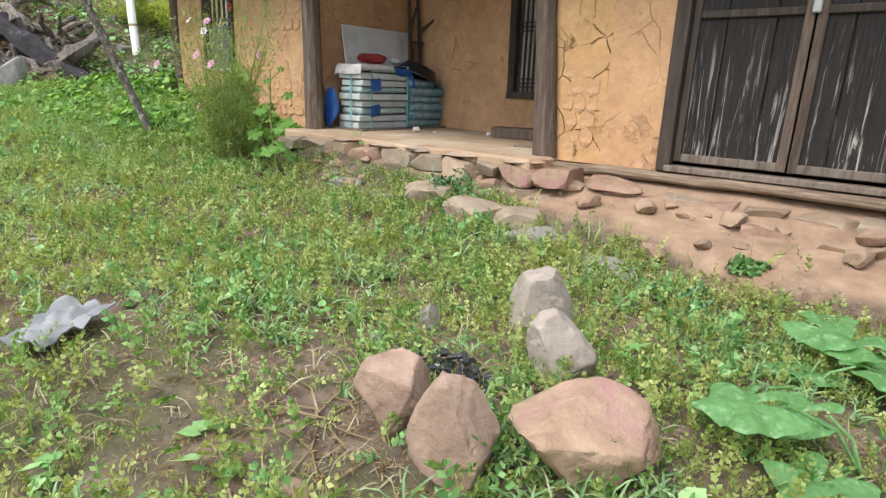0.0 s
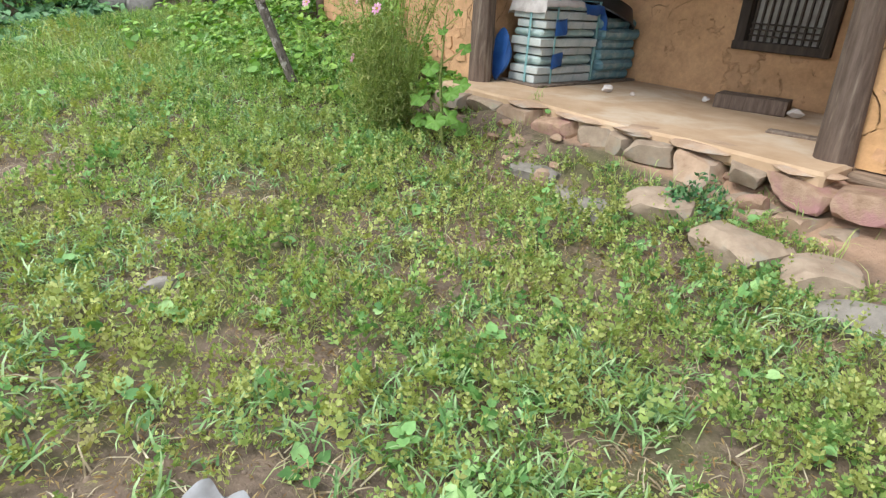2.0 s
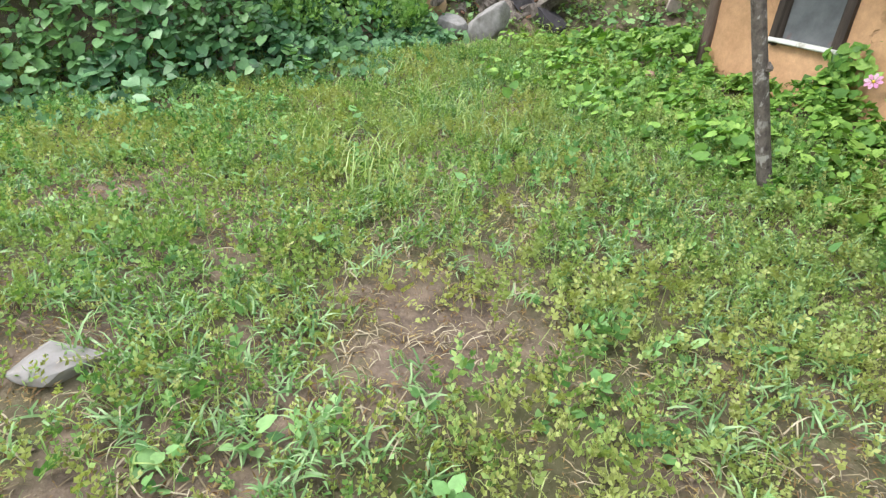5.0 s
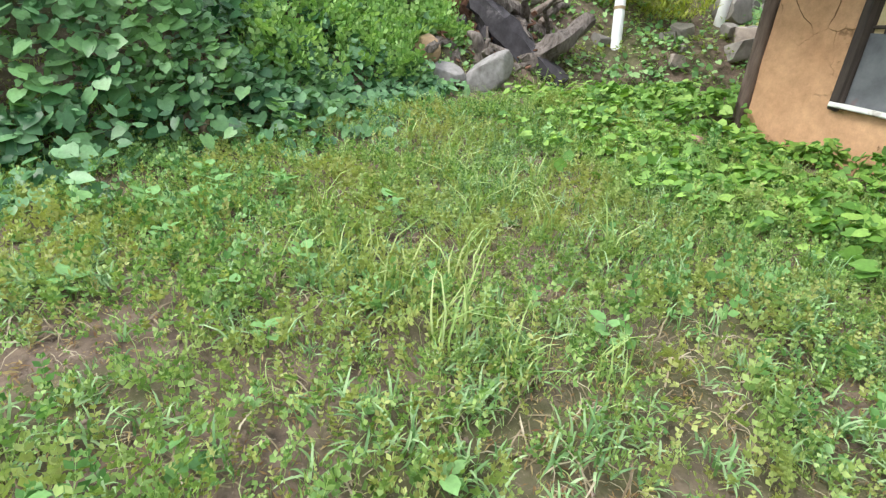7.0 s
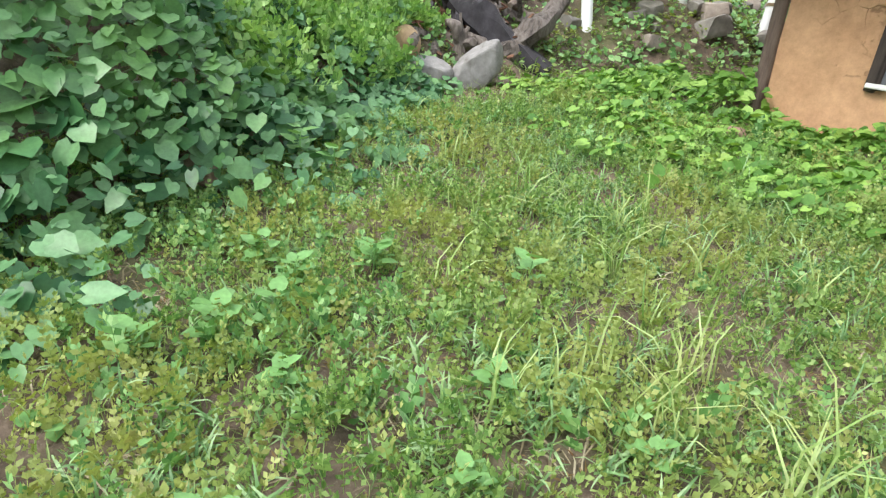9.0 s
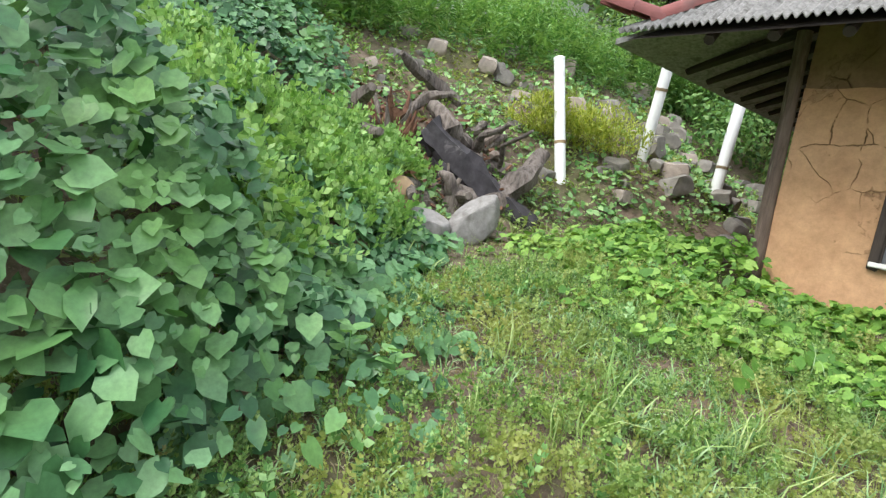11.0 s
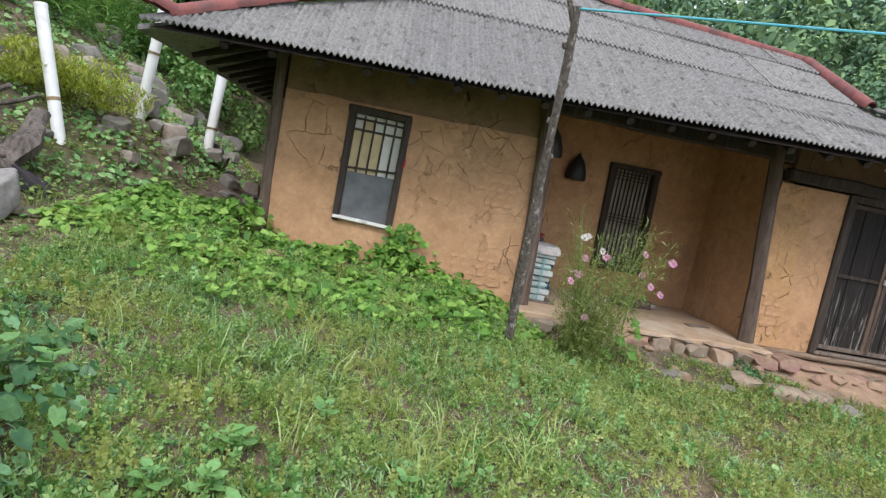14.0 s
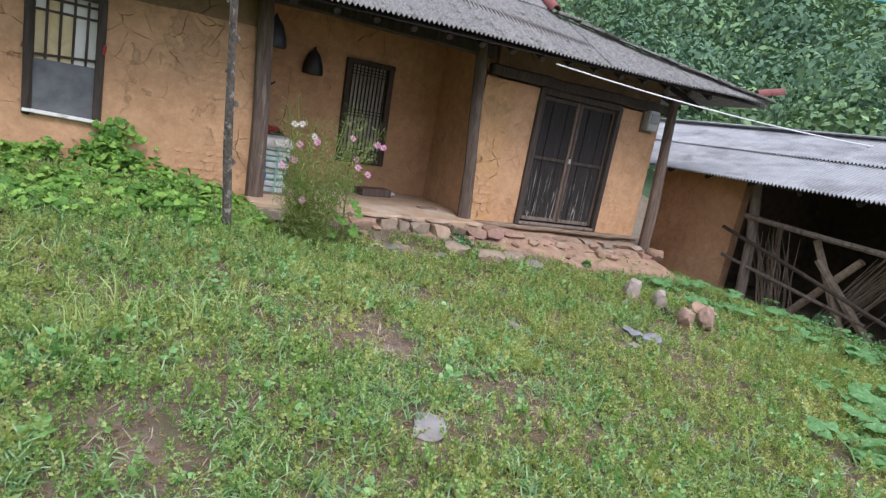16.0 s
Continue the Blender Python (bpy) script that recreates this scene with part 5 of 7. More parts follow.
# ---- white pipes, logs and boulders at the bank ----
for k, (a, b, r) in enumerate((((-11.54, 4.98, 0.6), (-12.08, 5.15, 2.47), 0.072), ((-11.36, 6.46, 1.2), (-11.02, 6.26, 3.85), 0.075), ((-10.59, 7.26, 0.67), (-10.55, 7.45, 2.44), 0.08))):
    p = thing("white_pipe", "leaning white plastic pipe stuck in the rubble bank", "pipe", "white pipes", at=a)
    d = Vector(b) - Vector(a)
    part("tube", tubed([(0, 0, 0), d * 0.5, d], r, 16), M["pipe"], p)
    m = d * 0.42
    part("tie", tubed([m - d.normalized() * 0.02, m + d.normalized() * 0.02], r + 0.006, 16), M["twig"], p, "rusty wire tie")
    part("cap", tubed([d * 0.985, d * 1.004], r + 0.004, 16), M["pipe" if k != 1 else "rafter"], p)


def log(pts, radii, mat, label, seed, sides=12):
    base = Vector(pts[0])
    t = thing("log", label, "log", "dead logs on the bank", at=base)
    fine = []
    rr = []
    for i in range(len(pts) - 1):
        for s in range(5):
            f = s / 5
            fine.append(Vector(pts[i]).lerp(Vector(pts[i + 1]), f) - base + Vector((noise.noise(Vector((seed, i + f, 0))), noise.noise(Vector((seed, i + f, 5))), noise.noise(Vector((seed, i + f, 9))))) * 0.06)
            rr.append(radii[i] * (1 - f) + radii[i + 1] * f)
    fine.append(Vector(pts[-1]) - base)
    rr.append(radii[-1])
    part("trunk", tubed(fine, rr, sides, 0.75, seed), M[mat], t)
    return t


log([(-12.15, 3.1, 1.25), (-11.75, 3.45, 0.85), (-11.2, 3.95, 0.32)], [0.16, 0.19, 0.17], "charred", "charred black log lying down the bank", 1.2)
log([(-11.5, 3.55, 0.55), (-11.4, 3.95, 0.85), (-11.55, 4.45, 1.2)], [0.15, 0.13, 0.09], "driftwood", "gnarled grey log with a torn end", 2.3)
def hollow_stump(at, r, height, yaw, label):
    """A hollow trunk: a standing shell of bark, open to one side, black within."""
    t = thing("hollow_stump", label, "stump", at=at)
    arc = np.radians(np.linspace(yaw + 55, yaw + 305, 22))
    rows = np.linspace(0, 1, 8)

    def skin(scale, lift):
        pts = []
        for u in rows:
            ring = []
            for w in arc:
                n = noise.noise(Vector((math.cos(w) * 2, math.sin(w) * 2, u * 2.5)))
                top = height * (0.72 + 0.35 * noise.noise(Vector((w * 1.7, 3, 1)))) - lift
                q = r * scale * (1.18 - 0.3 * u + 0.16 * n + 0.05 * math.sin(w * 9))
                ring.append((q * math.cos(w) - 0.1 * u, q * math.sin(w), top * u))
            pts.append(ring)
        return pts
    # grey bark outside, an inner skin in the black of the log
    for name, mat, a, b in (("bark", "driftwood", skin(1.0, 0.0), skin(0.88, 0.0)), ("charred_lining", "charred", skin(0.87, 0.01), skin(0.7, 0.03))):
        bm = bmesh.new()
        va, vb = ([[bm.verts.new(p) for p in ring] for ring in side] for side in (a, b))
        m, n = len(rows), len(arc)
        for i in range(m - 1):
            for j in range(n - 1):
                bm.faces.new((va[i][j], va[i][j + 1], va[i + 1][j + 1], va[i + 1][j]))
                bm.faces.new((vb[i][j], vb[i + 1][j], vb[i + 1][j + 1], vb[i][j + 1]))
            for j in (0, n - 1):
                bm.faces.new((va[i][j], va[i + 1][j], vb[i + 1][j], vb[i][j]))
        for j in range(n - 1):
            bm.faces.new((va[-1][j], va[-1][j + 1], vb[-1][j + 1], vb[-1][j]))
        bmesh.ops.recalc_face_normals(bm, faces=bm.faces)
        part(name, bm, M[mat], t, "black inside" if mat == "charred" else "")
    return t


hollow_stump((-11.82, 2.98, 0.38), 0.25, 0.78, -20, "hollow grey stump, black inside, standing in the bank")
log([(-11.45, 2.98, 0.42), (-11.46, 2.95, 0.66), (-11.42, 2.98, 0.8)], [0.06, 0.07, 0.02], "driftwood", "silvery forked root behind the boulder", 3.1)
stump = log([(-12.55, 2.9, 0.85), (-12.45, 2.85, 1.1), (-12.5, 2.75, 1.32)], [0.3, 0.26, 0.16], "rotwood", "red-brown rotten stump crumbling on the bank", 4.4, 16)
for k in range(22):
    w, r0 = 0.9 * k, 0.1 + 0.14 * ((k * 7) % 5) / 5
    foot = Vector((0.05 + r0 * math.cos(w), -0.05 + r0 * math.sin(w), 0.15 + 0.012 * k))
    tip = foot + Vector((0.14 * math.cos(w), 0.14 * math.sin(w), 0.22 + 0.3 * ((k * 3) % 7) / 7))
    part("splinter", tubed([foot, foot.lerp(tip, 0.5) + Vector((0.02, 0.01, 0)), tip], [0.05, 0.035, 0.008], 6, 0.5, k), M["rotwood" if k % 3 else "driftwood"], stump)
log([(-12.2, 3.5, 1.0), (-12.0, 3.3, 1.3), (-12.3, 3.2, 1.55)], [0.14, 0.12, 0.05], "driftwood", "broken grey root sticking out of the bank", 5.7)
log([(-12.7, 3.9, 1.3), (-12.1, 3.7, 1.05), (-11.6, 3.6, 0.75)], [0.1, 0.13, 0.12], "driftwood", "pale weathered log across the pile", 6.6)
log([(-11.35, 2.95, 0.35), (-11.4, 2.85, 0.7), (-11.45, 2.7, 0.82)], [0.1, 0.07, 0.03], "driftwood", "small silvery root beside the boulder", 7.9)
g = random.Random(3)
for k in range(30):
    x, y = g.uniform(-12.9, -11.2), g.uniform(2.5, 4.4)
    z = float(ground_z(x, y))
    yaw, l, up = g.uniform(0, 6.28), g.uniform(0.4, 1.1), g.uniform(-0.1, 0.4)
    r = g.uniform(0.025, 0.1)
    log([(x, y, z), (x + 0.5 * l * math.cos(yaw), y + 0.5 * l * math.sin(yaw), z + 0.12 + 0.5 * l * up), (x + l * math.cos(yaw + 0.3), y + l * math.sin(yaw + 0.3), z + 0.1 + l * up)], [r, r * 0.9, r * 0.5],
        g.choice(("driftwood", "driftwood", "wood_grey", "driftwood")), "broken weathered branch on the log pile", 20 + k * 1.7, 8)
bm = bmesh.new()
for k in range(260):
    x, y = g.gauss(-12.25, 0.4), g.gauss(3.1, 0.5)
    box(bm, (g.uniform(0.03, 0.14), g.uniform(0.02, 0.06), g.uniform(0.006, 0.02)), (x, y, float(ground_z(x, y)) + g.uniform(0.02, 0.2)), (g.uniform(-40, 40), g.uniform(-40, 40), g.uniform(0, 180)), 0.0, 0.006)
tagged(part("rotten_chips", bm, M["rotwood"], smooth=False), "red-brown rotten wood chips strewn over the bank", "wood chips", kind="stuff")
for k, (x, y, a, b, h, rot, mat, label, hewn) in enumerate((
        (-11.12, 2.62, 0.38, 0.36, 0.68, (-6, 42, 48), "stone_silver", "large pale grey boulder leaning on the logs", ((0.2, -1, 0.1, 0.66), (-0.8, -0.3, 0.3, 0.72), (0.4, -0.3, 0.9, 0.78))),
        (-11.2, 2.36, 0.5, 0.32, 0.28, (0, 6, 45), "stone_silver", "pale flat boulder at the foot of the bank", ((0.1, -0.4, 1, 0.5), (0, -1, 0, 0.7), (-0.9, -0.2, 0.4, 0.66))),
        (-11.4, 2.2, 0.34, 0.32, 0.38, (0, 0, 0), "stone_orange", "rounded orange boulder at the foot of the bank", ((0.3, -0.9, 0.3, 0.86),)))):
    ob = part("boulder", rock((a, b, h), 700 + k * 3, 4, 0, 0.05, 0.0, hewn), M[mat], angle=45)
    ob.matrix_basis = pose(x, y, float(ground_z(x, y)) - 0.12, *rot)
    tagged(ob, label, "boulder", "boulders at the bank")
ob = part("bleached_board", boxed((0.66, 0.2, 0.045), (0, 0, 0), bevel=0.008, jitter=0.008), M["wood_grey"])
ob.matrix_basis = pose(-10.82, 3.06, 0.33, 6, 9, 40)
tagged(ob, "bleached board resting on a stone by the boulder", "board")
stone((0.5, 0.3, 0.3), (-10.8, 3.1, 0.01), 722, "stone", (0, 0, 40), "prop_stone", None, 3, 7, 0.05, 0.6)
tagged(bpy.data.objects["prop_stone"], "brown stone propping a bleached board", "stone")
rubble = stone((0.36, 0.28, 0.24), (-10.6, 7.6, float(ground_z(-10.6, 7.6)) - 0.05), 740, "stone_grey", (0, 0, 0), "rubble_stone", None, 3, 6, 0.06, 0.6)
tagged(rubble, "grey rubble stone on the weedy bank", "stone", "rubble stones on the bank")
kinds = [rubble]
for k in range(3):
    ob = stone((0.4, 0.3, 0.26), (-11 + 0.5 * k, 8.2, float(ground_z(-11 + 0.5 * k, 8.2)) - 0.05), 741 + k, ("stone_grey", "stone_grey", "stone_pale")[k], (0, 0, 50 * k), "rubble_stone", None, 3, 6, 0.06, 0.6)
    kinds.append(tagged(ob, "grey-brown rubble stone on the weedy bank", "stone", "rubble stones on the bank"))
for k in range(10):
    x, y = -10.1 + 0.45 * math.sin(2.4 * k) - 0.25 * (k % 3), 6.9 + 0.6 * math.cos(1.7 * k)
    s_k = 0.4 + 0.5 * ((k * 5) % 7) / 7
    c = copy_thing(kinds[k % 2], pose(x, y, float(ground_z(x, y)) - 0.08 + 0.06 * (k % 3), 20 * math.sin(k), 15 * math.cos(k), 47 * k))
    c.scale = (s_k, s_k, s_k)
spots = 0
while spots < 120:
    x, y = rnd.uniform(-15.5, -9.3), rnd.uniform(1.0, 11)
    d = float(bank_depth(np.array(x), np.array(y)))
    if d < 0.35 or d > 5.2 or (y < 2.5 and d < 2.2) or (-13.2 < x and 2.3 < y < 4.7):
        continue
    s = rnd.uniform(0.4, 1.5) if y > 6 else rnd.uniform(0.3, 0.95)
    c = copy_thing(kinds[spots % 4], pose(x, y, float(ground_z(x, y)) - 0.07, rnd.uniform(-15, 15), rnd.uniform(-15, 15), rnd.uniform(0, 360)))
    c.scale = (s, s, s)
    spots += 1

# ---- the cattle shed across the alley ----
shed_roof = thing("shed_roof", "low shed roof of pale corrugated sheets", "roof", kind="structure")
for r, (xa, xb, za, zb) in enumerate(((2.2, 3.45, 1.31, 1.87), (3.38, 4.6, 1.86, 2.4))):
    y = -2.4
    while y < 8.4:
        bm = bmesh.new()
        ys = np.arange(y, y + 0.92, PITCH / 6)
        for lift, flip in ((0, False), (-0.012, True)):
            g = [[bm.verts.new((xx, yy, zz + lift + 0.02 * r + 0.022 * math.cos(2 * math.pi * yy / PITCH) - 0.008 * (yy - 3) * 0.6)) for yy in ys] for xx, zz in ((xa, za), ((xa + xb) / 2, (za + zb) / 2), (xb, zb))]
            for i in range(2):
                for j in range(len(ys) - 1):
                    q = (g[i][j], g[i + 1][j], g[i + 1][j + 1], g[i][j + 1])
                    bm.faces.new(q if not flip else q[::-1])
        part("corrugated_sheet", bm, M["tin"], shed_roof, angle=60)
        y += 0.91
part("rear_slope", boxed((2.5, 10.8, 0.04), (5.75, 3.0, 1.85), (0, 24, 0)), M["tin"], shed_roof, smooth=False)
part("ridge_cap", boxed((0.34, 10.8, 0.04), (4.62, 3.0, 2.45), bevel=0.015), M["tin"], shed_roof)
for k in range(12):
    part("rafter", tubed([(2.3, -2 + 0.9 * k, 1.24), (4.5, -2 + 0.9 * k, 2.25)], 0.045, 7, 0.1, k), M["rafter"], shed_roof)
clay_wall("wall_shed_front", "reddish clay panel of the cattle shed", -5.9, -3.85, -1.0, 1.35, M["clay"], (), pose(2.85, 0, 0, 0, 0, -90))
# the next three walls carry the shed's inner shade in their colour
clay_wall("wall_shed_back", "rear wall of the cattle shed, coloured dark for inner shade", -8.2, 2.2, -1.4, 1.6, M["shed_shade"], (), pose(6.6, 0, 0, 0, 0, -90), step=0.6)
clay_wall("wall_shed_inner", "inner wall of the cattle shed, coloured dark for inner shade", 2.9, 6.5, -1.2, 1.25, M["shed_shade"], (), pose(0, 4.6, 0), step=0.5)
clay_wall("wall_shed_end", "end wall of the cattle shed, coloured dark for inner shade", 2.9, 6.5, -1.6, 1.25, M["shed_shade"], (), pose(0, -2.2, 0), step=0.5)


def shed_pole(name, pts, radii, label, mat="wood_grey", seed=1.0):
    t = thing(name, label, "pole", at=pts[0])
    part("shaft", tubed([Vector(p) - Vector(pts[0]) for p in pts], radii, 8, 0.3, seed), M[mat], t)


shed_pole("shed_post", [(2.8, 3.3, -0.95), (2.8, 3.42, 0.3), (2.8, 3.62, 1.35)], [0.1, 0.09, 0.09], "thick leaning post of the cattle shed")
shed_pole("shed_post", [(2.8, -0.2, -1.2), (2.82, -0.15, 1.4)], [0.09, 0.08], "post of the cattle shed", seed=3)
shed_pole("rail", [(2.72, 3.6, 0.68), (2.7, 2.2, 0.62), (2.7, -0.6, 0.55)], [0.055, 0.05, 0.05], "horizontal rail pole across the shed front", seed=4)
shed_pole("rail", [(2.68, 3.95, 0.4), (2.62, 2.4, 0.02), (2.6, 0.6, -0.45)], [0.035, 0.035, 0.03], "dark slanting pole across the shed front", "wood_dark", 5)
shed_pole("rail", [(2.78, 3.9, -0.12), (2.72, 2.6, -0.3), (2.7, 1.2, -0.5)], [0.03, 0.03, 0.03], "low thin pole across the shed front", "wood_grey", 6)
for k in range(3):
    y0 = (3.0, 2.1, 0.9)[k]
    t = thing("brushwood_bundle", "bundle of dry brushwood leaning inside the shed", "brushwood", "brushwood bundles", at=(3.3, y0, -1.0))
    for s in range(34):
        yaw, l = rnd.gauss(0, 0.3), rnd.uniform(1.2, 1.75)
        lean = (0.25, -0.55, -0.75)[k] + rnd.gauss(0, 0.12)
        b0 = Vector((rnd.gauss(0, 0.1), rnd.gauss(0, 0.14), 0))
        part("stick", tubed([b0, b0 + Vector((0.12 * yaw, lean * 0.5 * l, l * 0.5)), b0 + Vector((0.3 * yaw, lean * l + rnd.gauss(0, 0.05), l))], [0.014, 0.012, 0.006], 5), M["brush"], t)
for k, (a, b) in enumerate((((2.95, 1.5, -0.95), (2.9, 2.35, 0.55)), ((2.95, 1.0, -0.95), (2.85, 2.2, 0.25)), ((3.0, 2.6, -0.9), (2.9, 1.6, 0.4)))):
    shed_pole("split_log", [a, b], [0.07, 0.06], "split log leaning in the shed front", "brush", 8 + k)

# ---- houses and trees up the hill ----
far_house = thing("hill_barn", "long grey block building with a dark roof, up the hill", "building", at=(-23.3, 18.5, float(ground_z(-23.3, 18.5)) - 1))
zb = 9.3 - far_house.location.z
part("wall", boxed((5, 13, zb), (-2.5, 0, zb / 2)), M["concrete"], far_house, smooth=False)
part("roof", boxed((6, 13.8, 0.25), (-2.5, 0, zb + 0.5), (0, -9, 0)), M["rafter"], far_house, smooth=False)
part("fascia", boxed((0.08, 13.8, 0.3), (0.45, 0, zb + 0.02)), M["panel"], far_house, smooth=False)
for k in range(3):
    part("window", boxed((0.08, 1.5, 0.9), (0.01, -4.5 + 4.2 * k, zb - 0.75)), M["wood_dark"], far_house, smooth=False)


def crown_points(n, radius, lobes, seed):
    g = np.random.default_rng(seed)
    cs = g.normal(0, 1, (lobes, 3)) * np.array([0.5, 0.5, 0.42]) * radius
    rs = g.uniform(0.35, 0.62, lobes) * radius
    pick = g.integers(0, lobes, n)
    v = g.normal(0, 1, (n, 3))
    v /= np.linalg.norm(v, axis=1)[:, None]
    return cs[pick] + v * (rs[pick] * g.uniform(0.7, 1.05, n))[:, None], v


def facing(v, spread=0.5):
    """Bases whose face looks along v, roughly."""
    n = len(v)
    w = v + rng.normal(0, spread, (n, 3))
    w /= np.linalg.norm(w, axis=1)[:, None]
    r = rng.normal(0, 1, (n, 3))
    x = np.cross(w, r)
    x /= np.linalg.norm(x, axis=1)[:, None]
    return np.stack([x, np.cross(w, x), w], 2)


protos = []
for k in range(4):
    t = thing("tree", "leafy green tree on the hillside behind the house", "tree", "hillside trees", at=(-12.5 + 3 * k, 17 + 1.5 * k, 0))
    h = 3.2 + 0.8 * k
    part("trunk", tubed([(0, 0, -0.5), (0.1, 0, h * 0.5), (0.0, 0.15, h)], [0.16, 0.12, 0.06], 8, 0.2, k), M["bark"], t)
    for b in range(5):
        w = 1.3 * b
        part("limb", tubed([(0.05, 0.05, h * (0.4 + 0.1 * b)), (0.8 * math.cos(w), 0.8 * math.sin(w), h * (0.62 + 0.1 * b)), (1.3 * math.cos(w), 1.3 * math.sin(w), h * (0.75 + 0.11 * b))], [0.06, 0.04, 0.015], 6), M["bark"], t)
    pts, nv = crown_points(2800, 2.0 + 0.2 * k, 13, 40 + k)
    pts = pts + np.array([0, 0, h * 0.95])
    c = many("crown", *LEAF, pts, facing(nv + np.array([0, 0, 0.4])), rng.uniform(0.18, 0.36, 2800), M["tree_leaf"], parent=t)
    del c["kind"]
    t.location.z = float(ground_z(t.location.x, t.location.y)) - 0.2
    protos.append(t)
for k in range(46):
    if k < 20:
        x, y = -17 + k * 0.85 + rnd.uniform(-0.8, 0.8), 15 + rnd.uniform(-2, 7) - (2.5 if k < 6 else 0)
    else:
        x, y = -34 + (k - 20) * 1.5 + rnd.uniform(-1, 1), 27 + rnd.uniform(-2, 10)
    s = rnd.uniform(0.7, 1.3)
    if k == 45:
        x, y = -15.6, 13.6
    elif 119 < math.degrees(math.atan2(y + 1.74, x + 7.7)) < 142 and math.hypot(x + 7.7, y + 1.74) < 36:
        continue
    c = copy_thing(protos[k % 4], pose(x, y, float(ground_z(x, y)) - 0.2, 0, 0, rnd.uniform(0, 360)))
    c.scale = (s, s, s * rnd.uniform(0.9, 1.2))

# far woods: crowns of leaf clumps over the whole mountain
P, B, S = [], [], []
trees = 0
g = np.random.default_rng(9)
while trees < 780:
    ang, r = np.radians(g.uniform(14, 112)), 34 + 135 * g.uniform(0, 1) ** 0.8
    x, y = r * np.cos(ang), r * np.sin(ang)
    if 0.75 * y + 0.65 * x < 24:
        continue
    rad = 2.6 + 3.4 * g.uniform(0, 1) ** 1.5
    n = int((450 if r < 75 else 220 if r < 110 else 115) * rad / 2.8)
    lobes = 6
    cs = g.normal(0, 1, (lobes, 3)) * np.array([0.45, 0.45, 0.5]) * rad
    rs = g.uniform(0.4, 0.66, lobes) * rad
    top = np.array([x, y, float(ground_z(x, y)) + rad * 1.1])
    pick = g.integers(0, lobes, n)
    v = g.normal(0, 1, (n, 3)) + np.array([0, 0, 0.35])
    v /= np.linalg.norm(v, axis=1)[:, None]
    P.append(top + cs[pick] + v * (rs[pick] * g.uniform(0.8, 1.1, n))[:, None])
    B.append(v)
    S.append(g.uniform(0.5, 1.15, n) * (0.68 if r < 75 else 1.04 if r < 110 else 1.5))
    trees += 1
P, B, S = (np.concatenate(v) for v in (P, B, S))
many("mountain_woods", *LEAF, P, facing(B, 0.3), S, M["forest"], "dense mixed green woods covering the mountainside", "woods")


# ---- plants of the yard ----
BARE = ((-5.9, 0.5, 0.42, 0.26, 0.95), (-5.35, 0.62, 0.34, 0.16, 0.8), (-5.25, 0.33, 0.22, 0.2, 0.7), (-4.74, -0.2, 0.34, 0.2, 0.9), (-6.45, -0.55, 0.3, 0.2, 0.7), (-4.68, 1.52, 0.2, 0.13, 0.7),
        (-4.85, 0.63, 0.18, 0.1, 0.6), (-5.5, -0.72, 0.3, 0.24, 0.95), (-9.25, 0.82, 0.32, 0.32, 0.97), (-9.6, 1.15, 0.3, 0.25, 0.8), (-9.95, 1.45, 0.25, 0.2, 0.7), (-7.5, -0.13, 0.2, 0.13, 0.8), (-7.0, 0.02, 0.2, 0.13, 0.7),
        (-7.1, 0.42, 0.16, 0.12, 0.7), (-6.84, 1.05, 0.2, 0.14, 0.7), (-6.37, 1.08, 0.24, 0.14, 0.85), (-8.45, -0.64, 0.28, 0.17, 0.95), (-9.02, -0.14, 0.25, 0.15, 0.7), (-7.55, 0.62, 0.15, 0.1, 0.7), (-6.8, -0.8, 0.22, 0.2, 0.95),
        (-6.28, -0.17, 0.28, 0.14, 0.7), (-4.32, -0.2, 0.3, 0.14, 0.9), (-5.2, 0.3, 0.26, 0.12, 0.8), (-3.77, 2.07, 0.28, 0.16, 0.6), (-3.13, 1.9, 0.26, 0.15, 0.7), (-3.23, 1.14, 0.18, 0.12, 0.8), (-4.02, 0.98, 0.28, 0.15, 0.75),
        (-2.95, 1.34, 0.2, 0.12, 0.7), (-5.35, 0.9, 0.3, 0.12, 0.7), (-1.12, 0.98, 0.36, 0.22, 1.0), (-1.3, 1.58, 0.2, 0.15, 0.9), (-2.2, 0.1, 0.4, 0.25, 0.6), (-8.2, 0.42, 0.16, 0.1, 0.6), (-2.1, 1.3, 0.22, 0.14, 0.6), (-2.43, 0.69, 0.22, 0.3, 0.97), (-5.47, -0.7, 0.2, 0.18, 0.9), (-0.75, 0.85, 0.3, 0.2, 0.7), (-1.9, 0.75, 0.25, 0.15, 0.6))


def field(x, y, f, s):
    """A smooth random field between about -1 and 1."""
    return (np.sin(x * f + s + 1.7 * np.sin(y * f * 0.7 + s)) * np.sin(y * f * 1.1 + 2 * s + 1.3 * np.sin(x * f * 0.8)) * 0.65
            + np.sin(x * f * 2.7 + 3 * s) * np.sin(y * f * 2.3 + s + np.sin(x * f * 1.9)) * 0.35)


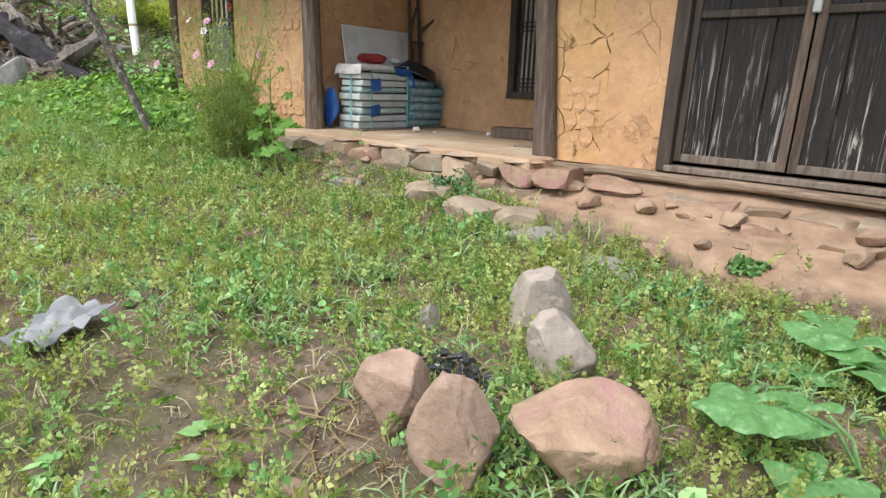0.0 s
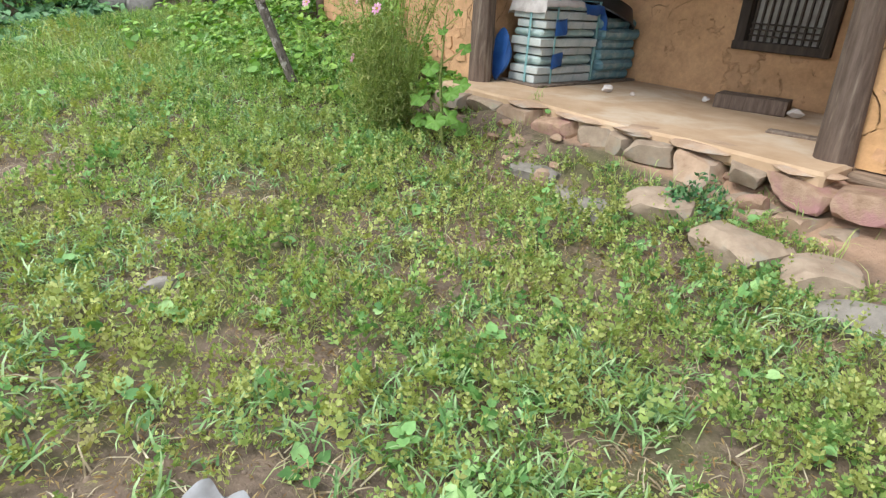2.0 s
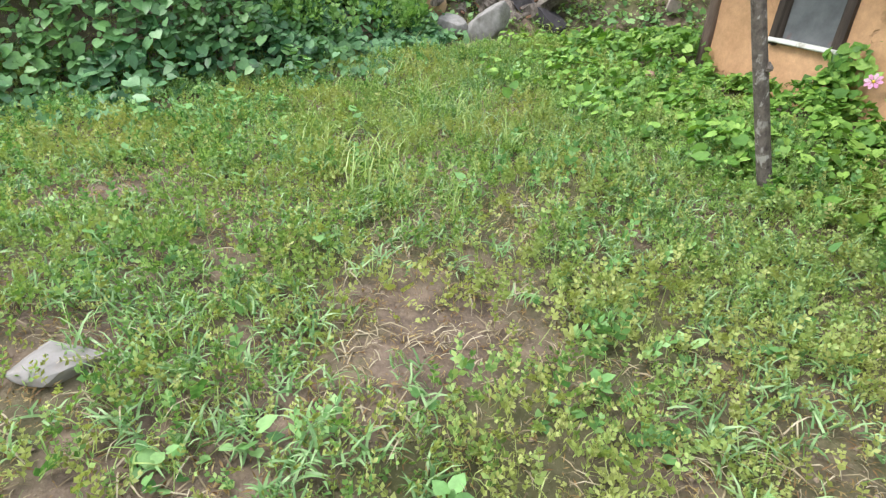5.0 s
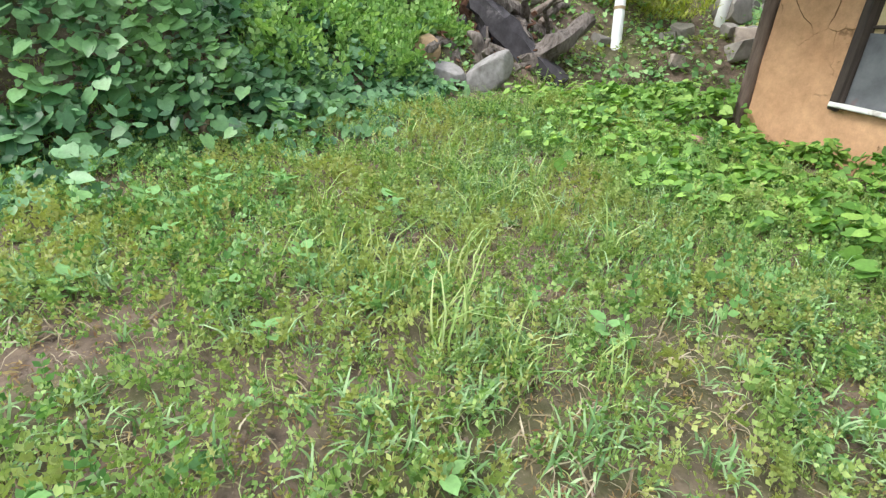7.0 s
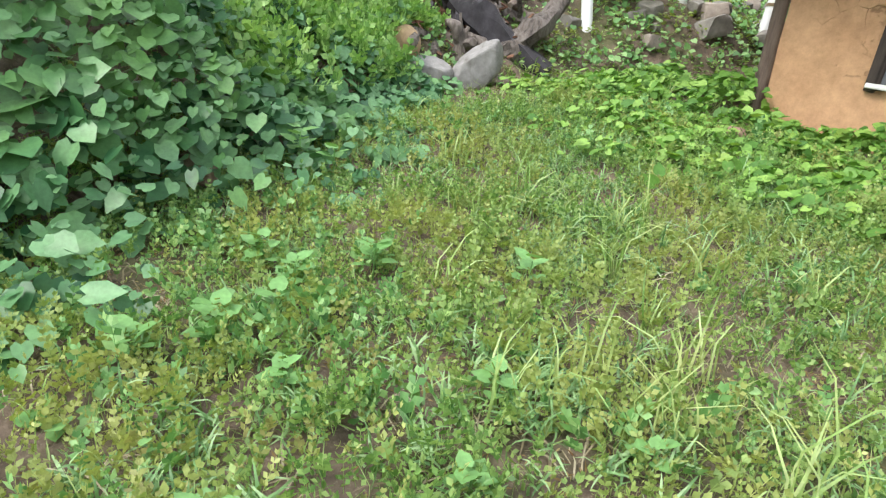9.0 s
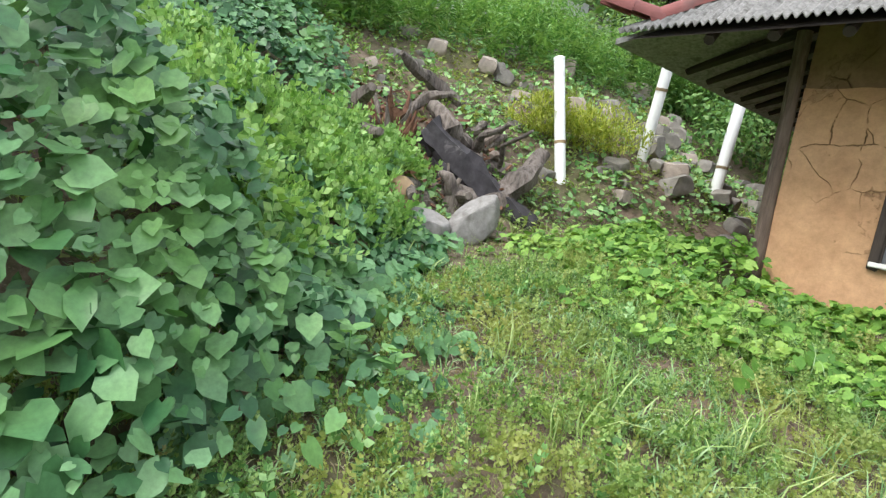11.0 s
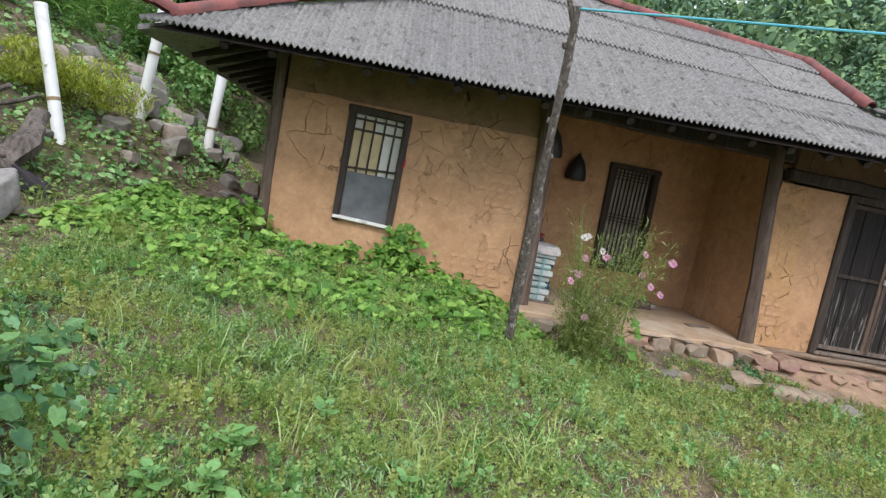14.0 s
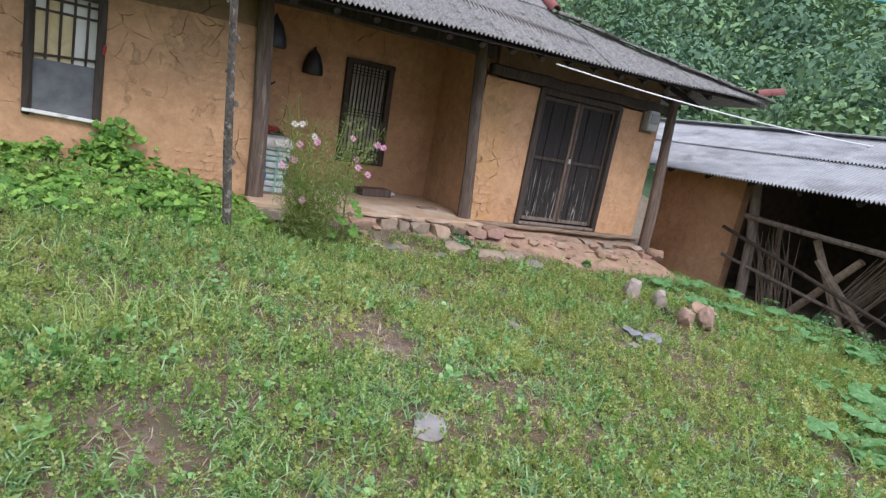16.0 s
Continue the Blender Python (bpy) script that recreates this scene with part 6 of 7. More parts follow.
def cover(x, y):
    """How thickly weeds stand at a place, 0 to 1."""
    c = smooth(-0.52, 0.12, 0.42 * field(x, y, 1.5, 0.4) + 0.5 * field(x, y, 5.2, 2.2) + 0.3 * field(x, y, 13.0, 0.6) + 0.3 * smooth(-5.0, -7.0, x))
    c = 0.08 + 0.92 * c
    for bx, by, rx, ry, k in BARE:
        c = c * (1 - k * np.exp(-(((x - bx) / rx) ** 2 + ((y - by) / ry) ** 2)))
    edge = 3.42 - 0.14 * (x + 0.5) + 0.16 * field(x, y, 2.6, 1.1)
    bank = (x > -5.3) & (x < 1.5)
    c = np.where(bank & (y > edge), 0.04 * (field(x, y, 4.0, 3.3) > 0.2), c)
    c = np.where((x < -5.3) & (y > 4.45), 0, c)
    c = np.where((x > 2.7) & (y > -2.2), 0.1 * c, c)
    return c


def sow(n, dense, x0=-11.5, x1=2.6, y0=-5.5, y1=4.6):
    x, y = rng.uniform(x0, x1, n), rng.uniform(y0, y1, n)
    keep = rng.uniform(0, 1, n) < dense(x, y)
    x, y = x[keep], y[keep]
    return x, y


def near(x, y):
    """Thins the plants that no step of the walk comes close to."""
    return np.where((y < -2.2) | ((x > -1.0) & (y < -0.6)) | (bank_depth(x, y) > 0.3), 0.12, 1.0)


# small leaves in little plants: each plant is a handful of leaves round a stem
def leaflets(name, plants, dense, per, size, height, material, label, shape=LEAF, tilt=0.25, spread=0.45, where=(-11.5, 2.6, -5.5, 4.6)):
    x, y = sow(plants, dense, *where)
    n = len(x)
    tall = height * rng.uniform(0.35, 1.25, n) * (0.8 + 0.4 * field(x, y, 1.9, 5.0))
    sz = size * rng.uniform(0.6, 1.4, n)
    px, py, tall, sz = (np.repeat(v, per) for v in (x, y, tall, sz))
    m = len(px)
    yaw = rng.uniform(0, 2 * np.pi, m)
    up = rng.uniform(0.1, 1, m)
    r = sz * rng.uniform(0.1, 0.9, m)
    px, py = px + np.cos(yaw) * r, py + np.sin(yaw) * r
    pos = np.stack([px, py, ground_z(px, py) + 0.004 + tall * up], 1)
    return many(name, *shape, pos, turned(m, tilt, yaw, spread), sz * rng.uniform(0.7, 1.2, m), material, label, "weeds")


# trailing sprigs: a stem with paired leaves, laid thickly in mats that swell and sink
def sprig(pairs, leaf, wide):
    tv, tf = [(0, -0.008, 0), (0, 0.008, 0), (1, 0.006, 0), (1, -0.006, 0)], [(0, 3, 2, 1)]
    for k in range(pairs):
        u = 0.22 + 0.78 * k / (pairs - 1)
        ln = leaf * (1.15 - 0.45 * u)
        for side in (-1, 1):
            d = Vector((0.5 + 0.4 * u, side * 0.85, 0.12)) if k % 2 else Vector((0.6 + 0.3 * u, side * 0.35, 0.7))
            d.normalize()
            w = d.cross(Vector((-0.4, 0, 1))).normalized() * ln * wide
            b0 = Vector((u, 0, 0))
            n0 = len(tv)
            tv += [tuple(b0), tuple(b0 + d * ln * 0.5 + w), tuple(b0 + d * ln - Vector((0, 0, 0.12 * ln))), tuple(b0 + d * ln * 0.5 - w)]
            tf.append((n0, n0 + 1, n0 + 2, n0 + 3))
    return tv, tf


SPRIG, BUSHY = sprig(5, 0.27, 0.31), sprig(5, 0.34, 0.33)
YARD = (-10.2, 1.3, -2.1, 3.75)


def swell(x, y):
    """How high the mat of weeds stands, 0 to 1."""
    return np.clip(0.5 + 0.42 * field(x, y, 4.3, 0.8) + 0.45 * field(x, y, 9.7, 1.9), 0, 1)


def sprigs(name, count, dense, length, shape, material, label, lift=0.75, rise=0.075):
    x, y = sow(count, dense, *YARD)
    n = len(x)
    h = swell(x, y)
    ln = length * rng.uniform(0.6, 1.35, n) * (0.7 + 0.5 * h)
    pos = np.stack([x, y, ground_z(x, y) + 0.004 + rise * h * rng.uniform(0, 1, n) ** 0.6], 1)
    return many(name, *shape, pos, turned(n, lift, None, 0.42), ln, material, label, "weeds")


def shade_side(x, y):
    """Green towards the vine bank, yellow towards the house's right end."""
    return smooth(-4.2, -6.6, x + 0.9 * field(x, y, 1.3, 1.5))


sprigs("low_weeds", 58000, lambda x, y: np.clip(cover(x, y) * (0.45 + 0.55 * shade_side(x, y) + 0.45 * field(x, y, 2.1, 1.3)), 0.02, 1) * near(x, y), 0.092, SPRIG, M["weed"], "low green weeds carpeting the yard in mats")
sprigs("yellow_weeds", 43000, lambda x, y: np.clip(cover(x, y) * (0.95 - 0.75 * shade_side(x, y) - 0.45 * field(x, y, 2.1, 1.3)), 0.02, 1) * near(x, y), 0.085, SPRIG, M["weed_yellow"], "yellowing low weeds between the path and the house")
sprigs("clover_weeds", 18000, lambda x, y: np.clip(cover(x, y) * (0.1 + 0.55 * field(x, y, 1.7, 4.0) + 0.5 * smooth(-6.8, -7.8, x) * smooth(0.7, -0.3, y)), 0, 1) * near(x, y), 0.115, BUSHY, M["weed_dark"], "broader dark green weeds in clumps", 0.7, 0.06)
leaflets("sparse_weeds", 26000, lambda x, y: np.where((y < -2.0) | (x > 1.2) | (x < -10.1), 0.5, 0.0) * np.clip(cover(x, y), 0, 1), 6, 0.04, 0.07, M["weed"], "rough weeds in the far parts of the yard", SLIM, 0.35, 0.5)
leaflets("dry_weeds", 72000, lambda x, y: np.clip(0.95 - cover(x, y) * 0.8 + 0.2 * field(x, y, 3, 2) + 0.15 * smooth(-6.0, -4.0, x) * (y < 2), 0, 0.85) * (y < 3.5) * near(x, y), 5, 0.026, 0.03, M["weed_dry"], "reddish dried weed stems and litter on bare soil", LANCE, 0.1)
leaflets("broadleaf_weeds", 1500, lambda x, y: cover(x, y) * near(x, y), 5, 0.045, 0.09, M["weed_dark"], "scattered broad-leaved weeds", HEART, 0.2, 0.3)
# crumbs of soil and small gravel on the bare places
x, y = sow(30000, lambda x, y: np.clip(1.05 - 1.1 * cover(x, y), 0.03, 1) * (y < 3.6) * near(x, y))
n = len(x)
CRUMB = ([(-0.5, -0.4, -0.2), (0.5, -0.5, -0.2), (0.45, 0.5, -0.2), (-0.5, 0.4, -0.2), (-0.3, -0.2, 0.35), (0.25, -0.3, 0.4), (0.3, 0.3, 0.3), (-0.25, 0.25, 0.45)],
         [(0, 1, 5, 4), (1, 2, 6, 5), (2, 3, 7, 6), (3, 0, 4, 7), (4, 5, 6, 7)])
many("soil_crumbs", *CRUMB, np.stack([x, y, ground_z(x, y) + 0.003], 1), turned(n, 0.0, None, 0.4), 0.004 + 0.016 * rng.uniform(0, 1, n) ** 4, M["crumb"], "soil crumbs and small gravel on bare earth", "gravel")


# single broad-leaved weeds that stand out of the mat
def heart_leaf(ln):
    bm = bmesh.new()
    vs = [bm.verts.new(Vector(v) * ln) for v in HEART[0]]
    for f in HEART[1]:
        bm.faces.new([vs[k] for k in f])
    return bm


def rosette(x, y, leaves, size, high, mat, label):
    z = float(ground_z(x, y))
    t = thing("broadleaf_plant", label, "weed", "broad-leaved weeds in the yard", at=(x, y, z))
    turn = rnd.uniform(0, 360)
    for k in range(leaves):
        up = 0.25 + 0.75 * k / (leaves - 1)
        yaw = turn + 137.5 * k
        r = size * 0.5 * (1.15 - 0.7 * up)
        lf = part("leaf", heart_leaf(size * rnd.uniform(0.75, 1.1)), mat, t)
        lf.matrix_basis = pose(r * math.cos(radians(yaw)), r * math.sin(radians(yaw)), 0.02 + high * up, rnd.uniform(-12, 12), -8 - 16 * up + rnd.uniform(-8, 8), yaw)
    part("stem", tubed([(0, 0, 0), (0.01, 0, high)], [0.004, 0.003], 5), M["weed_dark"], t)


for x, y, leaves, size, high in ((-7.97, -0.52, 9, 0.075, 0.13), (-8.1, 0.1, 8, 0.07, 0.14), (-7.62, -0.44, 7, 0.06, 0.1), (-7.3, 0.07, 7, 0.065, 0.1), (-6.88, 0.22, 6, 0.055, 0.09), (-7.05, -0.22, 6, 0.06, 0.09),
                                 (-7.75, 0.6, 8, 0.07, 0.15), (-7.99, -0.76, 7, 0.075, 0.1), (-6.46, 0.98, 6, 0.06, 0.12), (-6.76, -0.14, 5, 0.05, 0.08), (-8.37, -0.25, 9, 0.07, 0.14), (-8.15, -0.2, 9, 0.07, 0.12),
                                 (-8.16, 0.15, 8, 0.07, 0.12), (-8.0, -0.33, 8, 0.07, 0.1), (-9.3, 0.28, 14, 0.085, 0.26), (-9.12, 0.4, 10, 0.075, 0.2), (-3.3, 2.74, 12, 0.05, 0.32), (-4.3, 0.6, 7, 0.05, 0.07), (-2.73, 1.87, 7, 0.05, 0.06),
                                 (-7.25, -0.75, 8, 0.07, 0.08), (-6.2, -0.7, 6, 0.055, 0.08), (-5.0, 0.95, 6, 0.05, 0.06), (-4.7, 0.35, 6, 0.05, 0.07), (-2.5, 1.3, 7, 0.045, 0.06), (-1.9, 1.5, 7, 0.045, 0.06), (-0.75, 2.05, 8, 0.05, 0.1), (-1.75, 2.3, 6, 0.04, 0.06)):
    rosette(x, y, leaves, size, high, M["weed_dark"], "broad-leaved green weed standing in the yard")


def tufts(name, count, dense, per, length, material, label, lean=0.95, flat=False):
    x, y = sow(count, dense)
    n = len(x)
    ln = length * rng.uniform(0.5, 1.4, n)
    px, py, ln = (np.repeat(v, per) for v in (x, y, ln))
    m = len(px)
    px, py = px + rng.normal(0, 0.022, m), py + rng.normal(0, 0.022, m)
    pos = np.stack([px, py, ground_z(px, py)], 1)
    ln = ln * rng.uniform(0.5, 1.1, m)
    size = np.stack([ln, np.sqrt(ln * 0.18), ln * 2.2], 1)
    return many(name, *BLADE, pos, turned(m, lean, None, 0.32), size, material, label, "grass")


tufts("short_grass", 9000, lambda x, y: cover(x, y) * np.clip(0.35 + 0.6 * field(x, y, 1.3, 1.0), 0.05, 1) * near(x, y), 6, 0.1, M["blade"], "short grass tufts among the weeds", 0.75)
tufts("dry_stalks", 11000, lambda x, y: np.clip(1.0 - 0.6 * cover(x, y), 0, 1) * (y < 3.4) * near(x, y), 5, 0.11, M["straw"], "bleached straw and dry stalks lying among the weeds", 0.08)
tufts("long_grass", 420, lambda x, y: np.clip(cover(x, y) * (0.25 + field(x, y, 0.8, 2.6)), 0, 1) * (x < -5.6) * (y > 0.6) * near(x, y), 12, 0.26, M["blade"], "long arching grass tufts in the yard", 0.85)
tufts("meadow_grass", 9000, lambda x, y: smooth(-6.0, -6.8, x + 0.5 * field(x, y, 1.7, 0.2)) * smooth(0.3, 0.9, y + 0.3 * field(x, y, 2.3, 1.2)) * smooth(-10.6, -9.6, x) * (y < 3.0) * np.clip(0.4 + 0.6 * field(x, y, 3.1, 2.2), 0.05, 1), 9, 0.16, M["mint_blade"], "soft light green grass in the upper yard", 0.85)
# pale creeping grass with broad short blades, in spreading patches
x, y = sow(13500, lambda x, y: np.clip(0.45 * cover(x, y) + 0.35, 0, 1) * smooth(-0.25, 0.35, field(x, y, 1.9, 3.6) + 0.25 * field(x, y, 6.0, 1.1) + 0.35 * smooth(1.6, 0.4, np.abs(x + 4.9))) * (y < 3.2) * near(x, y), *YARD)
per = 9
x, y, ln = np.repeat(x, per), np.repeat(y, per), np.repeat(rng.uniform(0.05, 0.115, len(x)), per) * rng.uniform(0.6, 1.15, len(x) * per)
x, y = x + rng.normal(0, 0.02, len(x)), y + rng.normal(0, 0.02, len(x))
many("creeping_grass", *BLADE, np.stack([x, y, ground_z(x, y) + 0.008 + 0.05 * swell(x, y)], 1), turned(len(x), 0.42, None, 0.36), np.stack([ln, np.full(len(x), 0.22), ln * 1.6], 1), M["mint_blade"], "pale green creeping grass in spreading patches", "grass")
x, y = sow(60000, lambda x, y: np.clip(cover(x, y) * (0.3 + 0.25 * smooth(-3.0, -6.5, x) + 0.5 * field(x, y, 1.2, 0.9)), 0.03, 1) * near(x, y))
ln = rng.uniform(0.05, 0.15, len(x)) * (1 + 0.5 * field(x, y, 1.6, 2.0))
many("fine_grass", *FINE, np.stack([x, y, ground_z(x, y)], 1), turned(len(x), 0.8, None, 0.4), np.stack([ln, np.full(len(x), 0.1), ln * 1.6], 1), M["blade"], "fine green grass through the weeds", "grass")
tufts("drain_grass", 900, lambda x, y: ((np.abs(y - (3.45 - 0.14 * (x + 0.5))) < 0.32) & (x > -5.4) & (x < -1.5)) * 0.9, 10, 0.16, M["blade"], "dense grass along the house drain", 0.9)
tufts("bank_grass", 900, lambda x, y: np.where((bank_depth(x, y) > -0.2) & (y > 2.6), 0.6, 0.0), 10, 0.24, M["blade"], "grass on the bank behind the logs", 0.9)
# long arching clumps that stand out in the yard
cl = ((-7.2, 0.3, 0.4), (-7.7, 1.06, 0.4), (-8.55, 1.3, 0.36), (-6.95, 0.34, 0.34), (-6.6, 0.42, 0.4), (-7.4, 1.3, 0.34), (-8.5, 0.85, 0.3), (-7.93, 1.62, 0.36), (-7.1, 0.68, 0.34), (-6.42, 0.62, 0.24), (-7.26, 0.05, 0.26), (-8.2, 1.27, 0.36), (-9.2, 1.3, 0.3), (-7.95, 0.3, 0.28), (-6.25, 0.87, 0.26))
n = 16
cx, cy, cl_len = (np.repeat(v, n) for v in np.array(cl).T)
cx, cy = cx + rng.normal(0, 0.05, len(cx)), cy + rng.normal(0, 0.05, len(cx))
cl_len = cl_len * rng.uniform(0.5, 1.15, len(cx))
many("arching_grass", *BLADE, np.stack([cx, cy, ground_z(cx, cy)], 1), turned(len(cx), 0.95, None, 0.3), np.stack([cl_len, np.full(len(cx), 0.21), cl_len * 2.4], 1), M["blade"], "tall arching clumps of pale green grass", "grass")


# ---- vines ----
def vine_top(x, y):
    d = bank_depth(x, y)
    t = 0.18 + 0.2 * field(x, y, 2.6, 0.7) + 0.18 * field(x, y, 6.5, 1.7)
    hump = 1.15 * np.exp(-(((x + 9.75) / 0.8) ** 2 + ((y + 1.0) / 1.0) ** 2)) + 0.7 * np.exp(-(((x + 9.6) / 0.8) ** 2 + ((y + 3.0) / 1.2) ** 2))
    return np.clip(t, 0.04, 1) * (0.35 + 0.65 * smooth(-0.5, 0.6, d)) + hump


def vines(name, n, dense, size, material, label, box4, tops, toward=(0.55, -0.25)):
    x, y = rng.uniform(box4[0], box4[1], n), rng.uniform(box4[2], box4[3], n)
    keep = rng.uniform(0, 1, n) < dense(x, y)
    x, y = x[keep], y[keep]
    m = len(x)
    h = tops(x, y)
    z = ground_z(x, y) + 0.02 + h * (1 - 0.9 * rng.uniform(0, 1, m) ** 1.6)
    out = np.stack([np.full(m, toward[0]), np.full(m, toward[1]), np.full(m, 0.95)], 1)
    sz = size * (0.4 + 1.05 * rng.uniform(0, 1, m) ** 1.4)
    # tips hang downhill
    w = out + rng.normal(0, 0.42, (m, 3))
    w /= np.linalg.norm(w, axis=1)[:, None]
    tip = np.array([toward[0], toward[1], -0.45]) + rng.normal(0, 0.55, (m, 3))
    xa = tip - w * np.sum(tip * w, 1)[:, None]
    xa /= np.linalg.norm(xa, axis=1)[:, None]
    basis = np.stack([xa, np.cross(w, xa), w], 2)
    return many(name, *HEART, np.stack([x, y, z], 1), basis, np.stack([sz, sz * rng.uniform(0.7, 1.15, m), sz * rng.uniform(0.2, 1.6, m)], 1), material, label, "vine")


def kept_clear(x, y):
    """The boulders and logs that the creepers leave free."""
    return 1 - np.exp(-((((x + 11.2) / 0.45) ** 2 + ((y - 2.42) / 0.45) ** 2) ** 2)) - np.exp(-((((x + 11.75) / 0.5) ** 2 + ((y - 3.35) / 0.5) ** 2) ** 2))


def bank_dense(x, y):
    d = bank_depth(x, y)
    c = np.where((d > -0.2) & (d < 4.0), 1.0, np.where((d > -0.9) & (y < 1.4), 0.3 * smooth(-0.9, -0.2, d + 0.35 * field(x, y, 3.3, 1.2)), 0.0)) * np.where(y > 2.0, np.clip(1 - (y - 2.0) / 0.8, 0, 1), 1)
    gaps = 0.3 + 0.7 * smooth(-0.5, 0.1, field(x, y, 8.3, 1.4) + 0.5 * field(x, y, 3.1, 0.3))
    return c * gaps * np.clip(kept_clear(x, y), 0, 1) * np.clip(0.75 + 0.6 * field(x, y, 1.7, 2.0), 0.15, 1) * smooth(4.2, 2.6, d)


vines("vine_bank", 118000, bank_dense, 0.09, M["vine"], "dark heart-leaved vines smothering the bank", (-15, -7.9, -5.5, 3.0), vine_top)
n = 5600
bx, by = rng.uniform(-12.2, -9.2, n), rng.uniform(0.1, 2.7, n)
bd = bank_depth(bx, by)
keep = (bd > 0.15) & (bd < 2.6) & (kept_clear(bx, by) > 0.6) & (rng.uniform(0, 1, n) < np.clip(0.5 + 0.9 * field(bx, by, 1.5, 2.9) + 0.3 * (by - 0.6), 0.05, 1))
bx, by = bx[keep], by[keep]
many("bank_brush", *BUSHY, np.stack([bx, by, ground_z(bx, by) + vine_top(bx, by) * rng.uniform(0.2, 0.9, len(bx))], 1), turned(len(bx), 0.8, None, 0.4), rng.uniform(0.14, 0.3, len(bx)), M["brush_light"], "light green leafy weeds growing through the vines", "weeds")
leaflets("bank_weeds", 14000, lambda x, y: np.where((bank_depth(x, y) > -0.1) & (kept_clear(x, y) > 0.5), 0.75, 0) * np.where((y > 2.5) | (bank_depth(x, y) > 2.2), 1, 0.25), 6, 0.06, 0.14, M["weed"], "rough green weeds on the bank", where=(-17, -8.3, -5, 11))


vines("bank_creeper", 15000, lambda x, y: np.where((bank_depth(x, y) > 0.0) & (bank_depth(x, y) < 4.2) & (y > 1.8), np.clip(0.55 + 0.8 * field(x, y, 1.9, 4.4), 0.08, 1), 0), 0.075, M["weed_dark"], "mixed green creepers and weeds over the rubble bank", (-16, -9.2, 1.8, 10.5), lambda x, y: 0.1 + 0.08 * field(x, y, 3.9, 1.4), (0.3, -0.5))


def patch(x, y):
    low = 2.15 + 0.5 * smooth(-9.0, -10.2, x) + 0.6 * smooth(-6.9, -5.9, x) + 0.25 * field(x, y, 2.4, 1.0) + 0.25 * field(x, y, 6.1, 0.2)
    c = np.where((y > low) & (x > -10.6) & (x < -5.75) & (y < 4.5), 1.0, 0.0)
    c = np.maximum(c, np.where((x < -8.9) & (x > -10.7) & (y > 2.9) & (y < 5.4) & (bank_depth(x, y) < 0.5), 1.0, 0))
    return c


vines("vine_patch", 34000, lambda x, y: patch(x, y) * np.clip(0.7 + 0.6 * field(x, y, 3.7, 2.1), 0.1, 1) * (0.15 + 0.85 * smooth(-0.3, 0.2, field(x, y, 9.1, 0.4))) * (0.22 + 0.78 * smooth(2.3, 3.2, y + 0.3 * field(x, y, 2.9, 1.9))), 0.078, M["vine_bright"], "bright green creeping vine leaves against the clay wall", (-10.8, -5.7, 1.9, 5.4),
      lambda x, y: np.clip(0.1 + 0.08 * field(x, y, 3.1, 0.3) + 0.08 * field(x, y, 7.1, 0.9) + 0.3 * np.exp(-(((x + 9.15) / 0.35) ** 2 + ((y - 4.55) / 0.4) ** 2)) * 1.6 + 0.2 * np.exp(-(((x + 7.35) / 0.22) ** 2 + ((y - 4.4) / 0.2) ** 2)), 0.03, 1), (0.05, -0.3))
n = 150
wx, wz = rng.normal(-7.32, 0.12, n), rng.uniform(0.2, 0.68, n)
basis = facing(np.tile(np.array([[0.0, -1.0, 0.35]]), (n, 1)), 0.35)
ob = many("wall_creeper", *HEART, np.stack([wx, 4.47 - rng.uniform(0, 0.1, n), wz], 1), basis, rng.uniform(0.05, 0.11, n), M["vine_bright"], "green creeper climbing under the window corner", "vine")

# ---- tall weeds, the yellow bush and shrubs up the bank ----
g = np.random.default_rng(21)
px, py = g.uniform(-22, -8.5, 5200), g.uniform(0.5, 16, 5200)
d = bank_depth(px, py)
keep = (d > 3.0) & (d < 6.5) & (py > 1.8)
px, py = px[keep][:1100], py[keep][:1100]
ht = g.uniform(0.8, 1.35, len(px))
per = 44
X, Y, H = (np.repeat(v, per) for v in (px, py, ht))
u = np.tile(np.linspace(0.12, 1, per), len(px))
Z = ground_z(X, Y) + H * u
lean = np.repeat(g.normal(0, 0.12, (len(px), 2)), per, 0) * (u ** 2)[:, None]
pos = np.stack([X + lean[:, 0], Y + lean[:, 1], Z], 1)
many("tall_weeds", *LANCE, pos, turned(len(X), 0.35, None, 0.35), 0.2 * (1.15 - 0.6 * u) * np.repeat(g.uniform(0.8, 1.3, len(px)), per), M["tall_weed"], "dense stand of tall green weeds on the upper bank", "weeds")
pts, nv = crown_points(5200, 0.75, 9, 5)
bx, by = -12.0, 5.6
many("yellow_bush", *LANCE, pts * np.array([1.1, 0.9, 0.55]) + np.array([bx, by, float(ground_z(bx, by)) + 0.45]), turned(5200, 0.8, None, 0.4), rng.uniform(0.06, 0.13, 5200), M["yellow_bush"], "feathery yellow-green bush on the bank", "bush")
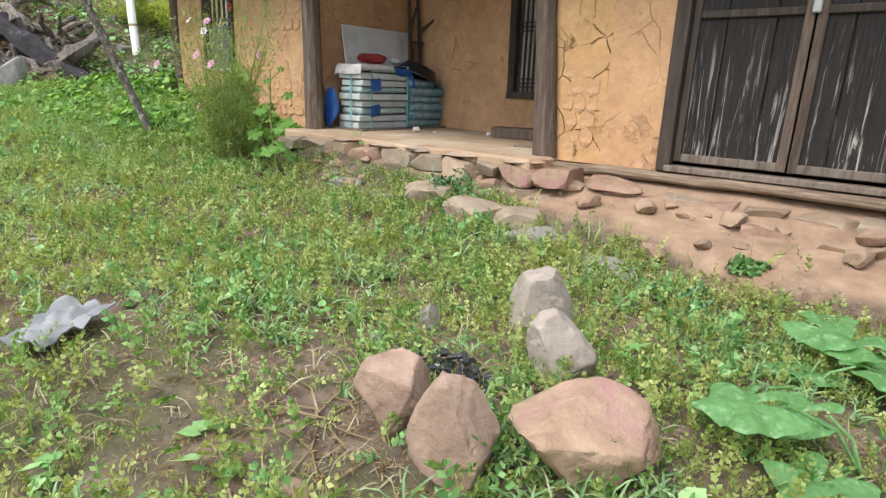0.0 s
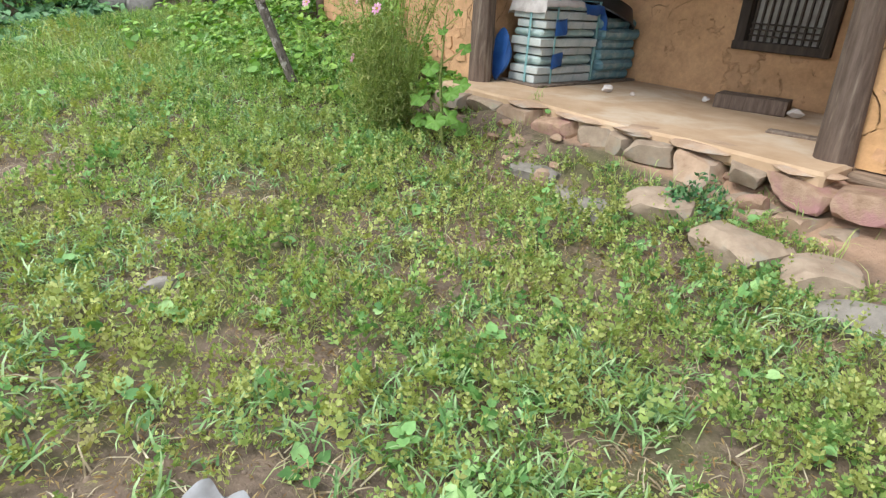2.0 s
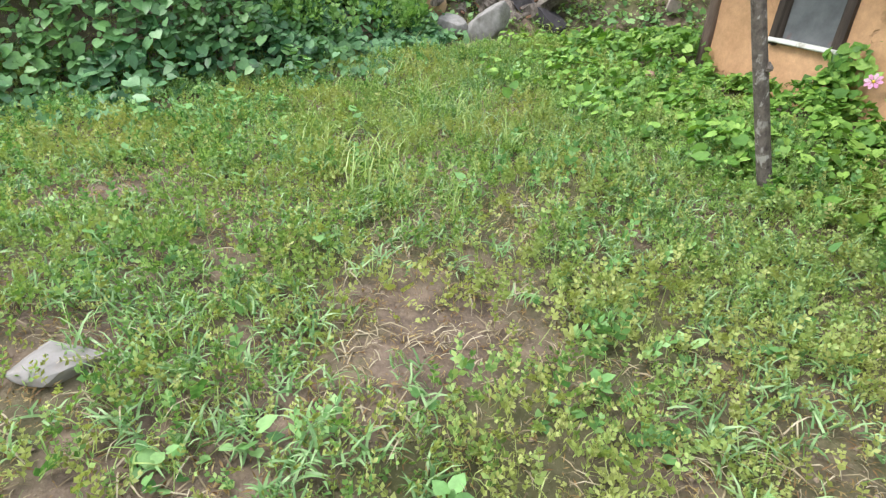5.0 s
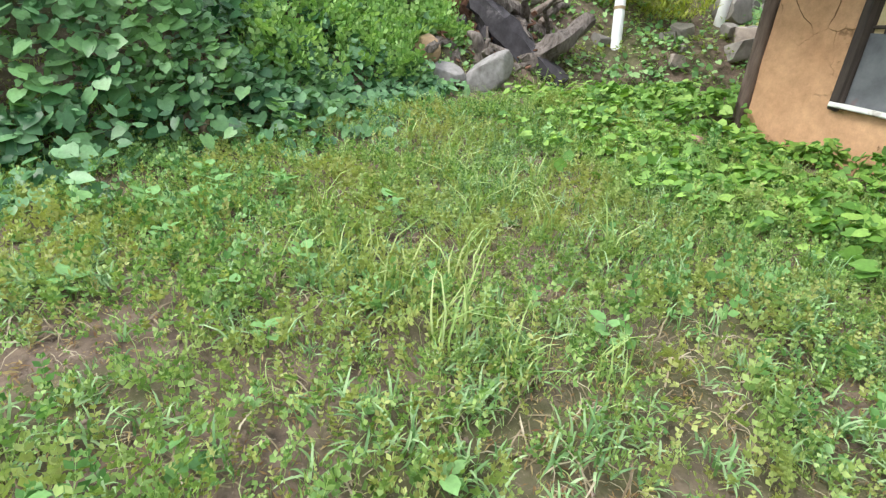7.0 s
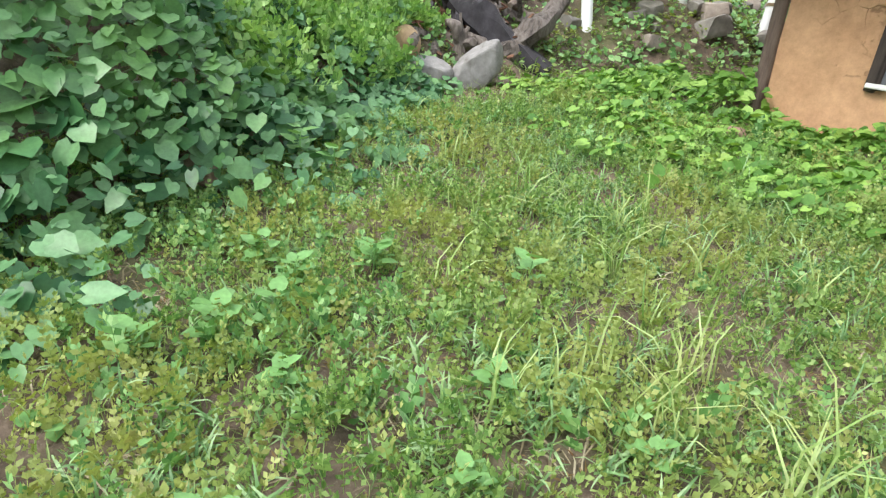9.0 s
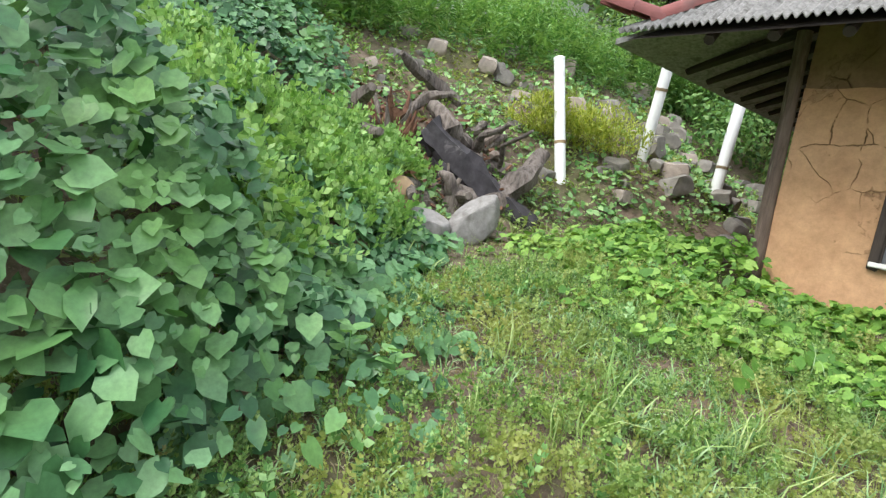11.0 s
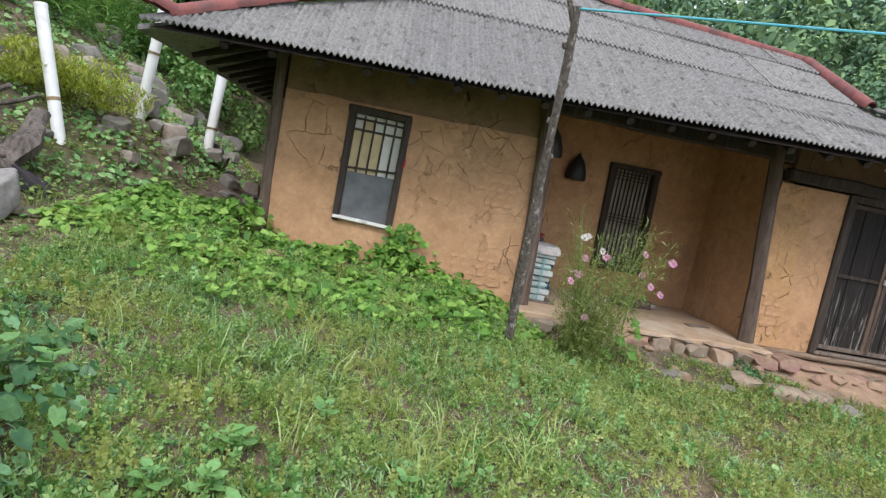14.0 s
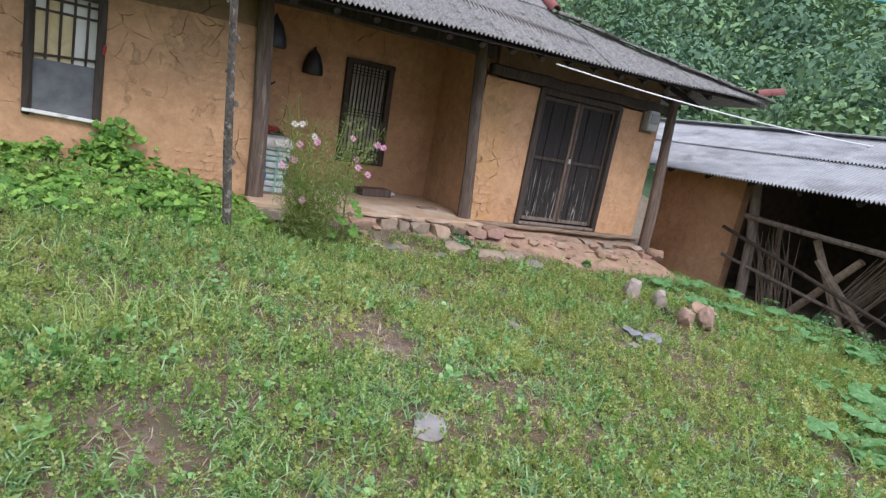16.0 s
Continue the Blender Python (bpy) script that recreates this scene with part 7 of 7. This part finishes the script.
for k in range(14):
    a = k / 13
    x, y = (-16.5 + 9.0 * a, 9.5 + 3.5 * a + (k % 3)) if k < 8 else (-15.2 - 0.7 * (k - 8), 3.0 - 1.3 * (k - 8))
    pts, nv = crown_points(1500, 1.1, 8, 60 + k)
    zc = float(ground_z(x, y)) + 0.6
    ob = many("shrub", *LEAF, pts * np.array([1, 1, 0.8]) + np.array([x, y, zc]), facing(nv + np.array([0, 0, 0.5])), rng.uniform(0.08, 0.17, 1500), M["tree_leaf" if k % 2 else "tall_weed"])
    del ob["kind"]
    tagged(ob, "leafy green shrub on the hillside", "shrub", "hillside shrubs")


# ---- cosmos, hollyhock and squash ----
cosmos = thing("cosmos_plant", "tall feathery cosmos with pink flowers beside the porch", "flower", at=(-5.35, 3.12, float(ground_z(-5.35, 3.12))))
tips = []
for k in range(38):
    yaw, r, h = rnd.uniform(0, 6.28), rnd.uniform(0.1, 0.62), rnd.uniform(0.6, 1.68)
    q = Vector((r * math.cos(yaw) * 1.25, r * math.sin(yaw) * 0.7, h))
    part("stem", tubed([(q.x * 0.15, q.y * 0.15, 0), (q.x * 0.55, q.y * 0.55, h * 0.55), q], [0.006, 0.005, 0.0025], 5), M["feather"], cosmos)
    tips.append(q)
n = 13000
ki = rng.integers(0, len(tips), n)
tp = np.array([tuple(t) for t in tips])[ki]
u = 0.08 + 0.9 * rng.uniform(0, 1, n) ** 1.5
pos = tp * np.stack([0.15 + 0.85 * u, 0.15 + 0.85 * u, u], 1) + rng.normal(0, 0.075, (n, 3))
pos[:, 2] = np.abs(pos[:, 2])
ob = many("foliage", [(0, 0, 0), (0.5, -0.05, 0.05), (1, 0, 0), (0.5, 0.05, 0.05)], [(0, 1, 2, 3)], pos, turned(n, 0.45, None, 0.5), rng.uniform(0.04, 0.09, n), M["feather"], parent=cosmos)
del ob["kind"]
for k in range(17):
    q = tips[k % len(tips)] * rnd.uniform(0.82, 1.02) + Vector((rnd.uniform(-0.1, 0.1), rnd.uniform(-0.25, 0.0), rnd.uniform(-0.25, 0.02)))
    nv = Vector((rnd.uniform(-0.6, 0.5), -1, rnd.uniform(0.1, 0.9))).to_track_quat("Z", "Y").to_matrix()
    bm = bmesh.new()
    for p in range(8):
        w = p * math.pi / 4
        ring = [nv @ Vector((rr * math.cos(w + dw), rr * math.sin(w + dw), zz)) for rr, dw, zz in ((0.006, 0, 0), (0.028, -0.36, 0.005), (0.04, -0.12, 0.004), (0.04, 0.14, 0.004), (0.028, 0.36, 0.005))]
        bm.faces.new([bm.verts.new(v) for v in ring])
    fl = part("flower", bm, M["petal" if k % 5 else "petal_white"], cosmos, "pink cosmos flower" if k % 5 else "white cosmos flower", smooth=False)
    fl.location = q
    bm = bmesh.new()
    bmesh.ops.create_icosphere(bm, subdivisions=1, radius=0.008)
    part("centre", bm, M["pollen"], fl, "yellow centre")


def lobed(r, lobes, seed, cup=0.15):
    """A lobed leaf with its stalk end at the origin, its ribs sunk."""
    rr = random.Random(seed)
    bm = bmesh.new()
    c = bm.verts.new((r * 0.45, 0, 0))
    outer, midr = [], []
    n = 30
    for k in range(n):
        w = -math.pi + 0.32 + (2 * math.pi - 0.64) * k / (n - 1)
        rad = r * (0.62 + 0.09 * math.cos(lobes * w) + 0.02 * rr.uniform(-1, 1))
        zf = cup * r * (0.4 * math.cos(lobes * w) + 0.25 * rr.uniform(-1, 1)) - cup * r * 0.6
        outer.append(bm.verts.new((r * 0.45 + rad * math.cos(w), rad * math.sin(w), zf)))
        midr.append(bm.verts.new((r * 0.45 + rad * 0.55 * math.cos(w), rad * 0.55 * math.sin(w), cup * r * 0.18 * math.cos(lobes * w) + 0.02 * r)))
    for k in range(n - 1):
        bm.faces.new((midr[k], outer[k], outer[k + 1], midr[k + 1]))
        bm.faces.new((c, midr[k], midr[k + 1]))
    return bm


def leafy_plant(name, label, category, spots, size, mat, lobes, group="", high=(0.12, 0.35)):
    for k, (x, y) in enumerate(spots):
        z = float(ground_z(x, y))
        t = thing(name, label, category, group, at=(x, y, z))
        for i in range(3):
            yaw, s, h = rnd.uniform(0, 360), size * rnd.uniform(0.65, 1.1), rnd.uniform(*high)
            r = rnd.uniform(0.05, 0.25)
            q = Vector((r * math.cos(radians(yaw)), r * math.sin(radians(yaw)), h))
            lf = part("leaf", lobed(s, lobes, k * 10 + i), M[mat], t, angle=80)
            lf.matrix_basis = pose(*q, rnd.uniform(-16, 16), rnd.uniform(-8, 18), yaw)
            part("stalk", tubed([(0, 0, 0), (q.x * 0.4, q.y * 0.4, h * 0.7), q], [0.007, 0.006, 0.005], 6), M[mat], t)


squash = [(-0.22, 2.4), (-0.02, 1.95), (0.12, 1.62), (-0.38, 2.66), (-0.08, 2.75), (0.15, 2.4), (0.3, 2.05), (0.35, 2.7), (0.5, 1.7), (0.75, 2.3), (0.9, 1.4), (0.7, 0.9), (1.2, 1.9), (1.3, 0.9), (1.1, 0.3), (1.6, 1.4), (1.7, 0.5),
          (0.9, -0.3), (0.2, -0.55), (-0.3, -0.75), (0.5, -1.0), (-0.9, -1.0), (-0.2, -1.4), (-1.5, -1.25), (-2.1, -1.6), (-1.1, -1.8), (1.5, -0.5), (2.0, 2.4), (1.0, 2.9), (1.5, 2.6), (-2.7, -2.2), (-1.9, -2.4), (-0.95, -0.5), (-1.35, -0.75), (-1.75, -1.0), (-0.5, -0.42), (-2.3, -1.35), (-1.0, -1.35), (0.45, 0.9), (0.4, 0.35), (0.75, 0.2)]
leafy_plant("squash_plant", "broad pale-veined squash leaves sprawling at the yard's edge", "squash plant", squash, 0.21, "squash", 5, "squash plants", (0.06, 0.22))
holly = thing("hollyhock", "young hollyhock with lobed leaves beside the cosmos", "plant", at=(-4.82, 3.3, float(ground_z(-4.82, 3.3))))
part("stem", tubed([(0, 0, 0), (-0.05, -0.02, 0.5), (-0.02, -0.02, 0.95)], [0.012, 0.01, 0.005], 6), M["feather"], holly)
for k, (h, yaw, s) in enumerate(((0.1, 30, 0.1), (0.16, 200, 0.11), (0.22, 300, 0.12), (0.3, 110, 0.11), (0.36, 240, 0.12), (0.44, 10, 0.11), (0.5, 160, 0.1), (0.58, 280, 0.1), (0.66, 60, 0.09), (0.24, 330, 0.11), (0.74, 190, 0.07), (0.82, 310, 0.06), (0.9, 90, 0.05), (0.4, 340, 0.1))):
    q = Vector((-0.03 + 0.12 * math.cos(radians(yaw)), -0.02 + 0.12 * math.sin(radians(yaw)), h + 0.04))
    part("stalk", tubed([(-0.04, -0.02, h - 0.05), q], [0.005, 0.003], 5), M["feather"], holly)
    part("leaf", lobed(s, 5, 90 + k), M["vine_bright"], holly, angle=80).matrix_basis = Matrix.Translation(q) @ (Vector((0.45 + 0.3 * math.cos(k * 2.1), -0.6, 0.75)).to_track_quat("Z", "Y").to_matrix().to_4x4()) @ pose(0, 0, 0, 0, 0, yaw)
for x, y, s in ((-2.95, 3.72, 0.2), (-0.85, 2.95, 0.12), (-0.7, 3.6, 0.1), (1.0, 0.55, 0.36), (0.65, 0.0, 0.32), (1.4, 1.1, 0.3)):
    pts, nv = crown_points(420, s, 5, int(s * 100))
    ob = many("small_weed", *LEAF, np.abs(pts * np.array([1, 1, 0.8])) * np.sign(pts * np.array([1, 1, 0])) + np.abs(pts) * np.array([0, 0, 0.8]) + np.array([x, y, float(ground_z(x, y))]), facing(nv + np.array([0, 0, 0.6])), rng.uniform(0.025, 0.05, 420), M["vine"])
    tagged(ob, "small dark bushy weed on the earth bank", "weed", "weeds on the earth bank", kind="stuff")
